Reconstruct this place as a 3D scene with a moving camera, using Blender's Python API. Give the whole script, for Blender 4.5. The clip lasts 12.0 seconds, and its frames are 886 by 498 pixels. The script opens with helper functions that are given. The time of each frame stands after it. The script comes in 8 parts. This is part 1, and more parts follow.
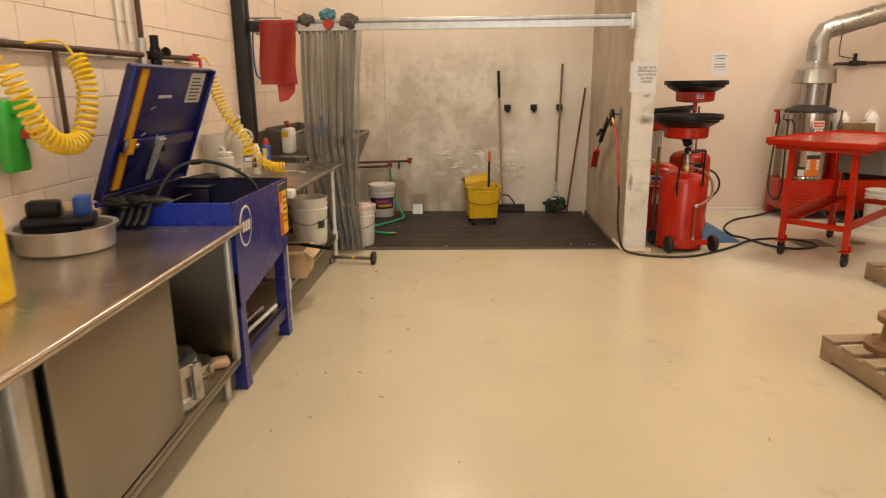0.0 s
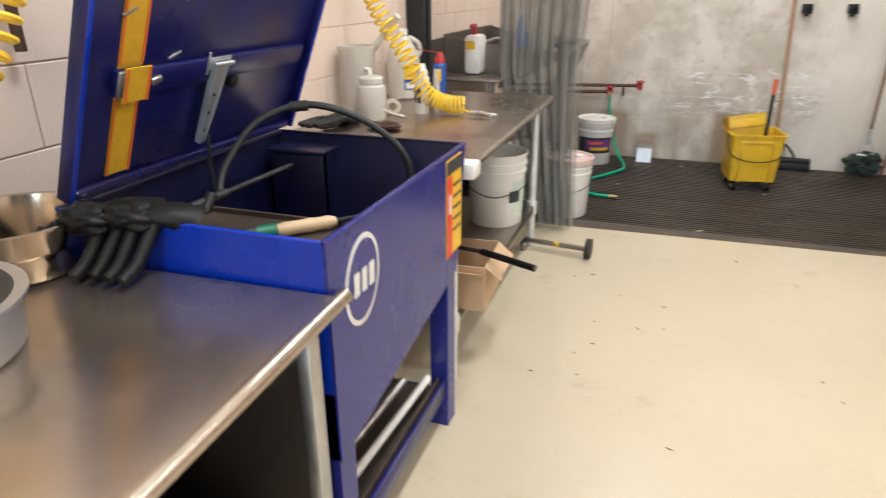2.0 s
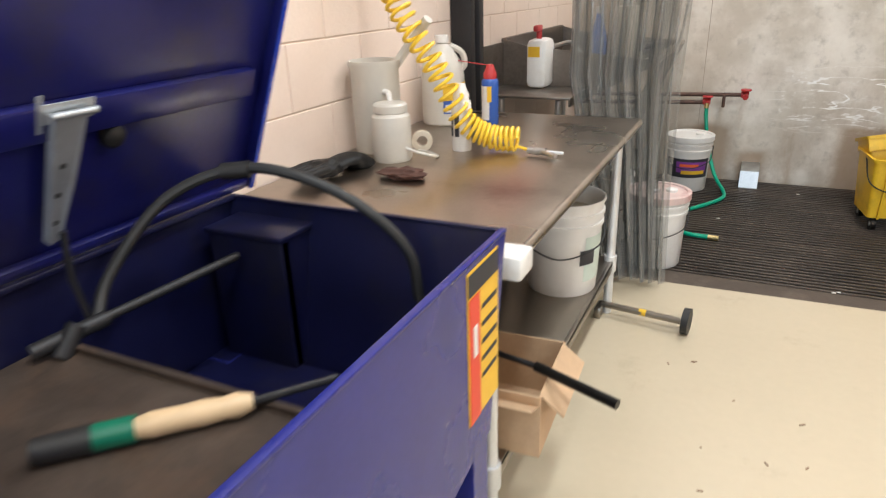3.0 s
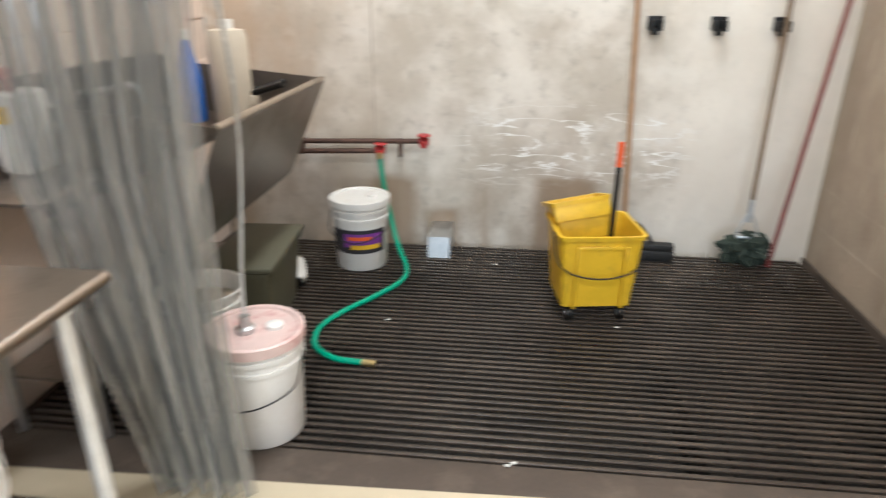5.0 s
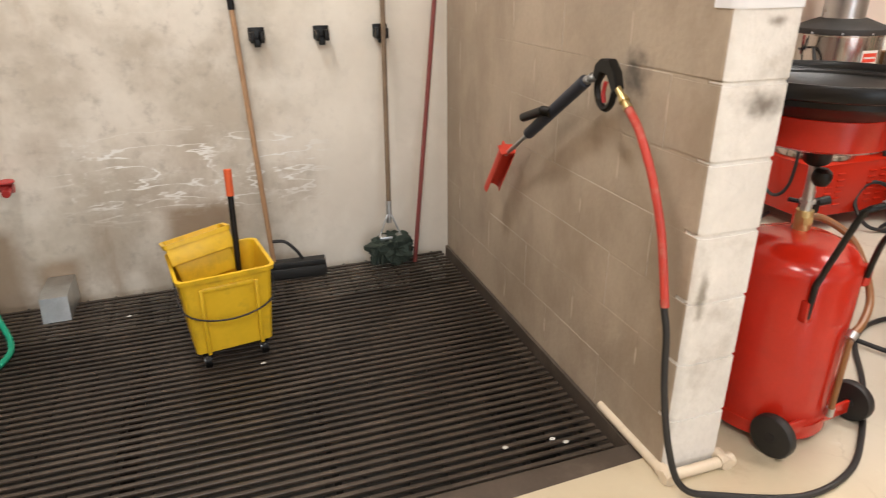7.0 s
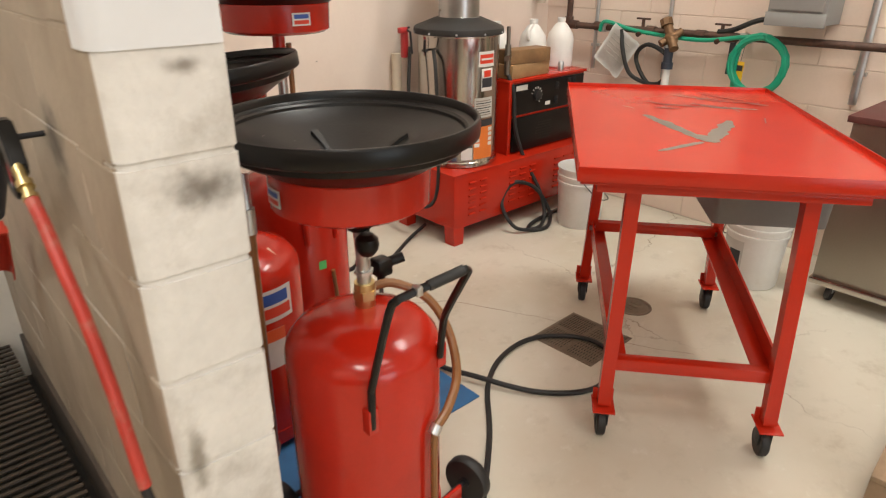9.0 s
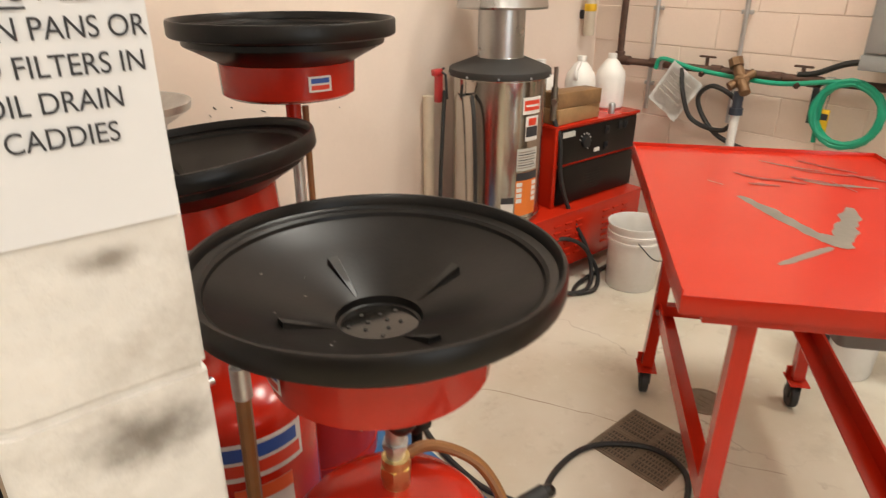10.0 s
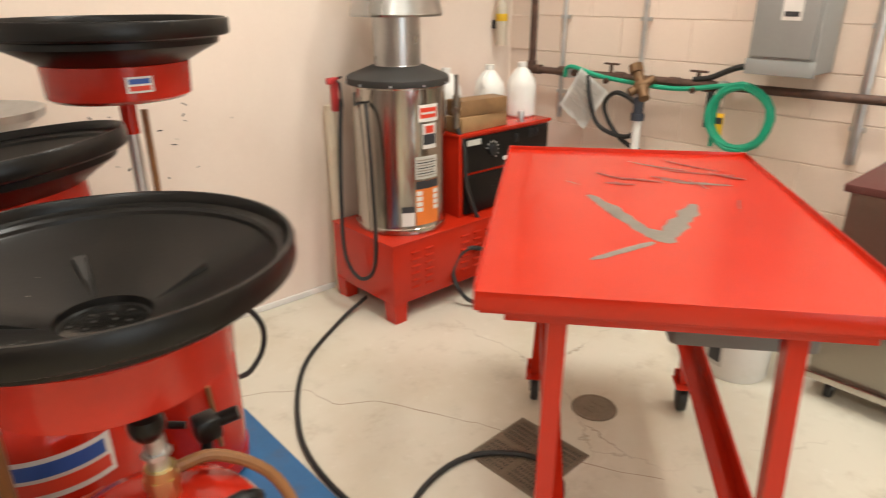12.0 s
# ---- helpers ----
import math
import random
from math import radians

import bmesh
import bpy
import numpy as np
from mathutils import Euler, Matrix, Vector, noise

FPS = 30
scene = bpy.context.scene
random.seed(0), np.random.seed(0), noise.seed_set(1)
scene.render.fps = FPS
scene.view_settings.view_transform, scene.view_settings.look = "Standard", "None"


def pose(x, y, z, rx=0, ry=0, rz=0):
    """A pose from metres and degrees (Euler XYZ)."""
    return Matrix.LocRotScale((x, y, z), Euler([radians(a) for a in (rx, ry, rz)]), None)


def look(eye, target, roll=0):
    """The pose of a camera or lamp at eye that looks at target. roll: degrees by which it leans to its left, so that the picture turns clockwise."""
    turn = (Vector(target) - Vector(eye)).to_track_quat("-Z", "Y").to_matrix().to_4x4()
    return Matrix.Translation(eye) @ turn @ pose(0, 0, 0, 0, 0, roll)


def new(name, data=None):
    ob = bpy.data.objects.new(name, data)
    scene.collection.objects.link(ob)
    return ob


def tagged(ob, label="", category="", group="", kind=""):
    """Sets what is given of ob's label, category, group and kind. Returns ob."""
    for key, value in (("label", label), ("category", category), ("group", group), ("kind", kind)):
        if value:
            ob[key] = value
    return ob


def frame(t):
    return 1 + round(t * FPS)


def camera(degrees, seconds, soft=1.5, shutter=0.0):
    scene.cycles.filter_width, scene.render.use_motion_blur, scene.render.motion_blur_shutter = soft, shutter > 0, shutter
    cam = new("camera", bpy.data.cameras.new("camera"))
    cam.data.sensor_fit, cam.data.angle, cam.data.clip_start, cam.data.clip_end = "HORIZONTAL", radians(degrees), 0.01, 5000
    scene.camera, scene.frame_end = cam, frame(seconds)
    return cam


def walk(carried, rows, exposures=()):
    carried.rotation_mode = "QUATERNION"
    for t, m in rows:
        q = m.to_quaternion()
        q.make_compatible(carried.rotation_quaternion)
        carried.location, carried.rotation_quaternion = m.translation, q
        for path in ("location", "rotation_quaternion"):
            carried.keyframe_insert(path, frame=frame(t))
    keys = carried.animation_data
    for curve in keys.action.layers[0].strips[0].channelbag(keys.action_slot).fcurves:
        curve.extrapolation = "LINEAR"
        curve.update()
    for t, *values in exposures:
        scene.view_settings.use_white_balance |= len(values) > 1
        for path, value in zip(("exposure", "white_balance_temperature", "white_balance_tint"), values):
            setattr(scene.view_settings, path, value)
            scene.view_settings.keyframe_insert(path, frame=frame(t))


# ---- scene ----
cam = camera(69.2, 12.0, soft=1.15, shutter=0.35)
PATH = [
    (0, (0.647, 0.775, 1.451), (0.538, 2.712, 0.963), -0.6),
    (0.5, (0.636, 1.312, 1.465), (0.551, 3.247, 0.967), -0.4),
    (1, (0.504, 1.842, 1.42), (0.405, 3.773, 0.91), -0.2),
    (1.5, (0.318, 2.332, 1.385), (0.021, 4.191, 0.71), -0.1),
    (2, (0.085, 2.675, 1.382), (-0.527, 4.422, 0.626), -0.3),
    (2.5, (-0.097, 3.029, 1.366), (-0.878, 4.706, 0.606), -1.5),
    (2.7, (-0.119, 3.203, 1.35), (-0.933, 4.867, 0.596), -2.0),
    (4.5, (0.184, 4.776, 1.427), (-0.51, 6.486, 0.655), -1.0),
    (5, (0.314, 5.018, 1.388), (0.11, 6.856, 0.627), 0.2),
    (5.5, (0.397, 5.167, 1.464), (0.657, 6.982, 0.667), -0.2),
    (6, (0.547, 5.194, 1.452), (0.963, 6.987, 0.67), -0.4),
    (6.5, (0.665, 5.195, 1.474), (1.161, 6.967, 0.691), -0.4),
    (7, (0.767, 5.185, 1.472), (1.369, 6.923, 0.686), -0.4),
    (7.5, (0.966, 5.179, 1.453), (1.727, 6.853, 0.666), -0.6),
    (7.7, (1.051, 5.193, 1.458), (1.92, 6.814, 0.672), -0.6),
    (9.3, (1.802, 5.543, 1.535), (3.037, 6.881, 0.708), 0.3),
    (9.5, (1.866, 5.632, 1.55), (3.094, 6.978, 0.725), 0.3),
    (10, (1.963, 5.858, 1.61), (3.147, 7.26, 0.815), 0.2),
    (10.5, (1.968, 5.925, 1.635), (3.088, 7.392, 0.866), 0.0),
    (11, (1.983, 5.888, 1.607), (3.076, 7.386, 0.858), -0.1),
    (11.5, (2.098, 5.8, 1.55), (3.199, 7.294, 0.804), -0.2),
    (12, (2.276, 5.621, 1.553), (3.519, 7.001, 0.81), -0.2),
]
EXPOSURES = [(0, -0.35, 7900, 12), (0.3, -0.28, 7000, 10), (0.5, -0.15, 6200, 8), (1.0, 0.1, 6000, 8), (1.5, 0.25, 5700, 6), (2.5, 0.40, 5700, 7), (4.5, 0.42, 5350, 4), (5.0, 0.62, 5500, 5), (5.6, 0.60, 6150, 8), (6.5, 0.38, 6000, 9), (7.5, 0.32, 6350, 10), (9.5, 0.0, 6200, 6), (10.0, 0.1, 6500, 7), (10.5, 0.06, 6500, 7), (11.0, 0.05, 6400, 7), (12, 0.26, 6300, 5)]
walk(cam, [(t, look(eye, target, roll)) for t, eye, target, roll in PATH], EXPOSURES)


# ---- world and lamps ----
scene.view_settings.exposure = 0.0
world = bpy.data.worlds.new("world")
scene.world = world
world.use_nodes = True
wn = world.node_tree
sky = wn.nodes.new("ShaderNodeTexSky")
sky.sky_type, sky.sun_disc = "NISHITA", False
sky.sun_elevation, sky.sun_rotation = radians(45), radians(180)
wn.links.new(sky.outputs[0], wn.nodes["Background"].inputs[0])
wn.nodes["Background"].inputs[1].default_value = 0.1
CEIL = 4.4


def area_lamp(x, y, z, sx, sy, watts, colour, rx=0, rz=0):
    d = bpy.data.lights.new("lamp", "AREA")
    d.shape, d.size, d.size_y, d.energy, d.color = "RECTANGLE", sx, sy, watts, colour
    o = new("unseen_area_light", d)
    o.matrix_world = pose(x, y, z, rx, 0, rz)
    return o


# Out-of-view ceiling tubes, assumed; spots and watts set to brighten walls and floor.
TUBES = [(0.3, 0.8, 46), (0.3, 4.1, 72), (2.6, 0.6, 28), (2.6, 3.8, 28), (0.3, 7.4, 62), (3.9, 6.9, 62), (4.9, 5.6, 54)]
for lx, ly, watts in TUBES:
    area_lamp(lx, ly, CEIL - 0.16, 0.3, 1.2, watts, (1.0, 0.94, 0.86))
# daylight that falls in through the open roller door behind
area_lamp(1.8, -5.7, 1.9, 4.6, 3.4, 150, (0.86, 0.93, 1.0), rx=-90, rz=180)


# ---- materials ----
def node_mat(name, colour, rough=0.5, metal=0.0, var=0.12, scale=6.0, fine=60.0, bump=0.08, dirt=None, dirt_amount=0.0, dirt_scale=2.0, coat=0.0, rvar=0.1, per_object=0.0):
    """A painted, metal or mineral surface with tone that varies at two scales, fine relief and patches of dirt."""
    m = bpy.data.materials.new(name)
    m.use_nodes = True
    t = m.node_tree
    n, l = t.nodes, t.links
    b = n["Principled BSDF"]
    tc = n.new("ShaderNodeTexCoord")
    big, small = n.new("ShaderNodeTexNoise"), n.new("ShaderNodeTexNoise")
    big.inputs["Scale"].default_value, small.inputs["Scale"].default_value = scale, fine
    big.inputs["Detail"].default_value, small.inputs["Detail"].default_value = 5, 4
    geo = n.new("ShaderNodeNewGeometry")
    for q in (big, small):
        l.new(geo.outputs["Position"], q.inputs["Vector"])
    mix = n.new("ShaderNodeMath")
    mix.operation = "MULTIPLY_ADD"
    l.new(small.outputs["Fac"], mix.inputs[0])
    mix.inputs[1].default_value = 0.4
    l.new(big.outputs["Fac"], mix.inputs[2])
    ramp = n.new("ShaderNodeMapRange")
    ramp.inputs["From Min"].default_value, ramp.inputs["From Max"].default_value = 0.4, 1.0
    ramp.inputs["To Min"].default_value, ramp.inputs["To Max"].default_value = 1 - var, 1 + var
    l.new(mix.outputs[0], ramp.inputs["Value"])
    tone = n.new("ShaderNodeVectorMath")
    tone.operation = "SCALE"
    tone.inputs[0].default_value = colour[:3]
    l.new(ramp.outputs[0], tone.inputs["Scale"])
    out = tone.outputs[0]
    if per_object:
        info = n.new("ShaderNodeObjectInfo")
        r2 = n.new("ShaderNodeMapRange")
        r2.inputs["To Min"].default_value, r2.inputs["To Max"].default_value = 1 - per_object, 1 + per_object
        l.new(info.outputs["Random"], r2.inputs["Value"])
        t2 = n.new("ShaderNodeVectorMath")
        t2.operation = "SCALE"
        l.new(out, t2.inputs[0])
        l.new(r2.outputs[0], t2.inputs["Scale"])
        out = t2.outputs[0]
    if dirt:
        dn = n.new("ShaderNodeTexNoise")
        dn.inputs["Scale"].default_value, dn.inputs["Detail"].default_value = dirt_scale, 8
        dn.inputs["Roughness"].default_value = 0.65
        l.new(geo.outputs["Position"], dn.inputs["Vector"])
        dr = n.new("ShaderNodeMapRange")
        dr.inputs["From Min"].default_value, dr.inputs["From Max"].default_value = 0.52, 0.72
        dr.inputs["To Max"].default_value = dirt_amount
        l.new(dn.outputs["Fac"], dr.inputs["Value"])
        dm = n.new("ShaderNodeMix")
        dm.data_type = "RGBA"
        l.new(dr.outputs[0], dm.inputs["Factor"])
        l.new(out, dm.inputs["A"])
        dm.inputs["B"].default_value = (*dirt, 1)
        out = dm.outputs["Result"]
    l.new(out, b.inputs["Base Color"])
    rr = n.new("ShaderNodeMapRange")
    rr.inputs["To Min"].default_value, rr.inputs["To Max"].default_value = max(0.02, rough - rvar), min(1, rough + rvar)
    l.new(big.outputs["Fac"], rr.inputs["Value"])
    l.new(rr.outputs[0], b.inputs["Roughness"])
    b.inputs["Metallic"].default_value = metal
    b.inputs["Coat Weight"].default_value = coat
    if bump:
        bp = n.new("ShaderNodeBump")
        bp.inputs["Strength"].default_value, bp.inputs["Distance"].default_value = bump, 0.004
        l.new(small.outputs["Fac"], bp.inputs["Height"])
        l.new(bp.outputs[0], b.inputs["Normal"])
    return m


M_WALL = node_mat("cream_block_paint", (0.80, 0.665, 0.56), 0.5, var=0.05, scale=1.5, fine=90, bump=0.3, dirt=(0.55, 0.42, 0.33), dirt_amount=0.25, dirt_scale=1.2)
M_PLASTER = node_mat("cream_wall_paint", (0.80, 0.685, 0.59), 0.5, var=0.04, scale=1.0, fine=50, bump=0.12, dirt=(0.6, 0.46, 0.36), dirt_amount=0.2, dirt_scale=1.4)
M_MORTAR = node_mat("painted_mortar", (0.78, 0.65, 0.55), 0.7, var=0.06, bump=0.3)
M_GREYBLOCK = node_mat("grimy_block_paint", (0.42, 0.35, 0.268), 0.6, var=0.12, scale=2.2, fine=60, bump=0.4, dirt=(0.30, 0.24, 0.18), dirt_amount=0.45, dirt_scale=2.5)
M_WHITEBLOCK = node_mat("white_block_paint", (0.72, 0.70, 0.665), 0.5, var=0.12, scale=5, fine=38, bump=1.0, dirt=(0.30, 0.26, 0.21), dirt_amount=0.7, dirt_scale=3.0)


def streaks(m, colour, amount):
    """Vertical runs of grime."""
    n, l = m.node_tree.nodes, m.node_tree.links
    b = n["Principled BSDF"]
    geo = n.new("ShaderNodeNewGeometry")
    mp = n.new("ShaderNodeMapping")
    mp.inputs["Scale"].default_value = (1.5, 1.5, 0.85)
    l.new(geo.outputs["Position"], mp.inputs["Vector"])
    tex = n.new("ShaderNodeTexNoise")
    tex.inputs["Scale"].default_value, tex.inputs["Detail"].default_value, tex.inputs["Roughness"].default_value = 1.6, 8, 0.62
    l.new(mp.outputs[0], tex.inputs["Vector"])
    r = n.new("ShaderNodeMapRange")
    r.interpolation_type = "SMOOTHSTEP"
    for key, x in zip(("From Min", "From Max", "To Min", "To Max"), (0.40, 0.68, 0.0, amount)):
        r.inputs[key].default_value = x
    l.new(tex.outputs["Fac"], r.inputs["Value"])
    q = n.new("ShaderNodeMix")
    q.data_type = "RGBA"
    l.new(r.outputs[0], q.inputs["Factor"])
    l.new(b.inputs["Base Color"].links[0].from_socket, q.inputs["A"])
    q.inputs["B"].default_value = (*colour, 1)
    l.new(q.outputs["Result"], b.inputs["Base Color"])


streaks(M_GREYBLOCK, (0.27, 0.21, 0.15), 0.7)
streaks(M_PLASTER, (0.68, 0.57, 0.48), 0.25)


def smudge(m, centre, stretch, colour):
    """A sooty mark of a given size round a point."""
    n, l = m.node_tree.nodes, m.node_tree.links
    b = n["Principled BSDF"]
    geo = n.new("ShaderNodeNewGeometry")
    d = n.new("ShaderNodeVectorMath")
    d.operation = "SUBTRACT"
    d.inputs[1].default_value = centre
    l.new(geo.outputs["Position"], d.inputs[0])
    k = n.new("ShaderNodeVectorMath")
    k.operation = "MULTIPLY"
    k.inputs[1].default_value = stretch
    l.new(d.outputs[0], k.inputs[0])
    ln = n.new("ShaderNodeVectorMath")
    ln.operation = "LENGTH"
    l.new(k.outputs[0], ln.inputs[0])
    tex = n.new("ShaderNodeTexNoise")
    tex.inputs["Scale"].default_value, tex.inputs["Detail"].default_value = 28, 8
    l.new(geo.outputs["Position"], tex.inputs["Vector"])
    add = n.new("ShaderNodeMath")
    add.operation = "ADD"
    l.new(ln.outputs["Value"], add.inputs[0])
    l.new(tex.outputs["Fac"], add.inputs[1])
    r = n.new("ShaderNodeMapRange")
    r.interpolation_type = "SMOOTHSTEP"
    for key, x in zip(("From Min", "From Max", "To Min", "To Max"), (1.5, 0.55, 0.0, 0.85)):
        r.inputs[key].default_value = x
    l.new(add.outputs[0], r.inputs["Value"])
    q = n.new("ShaderNodeMix")
    q.data_type = "RGBA"
    l.new(r.outputs[0], q.inputs["Factor"])
    l.new(b.inputs["Base Color"].links[0].from_socket, q.inputs["A"])
    q.inputs["B"].default_value = (*colour, 1)
    l.new(q.outputs["Result"], b.inputs["Base Color"])


smudge(M_GREYBLOCK, (1.90, 6.835, 1.20), (4, 10, 10), (0.08, 0.07, 0.06))
smudge(M_WHITEBLOCK, (2.08, 6.47, 1.16), (11, 4, 17), (0.12, 0.10, 0.08))
smudge(M_WHITEBLOCK, (2.075, 6.47, 1.365), (24, 4, 50), (0.20, 0.17, 0.14))
smudge(M_WHITEBLOCK, (1.985, 6.47, 0.62), (40, 4, 9), (0.22, 0.19, 0.15))


def concrete_mat():
    """Bare concrete: blotched grey, brown run marks, pale scrapes, and paint overspray higher up."""
    m = bpy.data.materials.new("stained_concrete")
    m.use_nodes = True
    n, l = m.node_tree.nodes, m.node_tree.links
    b = n["Principled BSDF"]
    geo = n.new("ShaderNodeNewGeometry")

    def noise_at(scale, stretch=(1, 1, 1), detail=6, rough=0.6):
        mp = n.new("ShaderNodeMapping")
        mp.inputs["Scale"].default_value = stretch
        l.new(geo.outputs["Position"], mp.inputs["Vector"])
        q = n.new("ShaderNodeTexNoise")
        q.inputs["Scale"].default_value, q.inputs["Detail"].default_value, q.inputs["Roughness"].default_value = scale, detail, rough
        l.new(mp.outputs[0], q.inputs["Vector"])
        return q.outputs["Fac"]

    def span(v, a, b_, lo=0.0, hi=1.0):
        r = n.new("ShaderNodeMapRange")
        r.interpolation_type = "SMOOTHSTEP"
        for k, x in zip(("From Min", "From Max", "To Min", "To Max"), (a, b_, lo, hi)):
            r.inputs[k].default_value = x
        l.new(v, r.inputs["Value"])
        return r.outputs[0]

    def times(a, c):
        q = n.new("ShaderNodeMath")
        q.operation = "MULTIPLY"
        l.new(a, q.inputs[0])
        l.new(c, q.inputs[1])
        return q.outputs[0]

    def blend(fac, a, c):
        q = n.new("ShaderNodeMix")
        q.data_type = "RGBA"
        l.new(fac, q.inputs["Factor"])
        for sock, v in (("A", a), ("B", c)):
            if isinstance(v, tuple):
                q.inputs[sock].default_value = (*v, 1)
            else:
                l.new(v, q.inputs[sock])
        return q.outputs["Result"]
    xyz = n.new("ShaderNodeSeparateXYZ")
    l.new(geo.outputs["Position"], xyz.inputs[0])
    X, Z = xyz.outputs["X"], xyz.outputs["Z"]
    col = blend(span(noise_at(2.2), 0.35, 0.65), (0.54, 0.49, 0.41), (0.78, 0.735, 0.66))
    col = blend(span(noise_at(14, detail=8), 0.5, 0.75, 0, 0.45), col, (0.30, 0.27, 0.225))
    runs = times(span(noise_at(3.0, (1.6, 1, 0.35)), 0.52, 0.74, 0, 0.75), span(X, 1.3, -0.2))
    col = blend(runs, col, (0.36, 0.25, 0.155))
    edge = n.new("ShaderNodeMath")
    edge.operation = "MULTIPLY_ADD"
    l.new(noise_at(7.0), edge.inputs[0])
    edge.inputs[1].default_value = 0.10
    l.new(Z, edge.inputs[2])
    side = n.new("ShaderNodeMath")
    side.operation = "MULTIPLY_ADD"
    l.new(noise_at(9.0), side.inputs[0])
    side.inputs[1].default_value = 0.08
    l.new(X, side.inputs[2])
    # brown patches on the wall behind the bucket, pail and metal cover
    for xa, xb, top in ((0.44, 0.78, 0.40), (-0.50, -0.24, 0.37), (-0.17, 0.02, 0.20)):
        brown_patch = times(times(span(side.outputs[0], xa + 0.0, xa + 0.09), span(side.outputs[0], xb + 0.09, xb + 0.0)), span(edge.outputs[0], top + 0.09, top + 0.02, 0, 0.75))
        col = blend(brown_patch, col, (0.27, 0.18, 0.105))
    col = blend(times(span(noise_at(2.6, (1, 1, 0.6), 6, 0.65), 0.42, 0.62, 0, 0.5), span(Z, 1.0, 0.5)), col, (0.36, 0.285, 0.205))
    col = blend(times(span(noise_at(1.7, (1, 1, 0.5)), 0.42, 0.62, 0.15, 0.8), span(X, 0.0, -0.6)), col, (0.54, 0.40, 0.27))
    edge_x = n.new("ShaderNodeMath")
    edge_x.operation = "MULTIPLY_ADD"
    l.new(noise_at(1.9), edge_x.inputs[0])
    edge_x.inputs[1].default_value = 0.9
    l.new(X, edge_x.inputs[2])
    col = blend(span(edge_x.outputs[0], 1.35, 1.8, 0, 0.7), col, (0.86, 0.81, 0.725))
    col = blend(times(span(noise_at(5.5, detail=9, rough=0.7), 0.50, 0.72, 0, 0.45), span(Z, 0.75, 1.0)), col, (0.80, 0.77, 0.71))
    band = times(times(span(Z, 0.30, 0.5), span(Z, 0.85, 0.68)), times(span(X, -0.1, 0.25), span(X, 1.35, 1.05)))
    rid = n.new("ShaderNodeMath")
    rid.operation = "ABSOLUTE"
    sub = n.new("ShaderNodeMath")
    sub.operation = "SUBTRACT"
    sub.inputs[1].default_value = 0.5
    l.new(noise_at(3.2, (1.0, 1, 4.0), 3, 0.5), sub.inputs[0])
    l.new(sub.outputs[0], rid.inputs[0])
    col = blend(times(band, span(noise_at(6.0, (1, 1, 2.2), 9, 0.72), 0.5, 0.66, 0, 0.6)), col, (0.80, 0.78, 0.74))
    scr = times(times(span(rid.outputs[0], 0.025, 0.007), band), span(noise_at(7.0), 0.40, 0.52))
    col = blend(scr, col, (0.88, 0.87, 0.84))
    lift = n.new("ShaderNodeMath")
    lift.operation = "MULTIPLY_ADD"
    l.new(noise_at(1.6), lift.inputs[0])
    lift.inputs[1].default_value = 0.8
    l.new(Z, lift.inputs[2])
    col = blend(span(lift.outputs[0], 2.0, 2.6), col, (0.76, 0.66, 0.57))
    l.new(col, b.inputs["Base Color"])
    l.new(span(noise_at(4), 0.3, 0.7, 0.5, 0.75), b.inputs["Roughness"])
    bp = n.new("ShaderNodeBump")
    bp.inputs["Strength"].default_value, bp.inputs["Distance"].default_value = 0.25, 0.004
    l.new(noise_at(45, detail=8), bp.inputs["Height"])
    l.new(bp.outputs[0], b.inputs["Normal"])
    return m


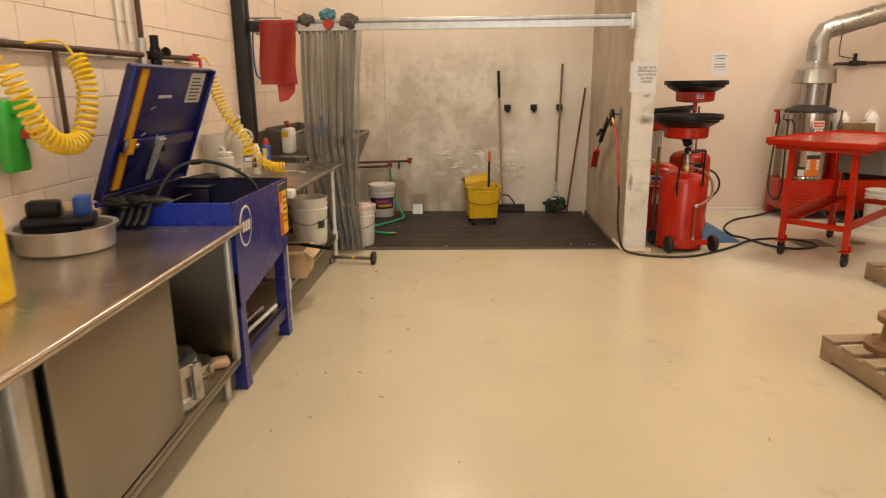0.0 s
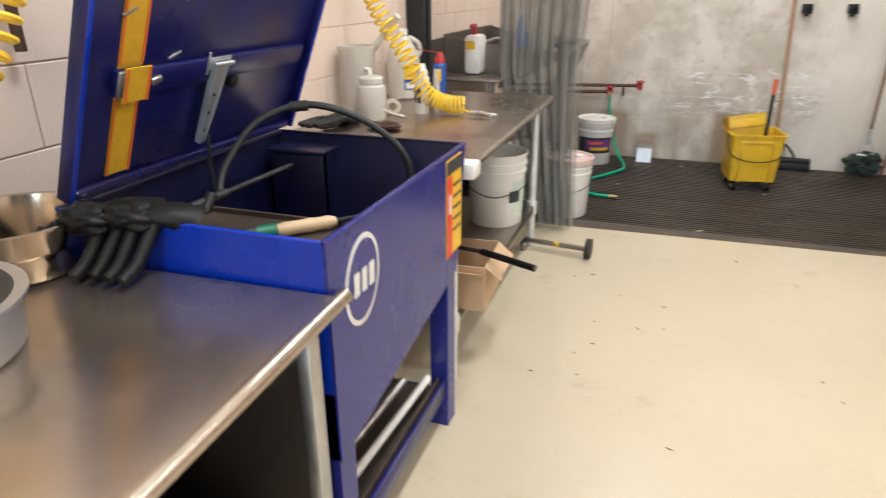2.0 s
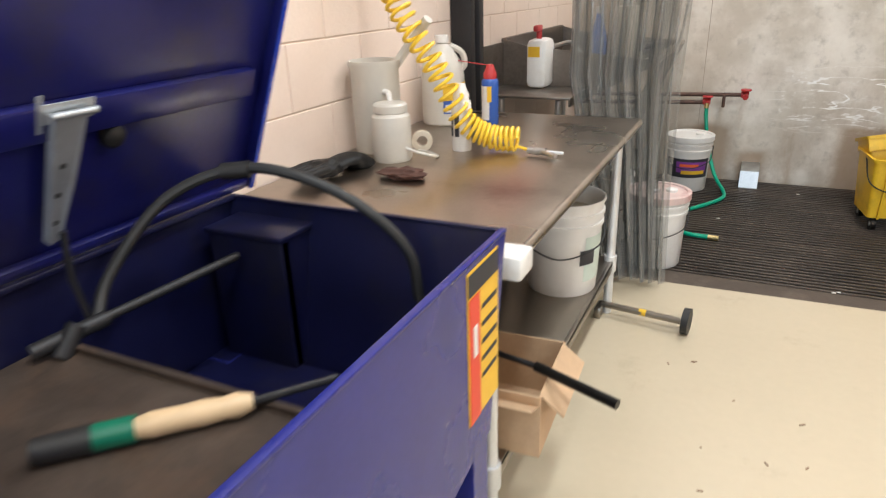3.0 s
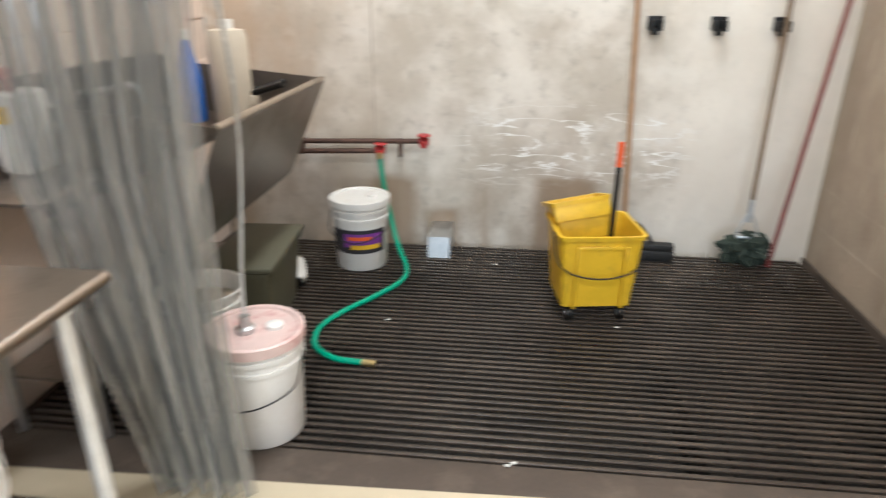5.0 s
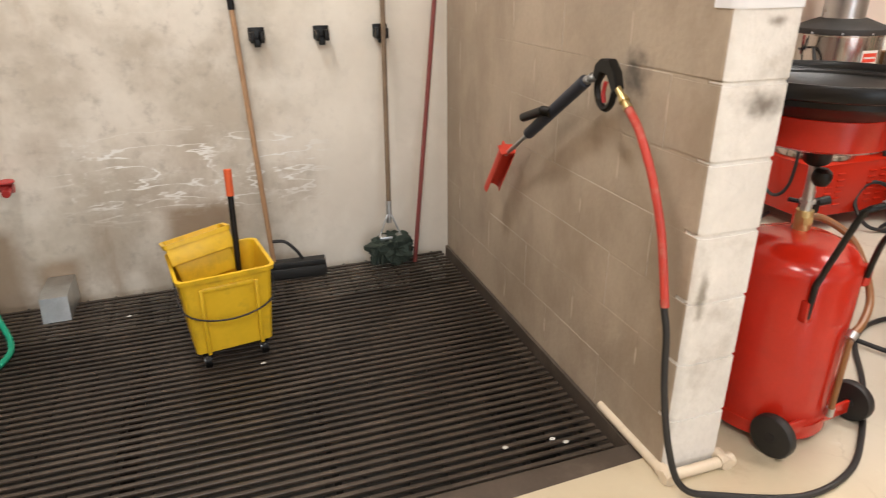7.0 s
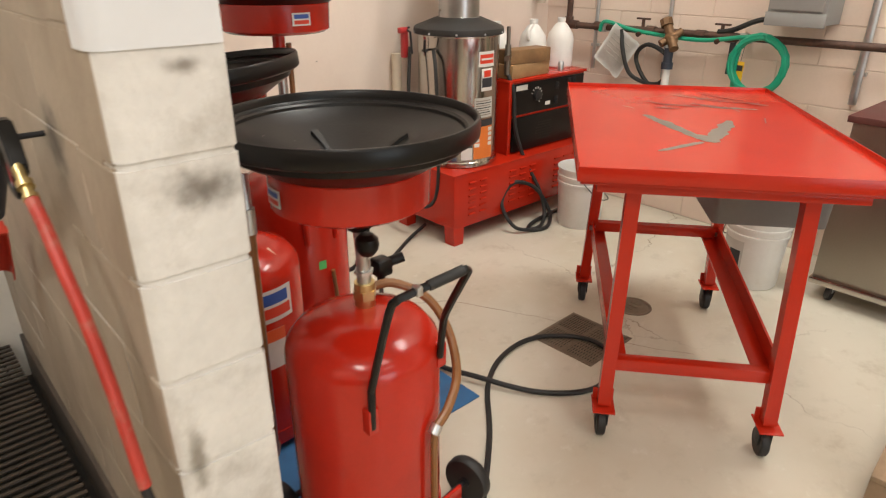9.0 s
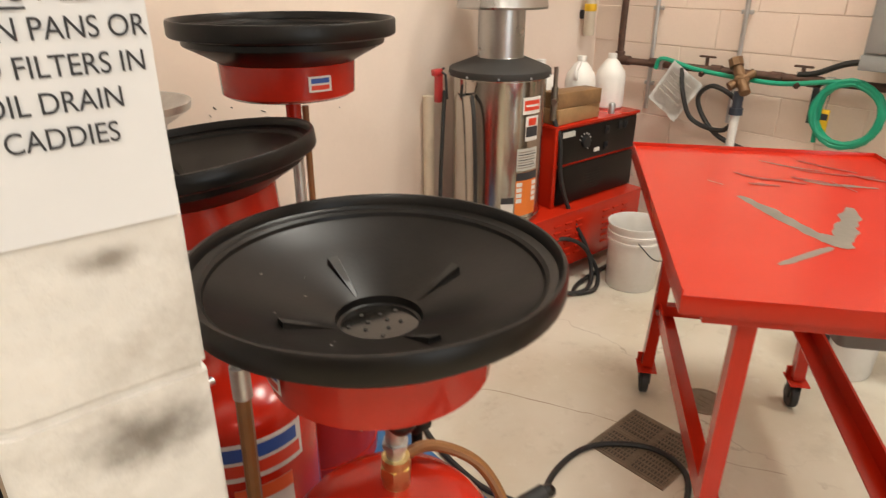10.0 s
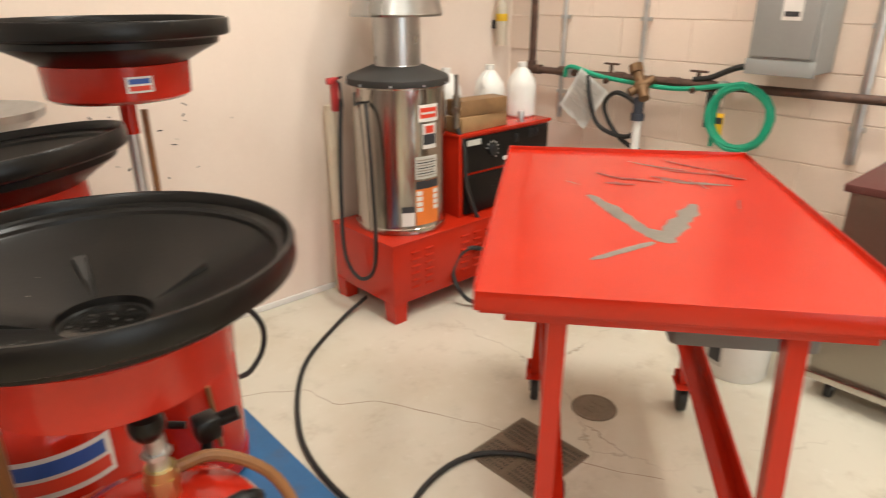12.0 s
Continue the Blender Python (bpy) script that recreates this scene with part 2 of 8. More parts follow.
M_CONCRETE = concrete_mat()
M_CEIL = node_mat("ceiling_paint", (0.75, 0.72, 0.67), 0.8, var=0.04, bump=0.05)
def floor_mat():
    """Cream epoxy over concrete: broad mottling, grey worn traffic areas, hairline cracks and faint scratches."""
    m = node_mat("cream_floor_coating", (0.53, 0.455, 0.325), 0.25, var=0.05, scale=1.2, fine=30, bump=0.05, dirt=(0.44, 0.37, 0.26), dirt_amount=0.14, dirt_scale=1.1, rvar=0.05)
    n, l = m.node_tree.nodes, m.node_tree.links
    b = n["Principled BSDF"]
    geo = n.new("ShaderNodeNewGeometry")
    base = b.inputs["Base Color"].links[0].from_socket

    def layer(under, fac, colour):
        q = n.new("ShaderNodeMix")
        q.data_type = "RGBA"
        l.new(fac, q.inputs["Factor"])
        l.new(under, q.inputs["A"])
        q.inputs["B"].default_value = (*colour, 1)
        return q.outputs["Result"]

    def ranged(v, a, c, lo=0.0, hi=1.0):
        r = n.new("ShaderNodeMapRange")
        r.interpolation_type = "SMOOTHSTEP"
        for k, x in zip(("From Min", "From Max", "To Min", "To Max"), (a, c, lo, hi)):
            r.inputs[k].default_value = x
        l.new(v, r.inputs["Value"])
        return r.outputs[0]

    def product(a, c):
        q = n.new("ShaderNodeMath")
        q.operation = "MULTIPLY"
        l.new(a, q.inputs[0])
        l.new(c, q.inputs[1])
        return q.outputs[0]

    def noise_of(scale, detail=6, rough=0.6, vec=None):
        q = n.new("ShaderNodeTexNoise")
        q.inputs["Scale"].default_value, q.inputs["Detail"].default_value, q.inputs["Roughness"].default_value = scale, detail, rough
        l.new(vec or geo.outputs["Position"], q.inputs["Vector"])
        return q
    xyz = n.new("ShaderNodeSeparateXYZ")
    l.new(geo.outputs["Position"], xyz.inputs[0])
    # the drain side of the shop has lost its gloss and gone grey
    worn = product(ranged(xyz.outputs["X"], 2.2, 3.0), ranged(xyz.outputs["Y"], 4.6, 6.0))
    out = layer(base, product(worn, ranged(noise_of(1.6).outputs["Fac"], 0.3, 0.6, 0.55, 1.0)), (0.64, 0.60, 0.50))
    out = layer(out, product(worn, ranged(noise_of(6, 9, 0.7).outputs["Fac"], 0.52, 0.72, 0, 0.45)), (0.46, 0.42, 0.335))
    out = layer(out, product(worn, ranged(noise_of(11, 9, 0.75).outputs["Fac"], 0.56, 0.70, 0, 0.7)), (0.70, 0.67, 0.58))
    # dull brown grime in patches and streaks
    out = layer(out, ranged(noise_of(3.3, 10, 0.72).outputs["Fac"], 0.56, 0.74, 0, 0.42), (0.36, 0.285, 0.19))
    # hairline cracks
    warp = n.new("ShaderNodeVectorMath")
    warp.operation = "MULTIPLY_ADD"
    l.new(noise_of(3.0, 5).outputs["Color"], warp.inputs[0])
    warp.inputs[1].default_value = (0.35, 0.35, 0.0)
    l.new(geo.outputs["Position"], warp.inputs[2])
    vor = n.new("ShaderNodeTexVoronoi")
    vor.feature = "DISTANCE_TO_EDGE"
    vor.inputs["Scale"].default_value = 0.8
    l.new(warp.outputs[0], vor.inputs["Vector"])
    crack = product(ranged(vor.outputs["Distance"], 0.004, 0.0015), ranged(noise_of(1.3, 3).outputs["Fac"], 0.46, 0.6, 0, 0.75))
    out = layer(out, product(crack, worn), (0.30, 0.25, 0.19))
    l.new(out, b.inputs["Base Color"])
    return m


M_FLOOR = floor_mat()
M_STEEL = node_mat("stainless_steel", (0.50, 0.425, 0.345), 0.25, 0.9, var=0.14, scale=3, fine=120, bump=0.03, dirt=(0.22, 0.18, 0.14), dirt_amount=0.5, dirt_scale=4)
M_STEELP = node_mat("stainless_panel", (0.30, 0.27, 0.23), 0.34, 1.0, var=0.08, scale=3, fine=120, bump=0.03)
M_BRIGHT = node_mat("bright_stainless", (0.50, 0.47, 0.425), 0.17, 1.0, var=0.05, scale=5, bump=0.02)
M_GALV = node_mat("galvanised_steel", (0.55, 0.56, 0.56), 0.38, 1.0, var=0.18, scale=14, fine=120, bump=0.05)
M_BLUE = node_mat("blue_enamel", (0.022, 0.026, 0.19), 0.26, var=0.15, scale=5, fine=80, bump=0.06, dirt=(0.03, 0.03, 0.06), dirt_amount=0.5, dirt_scale=5)
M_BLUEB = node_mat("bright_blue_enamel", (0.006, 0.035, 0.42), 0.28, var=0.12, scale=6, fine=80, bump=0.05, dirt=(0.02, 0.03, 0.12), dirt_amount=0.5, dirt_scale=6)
# Near-black: the lid's shade over the tank is mixed into this oily blue.
M_BLUEI = node_mat("shaded_oily_blue", (0.0028, 0.0034, 0.030), 0.42, var=0.3, scale=5, bump=0.08, dirt=(0.012, 0.010, 0.010), dirt_amount=0.7, dirt_scale=4)
# Darker blue for the lid and lower shelf, with dark blotches.
M_BLUED = node_mat("dark_stained_blue_enamel", (0.010, 0.011, 0.105), 0.30, var=0.25, scale=5, fine=60, bump=0.08, dirt=(0.03, 0.025, 0.03), dirt_amount=0.75, dirt_scale=4)
M_RED = node_mat("red_enamel", (0.45, 0.017, 0.006), 0.2, var=0.10, scale=4, fine=90, bump=0.03, dirt=(0.22, 0.02, 0.015), dirt_amount=0.25, dirt_scale=5)
M_REDT = node_mat("red_table_paint", (0.47, 0.020, 0.006), 0.2, var=0.06, scale=3, fine=90, bump=0.02, dirt=(0.50, 0.03, 0.015), dirt_amount=0.12, dirt_scale=3)
M_REDT.node_tree.nodes["Principled BSDF"].inputs["Specular IOR Level"].default_value = 0.38
M_BLACK = node_mat("black_plastic", (0.0055, 0.0048, 0.0043), 0.33, var=0.2, scale=5, fine=100, bump=0.05, dirt=(0.016, 0.014, 0.012), dirt_amount=0.4, dirt_scale=6)
M_BLACK.node_tree.nodes["Principled BSDF"].inputs["Specular IOR Level"].default_value = 0.28
M_RUBBER = node_mat("black_rubber", (0.016, 0.015, 0.014), 0.55, var=0.2, bump=0.1)
M_GRATE = node_mat("dirty_iron_bars", (0.050, 0.038, 0.029), 0.46, 0.1, var=0.5, scale=3, fine=40, bump=0.3, dirt=(0.13, 0.10, 0.075), dirt_amount=0.6, dirt_scale=2.5, per_object=0.15)
# Near-black stand-in for the shade inside the pit, slots and holes.
M_PIT = node_mat("shaded_hollow", (0.010, 0.008, 0.006), 0.6, var=0.3)
M_KERB = node_mat("stained_concrete_edge", (0.075, 0.056, 0.042), 0.75, var=0.2, scale=6, bump=0.3, dirt=(0.15, 0.115, 0.085), dirt_amount=0.6, dirt_scale=5)
M_KERBL = node_mat("cream_mortar_lip", (0.58, 0.51, 0.41), 0.65, var=0.12, scale=12, bump=0.3, dirt=(0.25, 0.19, 0.13), dirt_amount=0.6, dirt_scale=10)
M_YELLOW = node_mat("yellow_plastic", (0.78, 0.50, 0.02), 0.38, var=0.08, scale=8, bump=0.05, dirt=(0.25, 0.15, 0.03), dirt_amount=0.4, dirt_scale=9)
M_WHITEP = node_mat("white_plastic", (0.76, 0.74, 0.70), 0.35, var=0.04, scale=8, bump=0.03, dirt=(0.5, 0.43, 0.33), dirt_amount=0.3, dirt_scale=8)
M_DUCT = node_mat("galvanised_duct", (0.42, 0.415, 0.40), 0.3, 1.0, var=0.12, scale=8, bump=0.04)
M_IRON = node_mat("dark_painted_steel", (0.022, 0.021, 0.022), 0.5, 0.3, var=0.2, bump=0.06)
M_RUST = node_mat("brown_iron_pipe", (0.09, 0.05, 0.036), 0.6, 0.35, var=0.3, scale=20, bump=0.2, dirt=(0.22, 0.10, 0.06), dirt_amount=0.5, dirt_scale=15)


# ---- mesh helpers ----
def bm_box(sx, sy, sz, c=(0, 0, 0), bev=0.0, rot=None):
    bm = bmesh.new()
    bmesh.ops.create_cube(bm, size=1)
    bmesh.ops.scale(bm, vec=(sx, sy, sz), verts=bm.verts)
    if bev:
        bmesh.ops.bevel(bm, geom=bm.edges[:], offset=bev, segments=2, affect="EDGES", profile=0.5)
    if rot:
        bmesh.ops.transform(bm, matrix=Euler([radians(a) for a in rot]).to_matrix().to_4x4(), verts=bm.verts)
    bmesh.ops.translate(bm, vec=c, verts=bm.verts)
    return bm


def box2(a, b, bev=0.0):
    """A box from one corner to the other."""
    return bm_box(*(abs(b[i] - a[i]) for i in range(3)), c=[(a[i] + b[i]) / 2 for i in range(3)], bev=bev)


def join(*bms):
    out = bmesh.new()
    for b in bms:
        me = bpy.data.meshes.new("t")
        b.to_mesh(me)
        b.free()
        out.from_mesh(me)
        bpy.data.meshes.remove(me)
    return out


def moved(bm, m):
    bmesh.ops.transform(bm, matrix=m, verts=bm.verts)
    return bm


def lathe(profile, n=40, c=(0, 0, 0)):
    """Spin (radius, height) pairs about the z axis."""
    bm = bmesh.new()
    rings = []
    for r, z in profile:
        if r < 1e-5:
            rings.append([bm.verts.new((0, 0, z))])
        else:
            rings.append([bm.verts.new((r * math.cos(2 * math.pi * i / n), r * math.sin(2 * math.pi * i / n), z)) for i in range(n)])
    for a, b in zip(rings, rings[1:]):
        for i in range(n):
            k = (i + 1) % n
            if len(a) == 1 and len(b) == 1:
                continue
            if len(a) == 1:
                bm.faces.new((a[0], b[i], b[k]))
            elif len(b) == 1:
                bm.faces.new((a[i], b[0], a[k]))
            else:
                bm.faces.new((a[i], b[i], b[k], a[k]))
    bmesh.ops.recalc_face_normals(bm, faces=bm.faces)
    bmesh.ops.translate(bm, vec=c, verts=bm.verts)
    return bm


def curve(points, steps=6):
    """A smooth line through the points (Catmull-Rom)."""
    p = [Vector(q) for q in points]
    if len(p) < 3:
        return p
    p = [p[0] * 2 - p[1]] + p + [p[-1] * 2 - p[-2]]
    out = []
    for i in range(1, len(p) - 2):
        a, b, c, d = p[i - 1:i + 3]
        for s in range(steps):
            t = s / steps
            out.append(0.5 * ((2 * b) + (c - a) * t + (2 * a - 5 * b + 4 * c - d) * t * t + (3 * b - a - 3 * c + d) * t ** 3))
    return out + [p[-2]]


def tube(points, r, n=10, smooth=0, r2=None):
    """A round bar or hose along the points."""
    pts = curve(points, smooth) if smooth else [Vector(q) for q in points]
    bm = bmesh.new()
    side = None
    rings = []
    for i, q in enumerate(pts):
        d = (pts[min(i + 1, len(pts) - 1)] - pts[max(i - 1, 0)]).normalized()
        if side is None:
            side = d.orthogonal().normalized()
        side = (side - d * side.dot(d)).normalized()
        up = d.cross(side)
        rad = r if r2 is None else r + (r2 - r) * i / (len(pts) - 1)
        rings.append([bm.verts.new(q + (side * math.cos(2 * math.pi * k / n) + up * math.sin(2 * math.pi * k / n)) * rad) for k in range(n)])
    for a, b in zip(rings, rings[1:]):
        for k in range(n):
            bm.faces.new((a[k], a[(k + 1) % n], b[(k + 1) % n], b[k]))
    bm.faces.new(rings[0][::-1])
    bm.faces.new(rings[-1])
    bmesh.ops.recalc_face_normals(bm, faces=bm.faces)
    return bm


def rod(a, b, r, n=14, r2=None):
    return tube((a, b), r, n, r2=r2)


def extrude_poly(pts, depth, axis="y"):
    """A flat outline of (u, v) pairs given a thickness; axis is the way it is thick."""
    bm = bmesh.new()

    def at(u, v, w):
        return {"x": (w, u, v), "y": (u, w, v), "z": (u, v, w)}[axis]
    a = [bm.verts.new(at(u, v, -depth / 2)) for u, v in pts]
    b = [bm.verts.new(at(u, v, depth / 2)) for u, v in pts]
    bm.faces.new(a)
    bm.faces.new(b[::-1])
    for i in range(len(pts)):
        k = (i + 1) % len(pts)
        bm.faces.new((a[i], b[i], b[k], a[k]))
    bmesh.ops.recalc_face_normals(bm, faces=bm.faces)
    return bm


def mesh_of(name, bm, material, angle=32):
    me = bpy.data.meshes.new(name)
    bm.to_mesh(me)
    bm.free()
    me.materials.append(material)
    me.shade_smooth()
    me.set_sharp_from_angle(angle=radians(angle))
    return me


def part(name, bm, material, parent=None, label="", angle=32):
    ob = new(name, mesh_of(name, bm, material, angle))
    ob.parent = parent
    return tagged(ob, label=label)


def thing(name, at, label, category, group="", kind="", rz=0, rx=0, ry=0):
    ob = new(name)
    ob.matrix_world = pose(*at, rx, ry, rz)
    ob.empty_display_size = 0.1
    return tagged(ob, label, category, group, kind)


def structure(name, bm, material, label, category):
    return tagged(part(name, bm, material), label, category, kind="structure")


# ---- setting ----
X0, X1, Y0, Y1 = -1.36, 5.45, -6.0, 8.5
PX0, PX1, PY = 1.945, 2.149, 6.47
floor = structure("floor", join(moved(extrude_poly([(X0 - 0.2, Y0 - 0.2), (X1 + 0.2, Y0 - 0.2), (X1 + 0.2, 6.50), (PX0 + 0.02, 6.50), (PX0 + 0.02, 6.556), (X0 - 0.2, 6.435)], 0.2, "z"), Matrix.Translation((0, 0, -0.1))), box2((PX0 + 0.02, 6.50, -0.2), (X1 + 0.2, Y1 + 0.2, 0))), M_FLOOR, "cream coated concrete shop floor, scuffed and shiny", "floor")
structure("ground", box2((X0 - 0.2, 6.50, -0.40), (PX0 + 0.02, Y1, -0.22)), M_PIT, "drain pit below the grating, its shade painted near-black", "pit")
structure("ceiling", box2((X0 - 0.2, Y0 - 0.2, CEIL), (X1 + 0.2, Y1 + 0.2, CEIL + 0.2)), M_CEIL, "plain painted ceiling", "ceiling")
wall_west = structure("wall_west", box2((X0 - 0.2, Y0, -0.4), (X0 - 0.006, Y1, CEIL)), M_MORTAR, "cream painted concrete block wall", "wall")
wall_east = structure("wall_east", box2((X1 + 0.006, Y0, 0), (X1 + 0.2, Y1, CEIL)), M_MORTAR, "cream painted concrete block wall with pipes", "wall")
structure("wall_south", join(box2((X0 - 0.2, Y0 - 0.2, 0), (-0.6, Y0, CEIL)), box2((4.2, Y0 - 0.2, 0), (X1 + 0.2, Y0, CEIL)), box2((-0.6, Y0 - 0.2, 3.7), (4.2, Y0, CEIL))), M_PLASTER, "cream wall round an open roller door", "wall")
wall_bay = structure("wall_north_1", box2((X0, Y1, -0.4), (PX0 + 0.1, Y1 + 0.2, CEIL)), M_CONCRETE, "stained bare concrete wall of the wash bay", "wall")
structure("wall_north_2", box2((PX0 + 0.1, Y1, 0), (X1 + 0.2, Y1 + 0.2, CEIL)), M_PLASTER, "smooth cream painted wall", "wall")
structure("trim_joint", box2((-0.456, Y1 - 0.002, 0.0), (-0.452, Y1, CEIL)), M_GREYBLOCK, "dark vertical joint in the concrete wall", "joint")
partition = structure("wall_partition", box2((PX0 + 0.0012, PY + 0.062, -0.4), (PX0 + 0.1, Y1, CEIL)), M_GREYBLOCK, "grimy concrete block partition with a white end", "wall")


def table_frame():
    return Matrix.Translation((3.09, 6.436, 0)) @ Matrix.Rotation(math.atan2(0.798, 0.979), 4, "Z")


def bullnose(x0, y0, x1, y1, r, r2=0.008):
    """Outline of a block with its near west edge rounded."""
    pts = [(x1, y1), (x0, y1)]
    pts += [(x0 + r - r * math.cos(radians(a)), y0 + r - r * math.sin(radians(a))) for a in range(0, 91, 10)]
    pts += [(x1 - r2 + r2 * math.sin(radians(a)), y0 + r2 - r2 * math.cos(radians(a))) for a in range(0, 91, 30)]
    return pts


BULL = 0.028
structure("wall_partition_core", join(moved(extrude_poly(bullnose(PX0 + 0.004, PY + 0.004, PX1 - 0.005, PY + 0.0615, BULL - 0.002), CEIL + 0.2, "z"), Matrix.Translation((0, 0, CEIL / 2 - 0.1))), box2((PX0 + 0.101, PY + 0.0615, -0.2), (PX1 - 0.006, Y1, CEIL))), M_WHITEBLOCK, "painted mortar of the block partition", "wall")

# ---- blocks of the walls ----
def rounded_box(sx, sy, sz, bev, seg=1):
    bm = bmesh.new()
    bmesh.ops.create_cube(bm, size=1)
    bmesh.ops.scale(bm, vec=(sx, sy, sz), verts=bm.verts)
    bmesh.ops.bevel(bm, geom=bm.edges[:], offset=bev, segments=seg, affect="EDGES")
    return bm


COURSE, LENGTH = 0.2032, 0.4064


def lay_blocks(parent, x, y_from, y_to, z_from, z_to, material):
    """Running bond of blocks along y, with their face at x."""
    full = mesh_of("block", rounded_box(0.04, LENGTH - 0.004, COURSE - 0.004, 0.0022), material)
    side = 1 if x < 0 else -1
    for row in range(round(z_from / COURSE), round(z_to / COURSE)):
        y = y_from + (LENGTH / 2 if row % 2 else 0)
        while y + LENGTH <= y_to + 0.05:
            ob = new("block", full)
            ob.parent = parent
            ob.location = (x - side * 0.02 + random.uniform(-0.0008, 0.0008), y + LENGTH / 2, (row + 0.5) * COURSE)
            y += LENGTH


# ---- floor grating of the wash bay ----
GX0, GX1, GY0, GY1 = -1.33, 1.885, 6.6385, 8.485
grate = thing("floor_grating", (0, 0, 0), "dark iron bar grating, dirty and worn, over the drain pit", "floor grating")
structure("trim_kerb", join(box2((X0, 6.40, -0.21), (PX0, 6.634, -0.003), 0.004), box2((PX0 - 0.014, 6.634, -0.22), (PX0 + 0.02, Y1, -0.006)), box2((X0, 6.634, -0.22), (GX0 - 0.006, Y1, -0.006))), M_KERB, "stained concrete edge round the grating", "kerb")
PITCH = 0.0385
panels = 1
pw = (GX1 - GX0) / panels
bar_mesh = mesh_of("bar", bm_box(pw - 0.008, 0.0165, 0.010, bev=0.002), M_GRATE)
count = int((GY1 - GY0) / PITCH)
for p in range(panels):
    for i in range(count):
        ob = new("bar", bar_mesh)
        ob.parent = grate
        ob.location = (GX0 + pw * (p + 0.5), GY0 + 0.012 + i * PITCH, -0.007 + random.uniform(-0.0012, 0.0012))
# Rods and bearers share the pit's black, so painted shade hides them.
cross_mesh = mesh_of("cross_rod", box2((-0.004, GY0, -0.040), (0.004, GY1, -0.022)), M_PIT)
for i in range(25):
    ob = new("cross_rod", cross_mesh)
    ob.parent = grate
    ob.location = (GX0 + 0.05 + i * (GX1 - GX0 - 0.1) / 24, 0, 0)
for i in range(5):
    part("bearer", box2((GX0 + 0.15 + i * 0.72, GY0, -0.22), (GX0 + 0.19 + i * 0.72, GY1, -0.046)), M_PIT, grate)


# ---- steel cabinet bench along the west wall ----
bench = thing("steel_bench", (0, 0, 0), "stainless steel cabinet bench with sliding doors, one bay open", "bench")
BX, BZ = -0.47, 0.838
bench.matrix_world = Matrix.Translation((BX, 3.645, 0)) @ Matrix.Rotation(radians(1.8), 4, "Z") @ Matrix.Translation((-BX, -3.645, 0))
part("worktop", join(box2((X0 + 0.004, 0.3, BZ - 0.035), (BX - 0.001, 3.645, BZ), 0.003), tube([(BX - 0.001, 0.3, BZ - 0.0165), (BX - 0.001, 3.682, BZ - 0.0165)], 0.0165, 14)), M_STEEL, bench)
part("backsplash", box2((X0 + 0.004, 0.3, BZ), (X0 + 0.02, 3.645, BZ + 0.05), 0.003), M_STEEL, bench)
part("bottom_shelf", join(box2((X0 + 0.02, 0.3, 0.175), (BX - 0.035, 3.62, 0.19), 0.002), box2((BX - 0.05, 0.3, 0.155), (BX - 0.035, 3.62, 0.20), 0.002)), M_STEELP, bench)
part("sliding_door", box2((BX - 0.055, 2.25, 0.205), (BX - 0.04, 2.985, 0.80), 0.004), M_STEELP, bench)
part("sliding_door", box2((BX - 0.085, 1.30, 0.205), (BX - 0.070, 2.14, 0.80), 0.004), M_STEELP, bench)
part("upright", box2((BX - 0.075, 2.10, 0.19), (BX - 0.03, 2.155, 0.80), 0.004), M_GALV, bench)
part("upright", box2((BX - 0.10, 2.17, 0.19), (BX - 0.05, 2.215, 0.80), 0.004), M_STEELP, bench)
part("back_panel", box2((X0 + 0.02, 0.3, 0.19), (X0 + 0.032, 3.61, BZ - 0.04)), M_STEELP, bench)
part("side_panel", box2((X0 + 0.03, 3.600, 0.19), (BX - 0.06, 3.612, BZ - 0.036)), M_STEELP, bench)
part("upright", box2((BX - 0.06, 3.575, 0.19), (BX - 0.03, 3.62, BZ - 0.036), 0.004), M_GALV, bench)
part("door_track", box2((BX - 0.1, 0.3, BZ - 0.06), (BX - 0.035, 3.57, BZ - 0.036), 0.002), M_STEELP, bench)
for yy in (0.4, 2.0, 3.55):
    for xx in (X0 + 0.08, BX - 0.09):
        part("leg", rod((xx, yy, 0), (xx, yy, 0.176), 0.02), M_GALV, bench)


# ---- parts washer with its lid up ----
washer = thing("parts_washer", (0, 0, 0), "dark blue enamelled steel parts washer with its lid propped open", "parts washer")
WX0, WX1, WY0, WY1, WZ = -1.15, -0.49, 3.652, 4.53, 0.94
SL = lambda y: 0.43 + (y - WY0) / (WY1 - WY0) * 0.15


def sloped_wall(x, th):
    return moved(extrude_poly([(WY0, WZ), (WY1, WZ), (4.447, 0.55), (WY0, SL(WY0))], th, "x"), Matrix.Translation((x, 0, 0)))


part("front_panel", join(sloped_wall(WX1 - 0.004, 0.008), box2((WX1 - 0.012, WY0, WZ - 0.006), (WX1 + 0.002, WY1, WZ + 0.002), 0.002)), M_BLUE, washer)
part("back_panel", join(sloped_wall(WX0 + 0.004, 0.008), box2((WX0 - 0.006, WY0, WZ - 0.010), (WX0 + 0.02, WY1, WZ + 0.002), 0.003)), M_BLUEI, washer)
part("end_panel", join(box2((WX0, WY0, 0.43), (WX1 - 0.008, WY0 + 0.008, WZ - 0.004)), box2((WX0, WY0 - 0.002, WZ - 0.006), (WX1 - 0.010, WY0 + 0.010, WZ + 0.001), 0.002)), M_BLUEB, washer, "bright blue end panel")
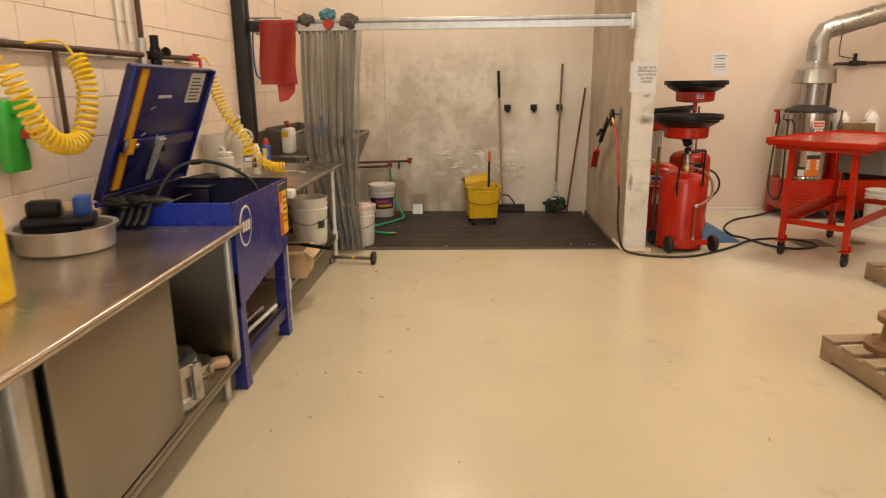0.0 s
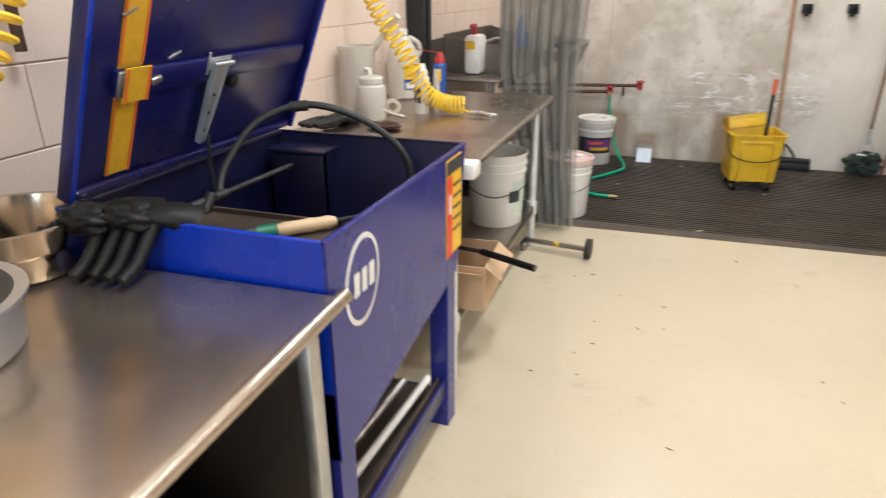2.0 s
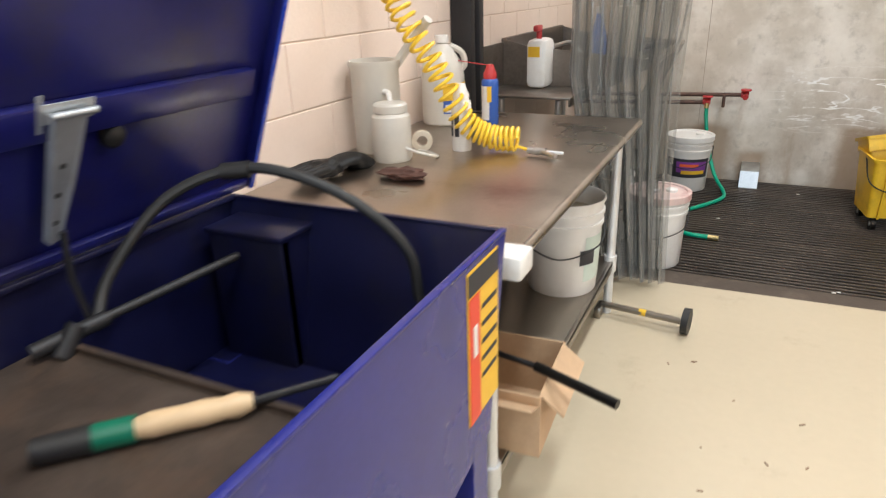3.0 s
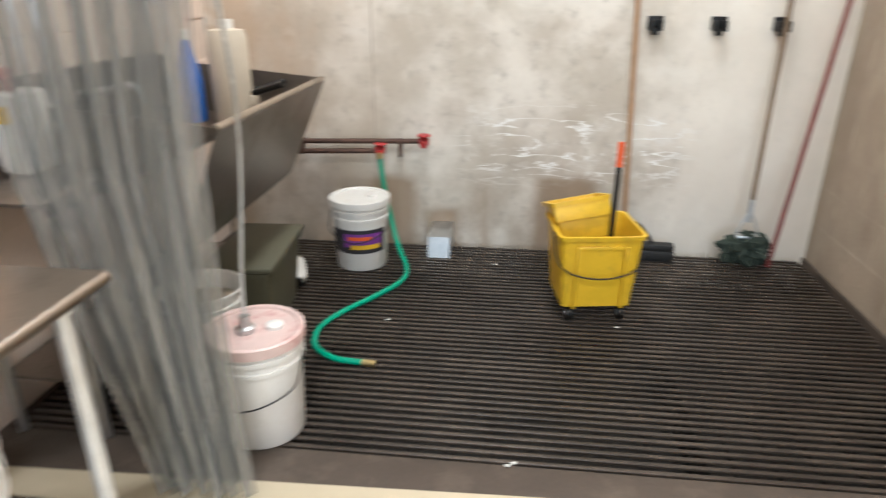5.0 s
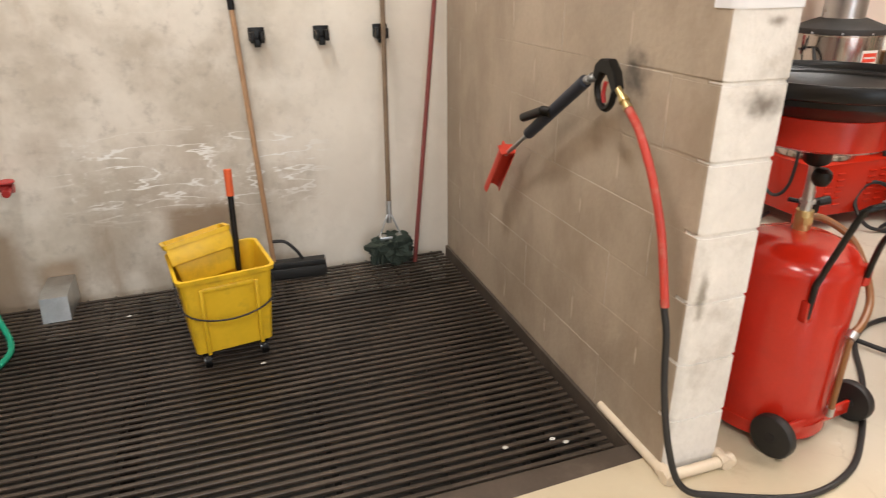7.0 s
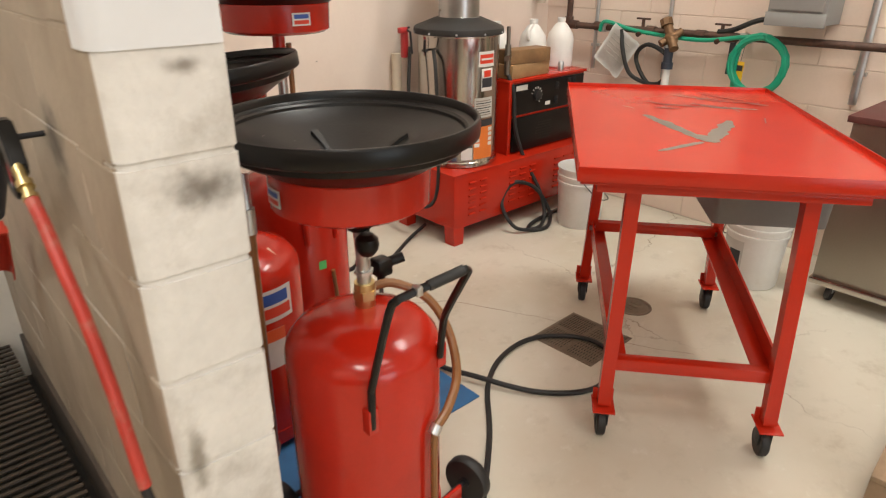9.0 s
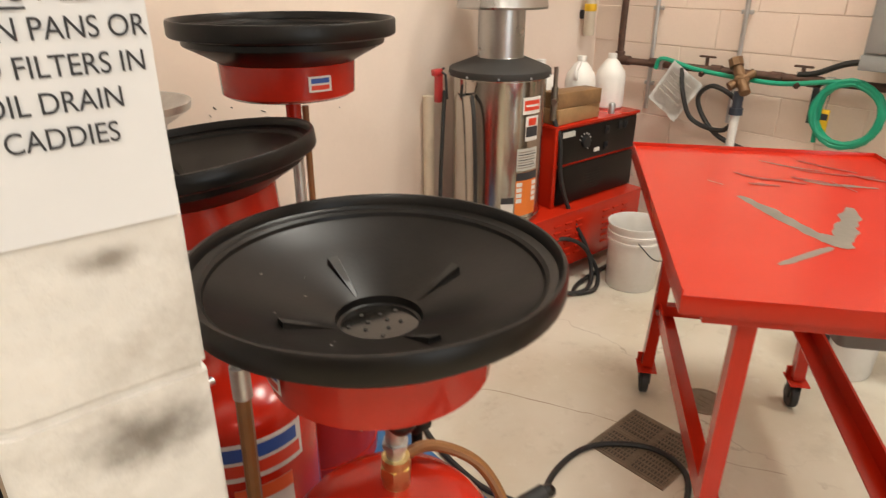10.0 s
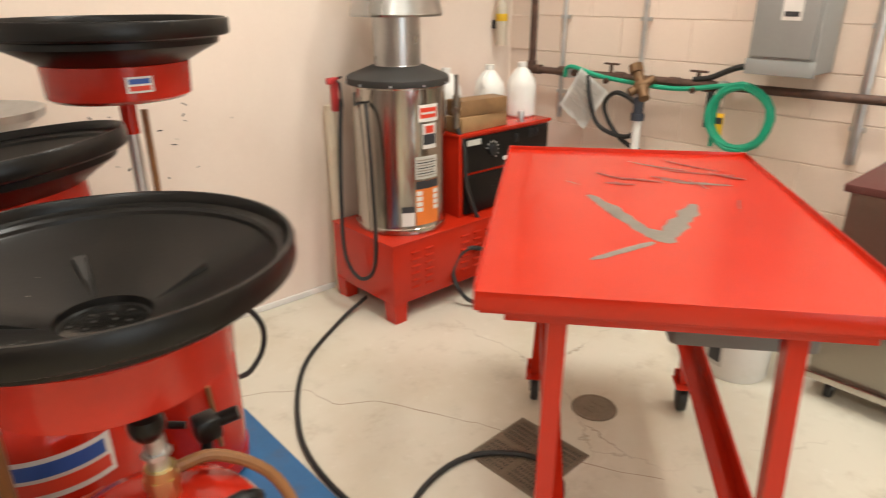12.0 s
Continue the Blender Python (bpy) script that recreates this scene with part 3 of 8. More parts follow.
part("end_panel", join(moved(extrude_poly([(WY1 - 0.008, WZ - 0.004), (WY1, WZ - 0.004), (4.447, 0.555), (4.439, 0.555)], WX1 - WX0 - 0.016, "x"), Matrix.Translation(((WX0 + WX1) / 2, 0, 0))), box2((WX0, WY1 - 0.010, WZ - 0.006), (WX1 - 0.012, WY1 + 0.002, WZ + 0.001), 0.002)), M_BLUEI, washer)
M_SLUDGE = node_mat("oily_work_shelf", (0.062, 0.045, 0.034), 0.5, 0.2, var=0.4, scale=9, bump=0.2, dirt=(0.13, 0.075, 0.045), dirt_amount=0.6, dirt_scale=6)
part("work_shelf", join(box2((WX0 + 0.01, WY0 + 0.01, 0.80), (WX1 - 0.01, 4.06, 0.812)), box2((WX0 + 0.01, 4.05, 0.81), (WX1 - 0.01, 4.06, 0.825))), M_SLUDGE, washer, "oily brown work shelf")
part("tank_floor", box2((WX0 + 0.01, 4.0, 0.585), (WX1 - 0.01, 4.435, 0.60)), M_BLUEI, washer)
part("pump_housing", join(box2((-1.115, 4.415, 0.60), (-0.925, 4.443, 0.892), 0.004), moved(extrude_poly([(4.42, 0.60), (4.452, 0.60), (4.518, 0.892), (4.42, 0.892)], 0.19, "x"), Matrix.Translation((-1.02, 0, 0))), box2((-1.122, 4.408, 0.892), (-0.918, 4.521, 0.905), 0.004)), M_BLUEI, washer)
for yy in (WY0 + 0.035, 4.408):
    for xx in (WX0 + 0.04, WX1 - 0.035):
        part("leg", join(box2((xx - 0.03, yy - 0.035, 0.0), (xx + 0.03, yy - 0.028, 0.60)), box2((xx + 0.023, yy - 0.028, 0.0), (xx + 0.030, yy + 0.035, 0.60)), box2((xx - 0.035, yy - 0.036, 0.0), (xx + 0.031, yy + 0.036, 0.012))), M_BLUE, washer)
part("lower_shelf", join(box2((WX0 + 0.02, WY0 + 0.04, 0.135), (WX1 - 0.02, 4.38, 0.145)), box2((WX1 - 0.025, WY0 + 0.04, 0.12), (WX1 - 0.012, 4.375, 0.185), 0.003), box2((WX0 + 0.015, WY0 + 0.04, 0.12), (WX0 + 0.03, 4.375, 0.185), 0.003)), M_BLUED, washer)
# lid, hinged at the back and leaning forward
lid_m = Matrix.Translation((WX0 - 0.005, 0, WZ + 0.01)) @ Matrix.Rotation(radians(-68), 4, "Y")
LIDL = 0.665
FL = -0.024
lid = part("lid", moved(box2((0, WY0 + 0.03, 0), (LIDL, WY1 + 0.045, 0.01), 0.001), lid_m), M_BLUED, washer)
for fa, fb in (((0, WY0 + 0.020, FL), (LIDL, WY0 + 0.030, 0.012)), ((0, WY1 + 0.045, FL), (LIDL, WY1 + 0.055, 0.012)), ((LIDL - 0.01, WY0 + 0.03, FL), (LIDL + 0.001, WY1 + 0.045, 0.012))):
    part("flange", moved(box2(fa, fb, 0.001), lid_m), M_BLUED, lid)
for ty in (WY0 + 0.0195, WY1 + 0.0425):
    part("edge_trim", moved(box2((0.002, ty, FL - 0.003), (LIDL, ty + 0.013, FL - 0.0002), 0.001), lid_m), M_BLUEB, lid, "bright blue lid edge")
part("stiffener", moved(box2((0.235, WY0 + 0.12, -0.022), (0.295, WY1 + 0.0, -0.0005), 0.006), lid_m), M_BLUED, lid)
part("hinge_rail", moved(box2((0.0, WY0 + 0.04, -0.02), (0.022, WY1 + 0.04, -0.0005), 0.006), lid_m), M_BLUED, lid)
M_TAPEY = node_mat("yellow_strap", (0.72, 0.44, 0.02), 0.45, var=0.1, scale=15, bump=0.05, dirt=(0.45, 0.22, 0.03), dirt_amount=0.5, dirt_scale=12)
M_TAPEO = node_mat("orange_strap_edge", (0.72, 0.16, 0.02), 0.45, var=0.1)
M_PAPER = node_mat("grey_paper_label", (0.55, 0.54, 0.50), 0.6, var=0.06, scale=20, bump=0.03)
M_PROP = node_mat("pale_galvanised_strip", (0.52, 0.55, 0.57), 0.42, 0.75, var=0.15, scale=18, bump=0.05)
M_INK = node_mat("dark_print", (0.03, 0.03, 0.035), 0.6, var=0.1, bump=0)
SY0, SY1 = WY0 + 0.135, WY0 + 0.206
part("strap", moved(join(box2((0.030, SY0, -0.004), (0.235, SY1, -0.001)), box2((0.225, SY0 - 0.003, -0.028), (0.305, SY1 + 0.003, -0.024)), box2((0.295, SY0, -0.004), (0.65, SY1, -0.001))), lid_m), M_TAPEY, lid, "yellow warning strap with orange edges")
for sy in (SY0, SY1 - 0.006):
    part("strap_edge", moved(join(box2((0.030, sy, -0.0065), (0.225, sy + 0.006, -0.0045)), box2((0.225, sy, -0.031), (0.305, sy + 0.006, -0.0285)), box2((0.305, sy, -0.0065), (0.65, sy + 0.006, -0.0045))), lid_m), M_TAPEO, lid)
part("strap_buckle", moved(box2((0.240, SY0 - 0.022, -0.030), (0.300, SY0 - 0.004, -0.0225), 0.002), lid_m), M_GALV, lid, "dull metal strap buckle")
part("clip", moved(bm_box(0.018, 0.030, 0.010, (0.268, SY1 + 0.022, -0.028), 0.003, rot=(0, 0, -14)), lid_m), M_GALV, lid)
part("data_label", moved(join(box2((0.47, WY1 - 0.20, -0.004), (0.64, WY1 - 0.02, -0.001))), lid_m), M_PAPER, lid, "grey printed data label")
part("print", moved(join(*[box2((0.485 + 0.02 * i, WY1 - 0.185 + random.uniform(0, 0.01), -0.0055), (0.492 + 0.02 * i, WY1 - 0.035 - random.uniform(0, 0.05), -0.0045)) for i in range(7)]), lid_m), M_INK, lid)
part("white_label", moved(box2((0.50, 4.02, -0.004), (0.515, 4.16, -0.001)), lid_m), M_PAPER, lid)
part("prop_arm", moved(join(moved(extrude_poly([(0.285, 4.082), (0.285, 4.136), (0.17, 4.118), (0.065, 4.094), (0.060, 4.074), (0.17, 4.076)], 0.004, "z"), Matrix.Translation((0, 0, -0.034))), moved(extrude_poly([(0.285, 4.132), (0.285, 4.136), (0.065, 4.094), (0.065, 4.090)], 0.018, "z"), Matrix.Translation((0, 0, -0.028))), moved(extrude_poly([(0.285, 4.082), (0.285, 4.086), (0.060, 4.078), (0.060, 4.074)], 0.018, "z"), Matrix.Translation((0, 0, -0.028)))), lid_m), M_PROP, lid, "galvanised tapered prop arm")
part("prop_hinge", moved(join(box2((0.268, 4.066, -0.0255), (0.300, 4.155, -0.0225), 0.001), rod((0.285, 4.075, -0.036), (0.285, 4.150, -0.036), 0.006), box2((0.255, 4.062, -0.0255), (0.315, 4.070, -0.0225), 0.001)), lid_m), M_PROP, lid)
# slots are thin black discs, the shade behind them given as colour
for u, v in ((0.10, 4.083), (0.15, 4.087), (0.20, 4.095)):
    part("slot", moved(rod((u, v, -0.0365), (u, v, -0.0360), 0.005, 10), lid_m), M_PIT, lid)
part("rubber_bumper", moved(lathe([(0, 0), (0.022, 0), (0.020, -0.018), (0.010, -0.024), (0, -0.024)], 18, (0.215, 4.205, -0.0005)), lid_m), M_RUBBER, lid)
for u, v in ((0.42, 3.80), (0.45, 3.99), (0.31, 3.96), (0.26, 4.27)):
    part("clip", moved(bm_box(0.008, 0.042, 0.006, (u, v, -0.004), 0.002, rot=(0, 0, -22)), lid_m), M_GALV, lid)
part("link_rod", tube([(-1.075, 4.085, 1.015), (-1.085, 4.085, 0.93), (-1.09, 4.10, 0.85)], 0.006), M_IRON, washer)
part("spray_hose", tube([(-1.08, 4.10, 0.83), (-1.10, 4.16, 0.90), (-1.06, 4.27, 1.01), (-0.97, 4.36, 1.055), (-0.86, 4.40, 1.045), (-0.74, 4.43, 0.99), (-0.66, 4.46, 0.90), (-0.64, 4.46, 0.80)], 0.0105, 10, 6), M_RUBBER, washer)
part("hose_joint", tube([(-0.985, 4.352, 1.052), (-0.935, 4.372, 1.056)], 0.016, 12), M_RUBBER, washer)
part("spout", join(rod((-1.10, 4.02, 0.835), (-1.02, 4.39, 0.862), 0.009), rod((-1.105, 4.0, 0.832), (-1.07, 4.12, 0.845), 0.014), rod((-1.08, 4.03, 0.812), (-1.08, 4.07, 0.855), 0.016)), M_IRON, washer)
# maker's oval and the warning label on the front
M_LOGOW = node_mat("white_decal", (0.72, 0.70, 0.66), 0.4, var=0.04, bump=0)
M_DECALR = node_mat("red_decal", (0.66, 0.05, 0.02), 0.4, var=0.05, bump=0)
M_DECALY = node_mat("yellow_decal", (0.75, 0.46, 0.02), 0.4, var=0.08, bump=0)


def ellipse(a, b, n=40, lean=0):
    """Outline of an oval, its long axis tipped by lean degrees."""
    c, d = math.cos(radians(lean)), math.sin(radians(lean))
    pts = [(a * math.cos(2 * math.pi * i / n), b * math.sin(2 * math.pi * i / n)) for i in range(n)]
    return [(u * c + v * d, v * c - u * d) for u, v in pts]


def decal(pts, x, y, z, mat, parent, name="decal", label="", th=0.0012):
    return part(name, moved(extrude_poly(pts, th, "x"), Matrix.Translation((x, y, z))), mat, parent, label)


decal(ellipse(0.080, 0.102, lean=16), WX1 + 0.001, 3.795, 0.805, M_LOGOW, washer, "maker_badge", "white oval badge")
decal(ellipse(0.069, 0.090, lean=16), WX1 + 0.0026, 3.795, 0.805, M_BLUE, washer, "badge_field")
for k, (dy, w) in enumerate(((-0.036, 0.024), (0.0, 0.022), (0.036, 0.024))):
    decal([(-w / 2, -0.026), (w / 2, -0.026), (w / 2 + 0.004, 0.026), (-w / 2 + 0.004, 0.026)], WX1 + 0.0042, 3.795 + dy, 0.805, M_LOGOW, washer, "badge_bar")
rect = lambda w, h: [(-w / 2, -h / 2), (w / 2, -h / 2), (w / 2, h / 2), (-w / 2, h / 2)]
decal(rect(0.14, 0.30), WX1 + 0.001, 4.415, 0.775, M_DECALY, washer, "warning_label", "yellow and red warning label")
decal(rect(0.045, 0.25), WX1 + 0.0026, 4.372, 0.75, M_DECALR, washer, "label_stripe")
decal(rect(0.135, 0.04), WX1 + 0.0026, 4.415, 0.90, M_INK, washer, "label_head")
decal(rect(0.016, 0.06), WX1 + 0.0042, 4.372, 0.79, M_LOGOW, washer, "label_print")
for i in range(5):
    decal(rect(0.07, 0.008), WX1 + 0.0026, 4.44, 0.70 + i * 0.035, M_INK, washer, "label_print")


# ---- second bench ----
M_PIPE = node_mat("bright_zinc_pipe", (0.74, 0.75, 0.75), 0.42, 0.55, var=0.12, scale=14, fine=120, bump=0.04)
M_STEELT = node_mat("worn_stainless", (0.44, 0.385, 0.325), 0.30, 1.0, var=0.12, scale=3, fine=120, bump=0.03, dirt=(0.24, 0.19, 0.15), dirt_amount=0.5, dirt_scale=4)
bench2 = thing("steel_table", (0, 0, 0), "stainless steel work table on galvanised pipe legs, scratched", "work table")
TX, TZ = -0.50, 0.845
part("tabletop", join(box2((X0 + 0.01, 4.60, TZ - 0.03), (TX - 0.012, 6.135, TZ), 0.003), tube([(TX - 0.014, 4.60, TZ - 0.016), (TX - 0.014, 6.135, TZ - 0.016)], 0.016, 12)), M_STEELT, bench2)
part("undershelf", join(box2((X0 + 0.05, 4.64, 0.235), (TX - 0.06, 6.10, 0.25), 0.002), box2((TX - 0.075, 4.64, 0.205), (TX - 0.06, 6.10, 0.252), 0.002)), M_STEELP, bench2)
for yy in (4.66, 6.07):
    for xx in (X0 + 0.1, TX - 0.075):
        leg = part("leg", rod((xx, yy, 0.0), (xx, yy, TZ - 0.03), 0.019), M_PIPE, bench2)
        part("socket", rod((xx, yy, 0.20), (xx, yy, 0.27), 0.027), M_PIPE, leg)
        part("socket", rod((xx, yy, TZ - 0.07), (xx, yy, TZ - 0.031), 0.026), M_PIPE, leg)
part("corner_cap", join(box2((TX - 0.095, 4.598, 0.800), (TX + 0.018, 4.68, 0.853), 0.008)), M_WHITEP, bench2, "white plastic corner cap")


# ---- dark post, galvanised beam and the clear curtain ----
post = thing("steel_post", (0, 0, 0), "black painted steel channel post fixed to the wall", "post")
for yy in (6.19, 6.29):
    part("flange", box2((X0 + 0.004, yy, 0.0), (X0 + 0.10, yy + 0.05, 3.2), 0.004), M_IRON, post)
part("web", box2((X0 + 0.004, 6.24, 0.0), (X0 + 0.03, 6.29, 3.2)), M_IRON, post)
beam = thing("curtain_rail", (0, 0, 0), "galvanised channel rail across the wash bay with curtain rollers", "curtain rail")
part("channel", join(box2((-1.24, 6.40, 1.925), (1.93, 6.405, 1.985)), box2((-1.24, 6.44, 1.925), (1.93, 6.445, 1.985)), box2((-1.24, 6.40, 1.981), (1.93, 6.445, 1.986)), box2((-1.24, 6.395, 1.925), (1.93, 6.412, 1.930))), M_GALV, beam)
part("second_channel", join(box2((-1.24, 6.41, 1.990), (1.90, 6.435, 2.02), 0.003)), M_GALV, beam)
for xx in (-1.22, 1.91):
    part("bracket", box2((xx - 0.02, 6.39, 1.90), (xx + 0.02, 6.455, 2.03), 0.004), M_GALV, beam)
part("arm", box2((X0 + 0.09, 6.26, 1.92), (-1.2, 6.42, 2.0), 0.005), M_IRON, beam)
M_REDP = node_mat("red_plastic", (0.42, 0.03, 0.03), 0.4, var=0.1)
M_TEAL = node_mat("teal_cloth", (0.06, 0.20, 0.26), 0.8, var=0.25, scale=30, bump=0.4)
M_RAG = node_mat("grey_rag", (0.10, 0.085, 0.08), 0.9, var=0.35, scale=25, bump=0.6)


def lump(r, seed, sx=1, sy=1, sz=1, rough=0.25, sub=3, c=(0, 0, 0)):
    """A crumpled soft lump."""
    bm = bmesh.new()
    bmesh.ops.create_icosphere(bm, subdivisions=sub, radius=1)
    for v in bm.verts:
        d = 1 + rough * noise.noise(v.co * 2.2 + Vector((seed, seed * 2, 0))) + rough * 0.5 * noise.noise(v.co * 6 + Vector((seed, 0, 3)))
        v.co = Vector((v.co.x * sx, v.co.y * sy, v.co.z * sz)) * (r * d) + Vector(c)
    return bm


tagged(part("rag", lump(0.06, 3, 1.2, 0.7, 0.8, 0.5, c=(-0.80, 6.415, 2.01)), M_RAG), "dark grey crumpled rag tucked on the rail", "rag")
tagged(part("rag", lump(0.07, 8, 1.1, 0.7, 0.9, 0.5, c=(-0.44, 6.415, 1.995)), M_RAG), "dark grey crumpled rag tucked on the rail", "rag")
tagged(part("cloth", lump(0.06, 5, 1.1, 0.8, 0.9, 0.45, c=(-0.625, 6.415, 2.045)), M_TEAL), "teal crumpled cloth on top of the rail", "cloth")
tagged(part("red_clamp", join(lathe([(0, -0.02), (0.04, -0.02), (0.045, 0), (0.04, 0.02), (0, 0.02)], 20), box2((-0.012, -0.05, -0.006), (0.012, 0.05, 0.006), 0.003)), M_REDP), "small red plastic clamp on the rail", "clamp").matrix_world = pose(-0.61, 6.385, 1.975, 90)
M_VINYL = bpy.data.materials.new("clear_vinyl")
M_VINYL.use_nodes = True
vt = M_VINYL.node_tree
vb = vt.nodes["Principled BSDF"]
vb.inputs["Base Color"].default_value = (0.28, 0.275, 0.26, 1)
vb.inputs["Roughness"].default_value = 0.07
vb.inputs["IOR"].default_value = 2.1
vb.inputs["Specular IOR Level"].default_value = 0.5
tr = vt.nodes.new("ShaderNodeBsdfTransparent")
tr.inputs[0].default_value = (0.87, 0.88, 0.87, 1)
vm = vt.nodes.new("ShaderNodeMixShader")
lw = vt.nodes.new("ShaderNodeTexNoise")
lw.inputs["Scale"].default_value = 1.0
lmap = vt.nodes.new("ShaderNodeMapping")
lmap.inputs["Scale"].default_value = (26, 26, 0.8)
vr = vt.nodes.new("ShaderNodeMapRange")
vr.inputs["From Min"].default_value, vr.inputs["From Max"].default_value = 0.3, 0.7
vr.inputs["To Min"].default_value, vr.inputs["To Max"].default_value = 0.18, 0.66
vt.links.new(lw.outputs["Fac"], vr.inputs["Value"])
vt.links.new(vr.outputs[0], vm.inputs[0])
vt.links.new(tr.outputs[0], vm.inputs[1])
vt.links.new(vb.outputs[0], vm.inputs[2])
vt.links.new(vm.outputs[0], vt.nodes["Material Output"].inputs[0])
vg = vt.nodes.new("ShaderNodeNewGeometry")
vmap = vt.nodes.new("ShaderNodeMapping")
vmap.inputs["Scale"].default_value = (34, 34, 2.0)
vn = vt.nodes.new("ShaderNodeTexNoise")
vn.inputs["Scale"].default_value = 1.0
vbp = vt.nodes.new("ShaderNodeBump")
vbp.inputs["Strength"].default_value, vbp.inputs["Distance"].default_value = 0.7, 0.01
vt.links.new(vg.outputs["Position"], vmap.inputs["Vector"])
vt.links.new(vmap.outputs[0], vn.inputs["Vector"])
vt.links.new(vn.outputs["Fac"], vbp.inputs["Height"])
vt.links.new(vbp.outputs[0], vb.inputs["Normal"])
vt.links.new(vg.outputs["Position"], lmap.inputs["Vector"])
vt.links.new(lmap.outputs[0], lw.inputs["Vector"])
curtain = thing("vinyl_curtain", (0, 0, 0), "clear grey vinyl curtain bunched to one side of the rail", "curtain")


def curtain_sheet(x_left, x_right, waves, depth, y, seed):
    """A hanging sheet; its side edges bulge and gather towards the hem."""
    bm = bmesh.new()
    nu, nv = waves * 12, 28
    grid = []

    def between(line, v):
        k = v * (len(line) - 1)
        q = min(int(k), len(line) - 2)
        return line[q] + (line[q + 1] - line[q]) * (k - q)
    for j in range(nv + 1):
        v = j / nv
        row = []
        for i in range(nu + 1):
            u = i / nu
            a, b = between(x_left, v), between(x_right, v)
            ph = 2 * math.pi * waves * u + seed + 0.5 * math.sin(v * 2.5 + u * 9)
            amp = depth * (0.75 + 0.45 * noise.noise(Vector((u * 6, v * 1.5, seed))))
            row.append(bm.verts.new((a + (b - a) * u + 0.012 * math.sin(ph * 2 + 1) + 0.02 * noise.noise(Vector((u * 4, v * 3, seed + 5))), y + amp * math.sin(ph), 1.925 - v * 1.895)))
        grid.append(row)
    for j in range(nv):
        for i in range(nu):
            bm.faces.new((grid[j][i], grid[j][i + 1], grid[j + 1][i + 1], grid[j + 1][i]))
    return bm


part("sheet", curtain_sheet((-0.87, -0.89, -0.89, -0.78, -0.675), (-0.35, -0.38, -0.40, -0.40, -0.39), 7, 0.055, 6.40, 0.3), M_VINYL, curtain, angle=180)
part("sheet", curtain_sheet((-0.86, -0.87, -0.86, -0.75, -0.66), (-0.38, -0.42, -0.44, -0.43, -0.42), 5, 0.04, 6.44, 2.0), M_VINYL, curtain, angle=180)
for i in range(9):
    part("ring", rod((-0.87 + i * 0.06, 6.42, 1.90), (-0.87 + i * 0.06, 6.42, 1.94), 0.008), M_IRON, curtain)


# ---- things in the wash bay ----
M_TAN = node_mat("pail_residue", (0.42, 0.36, 0.27), 0.6, var=0.25, scale=20, bump=0.2)
M_PURPLE = node_mat("purple_print", (0.20, 0.05, 0.30), 0.4, var=0.1)
M_GREEN = node_mat("green_hose", (0.015, 0.33, 0.19), 0.4, var=0.08, scale=20, bump=0.04)
M_BRASS = node_mat("brass", (0.62, 0.50, 0.24), 0.35, 1.0, var=0.12, scale=25)
M_WOOD = node_mat("varnished_wood", (0.40, 0.24, 0.13), 0.45, var=0.2, scale=15, fine=50, bump=0.1)
M_WOODD = node_mat("grey_worn_wood", (0.20, 0.14, 0.09), 0.65, var=0.3, scale=12, bump=0.25, dirt=(0.08, 0.055, 0.04), dirt_amount=0.5, dirt_scale=9)
M_REDW = node_mat("dark_red_pole", (0.20, 0.04, 0.035), 0.5, var=0.2, scale=20, bump=0.1)
M_MOP = node_mat("dark_green_mop_yarn", (0.028, 0.040, 0.030), 0.95, var=0.4, scale=40, fine=200, bump=0.9)
M_ORANGE = node_mat("orange_grip", (0.75, 0.12, 0.03), 0.45, var=0.08)


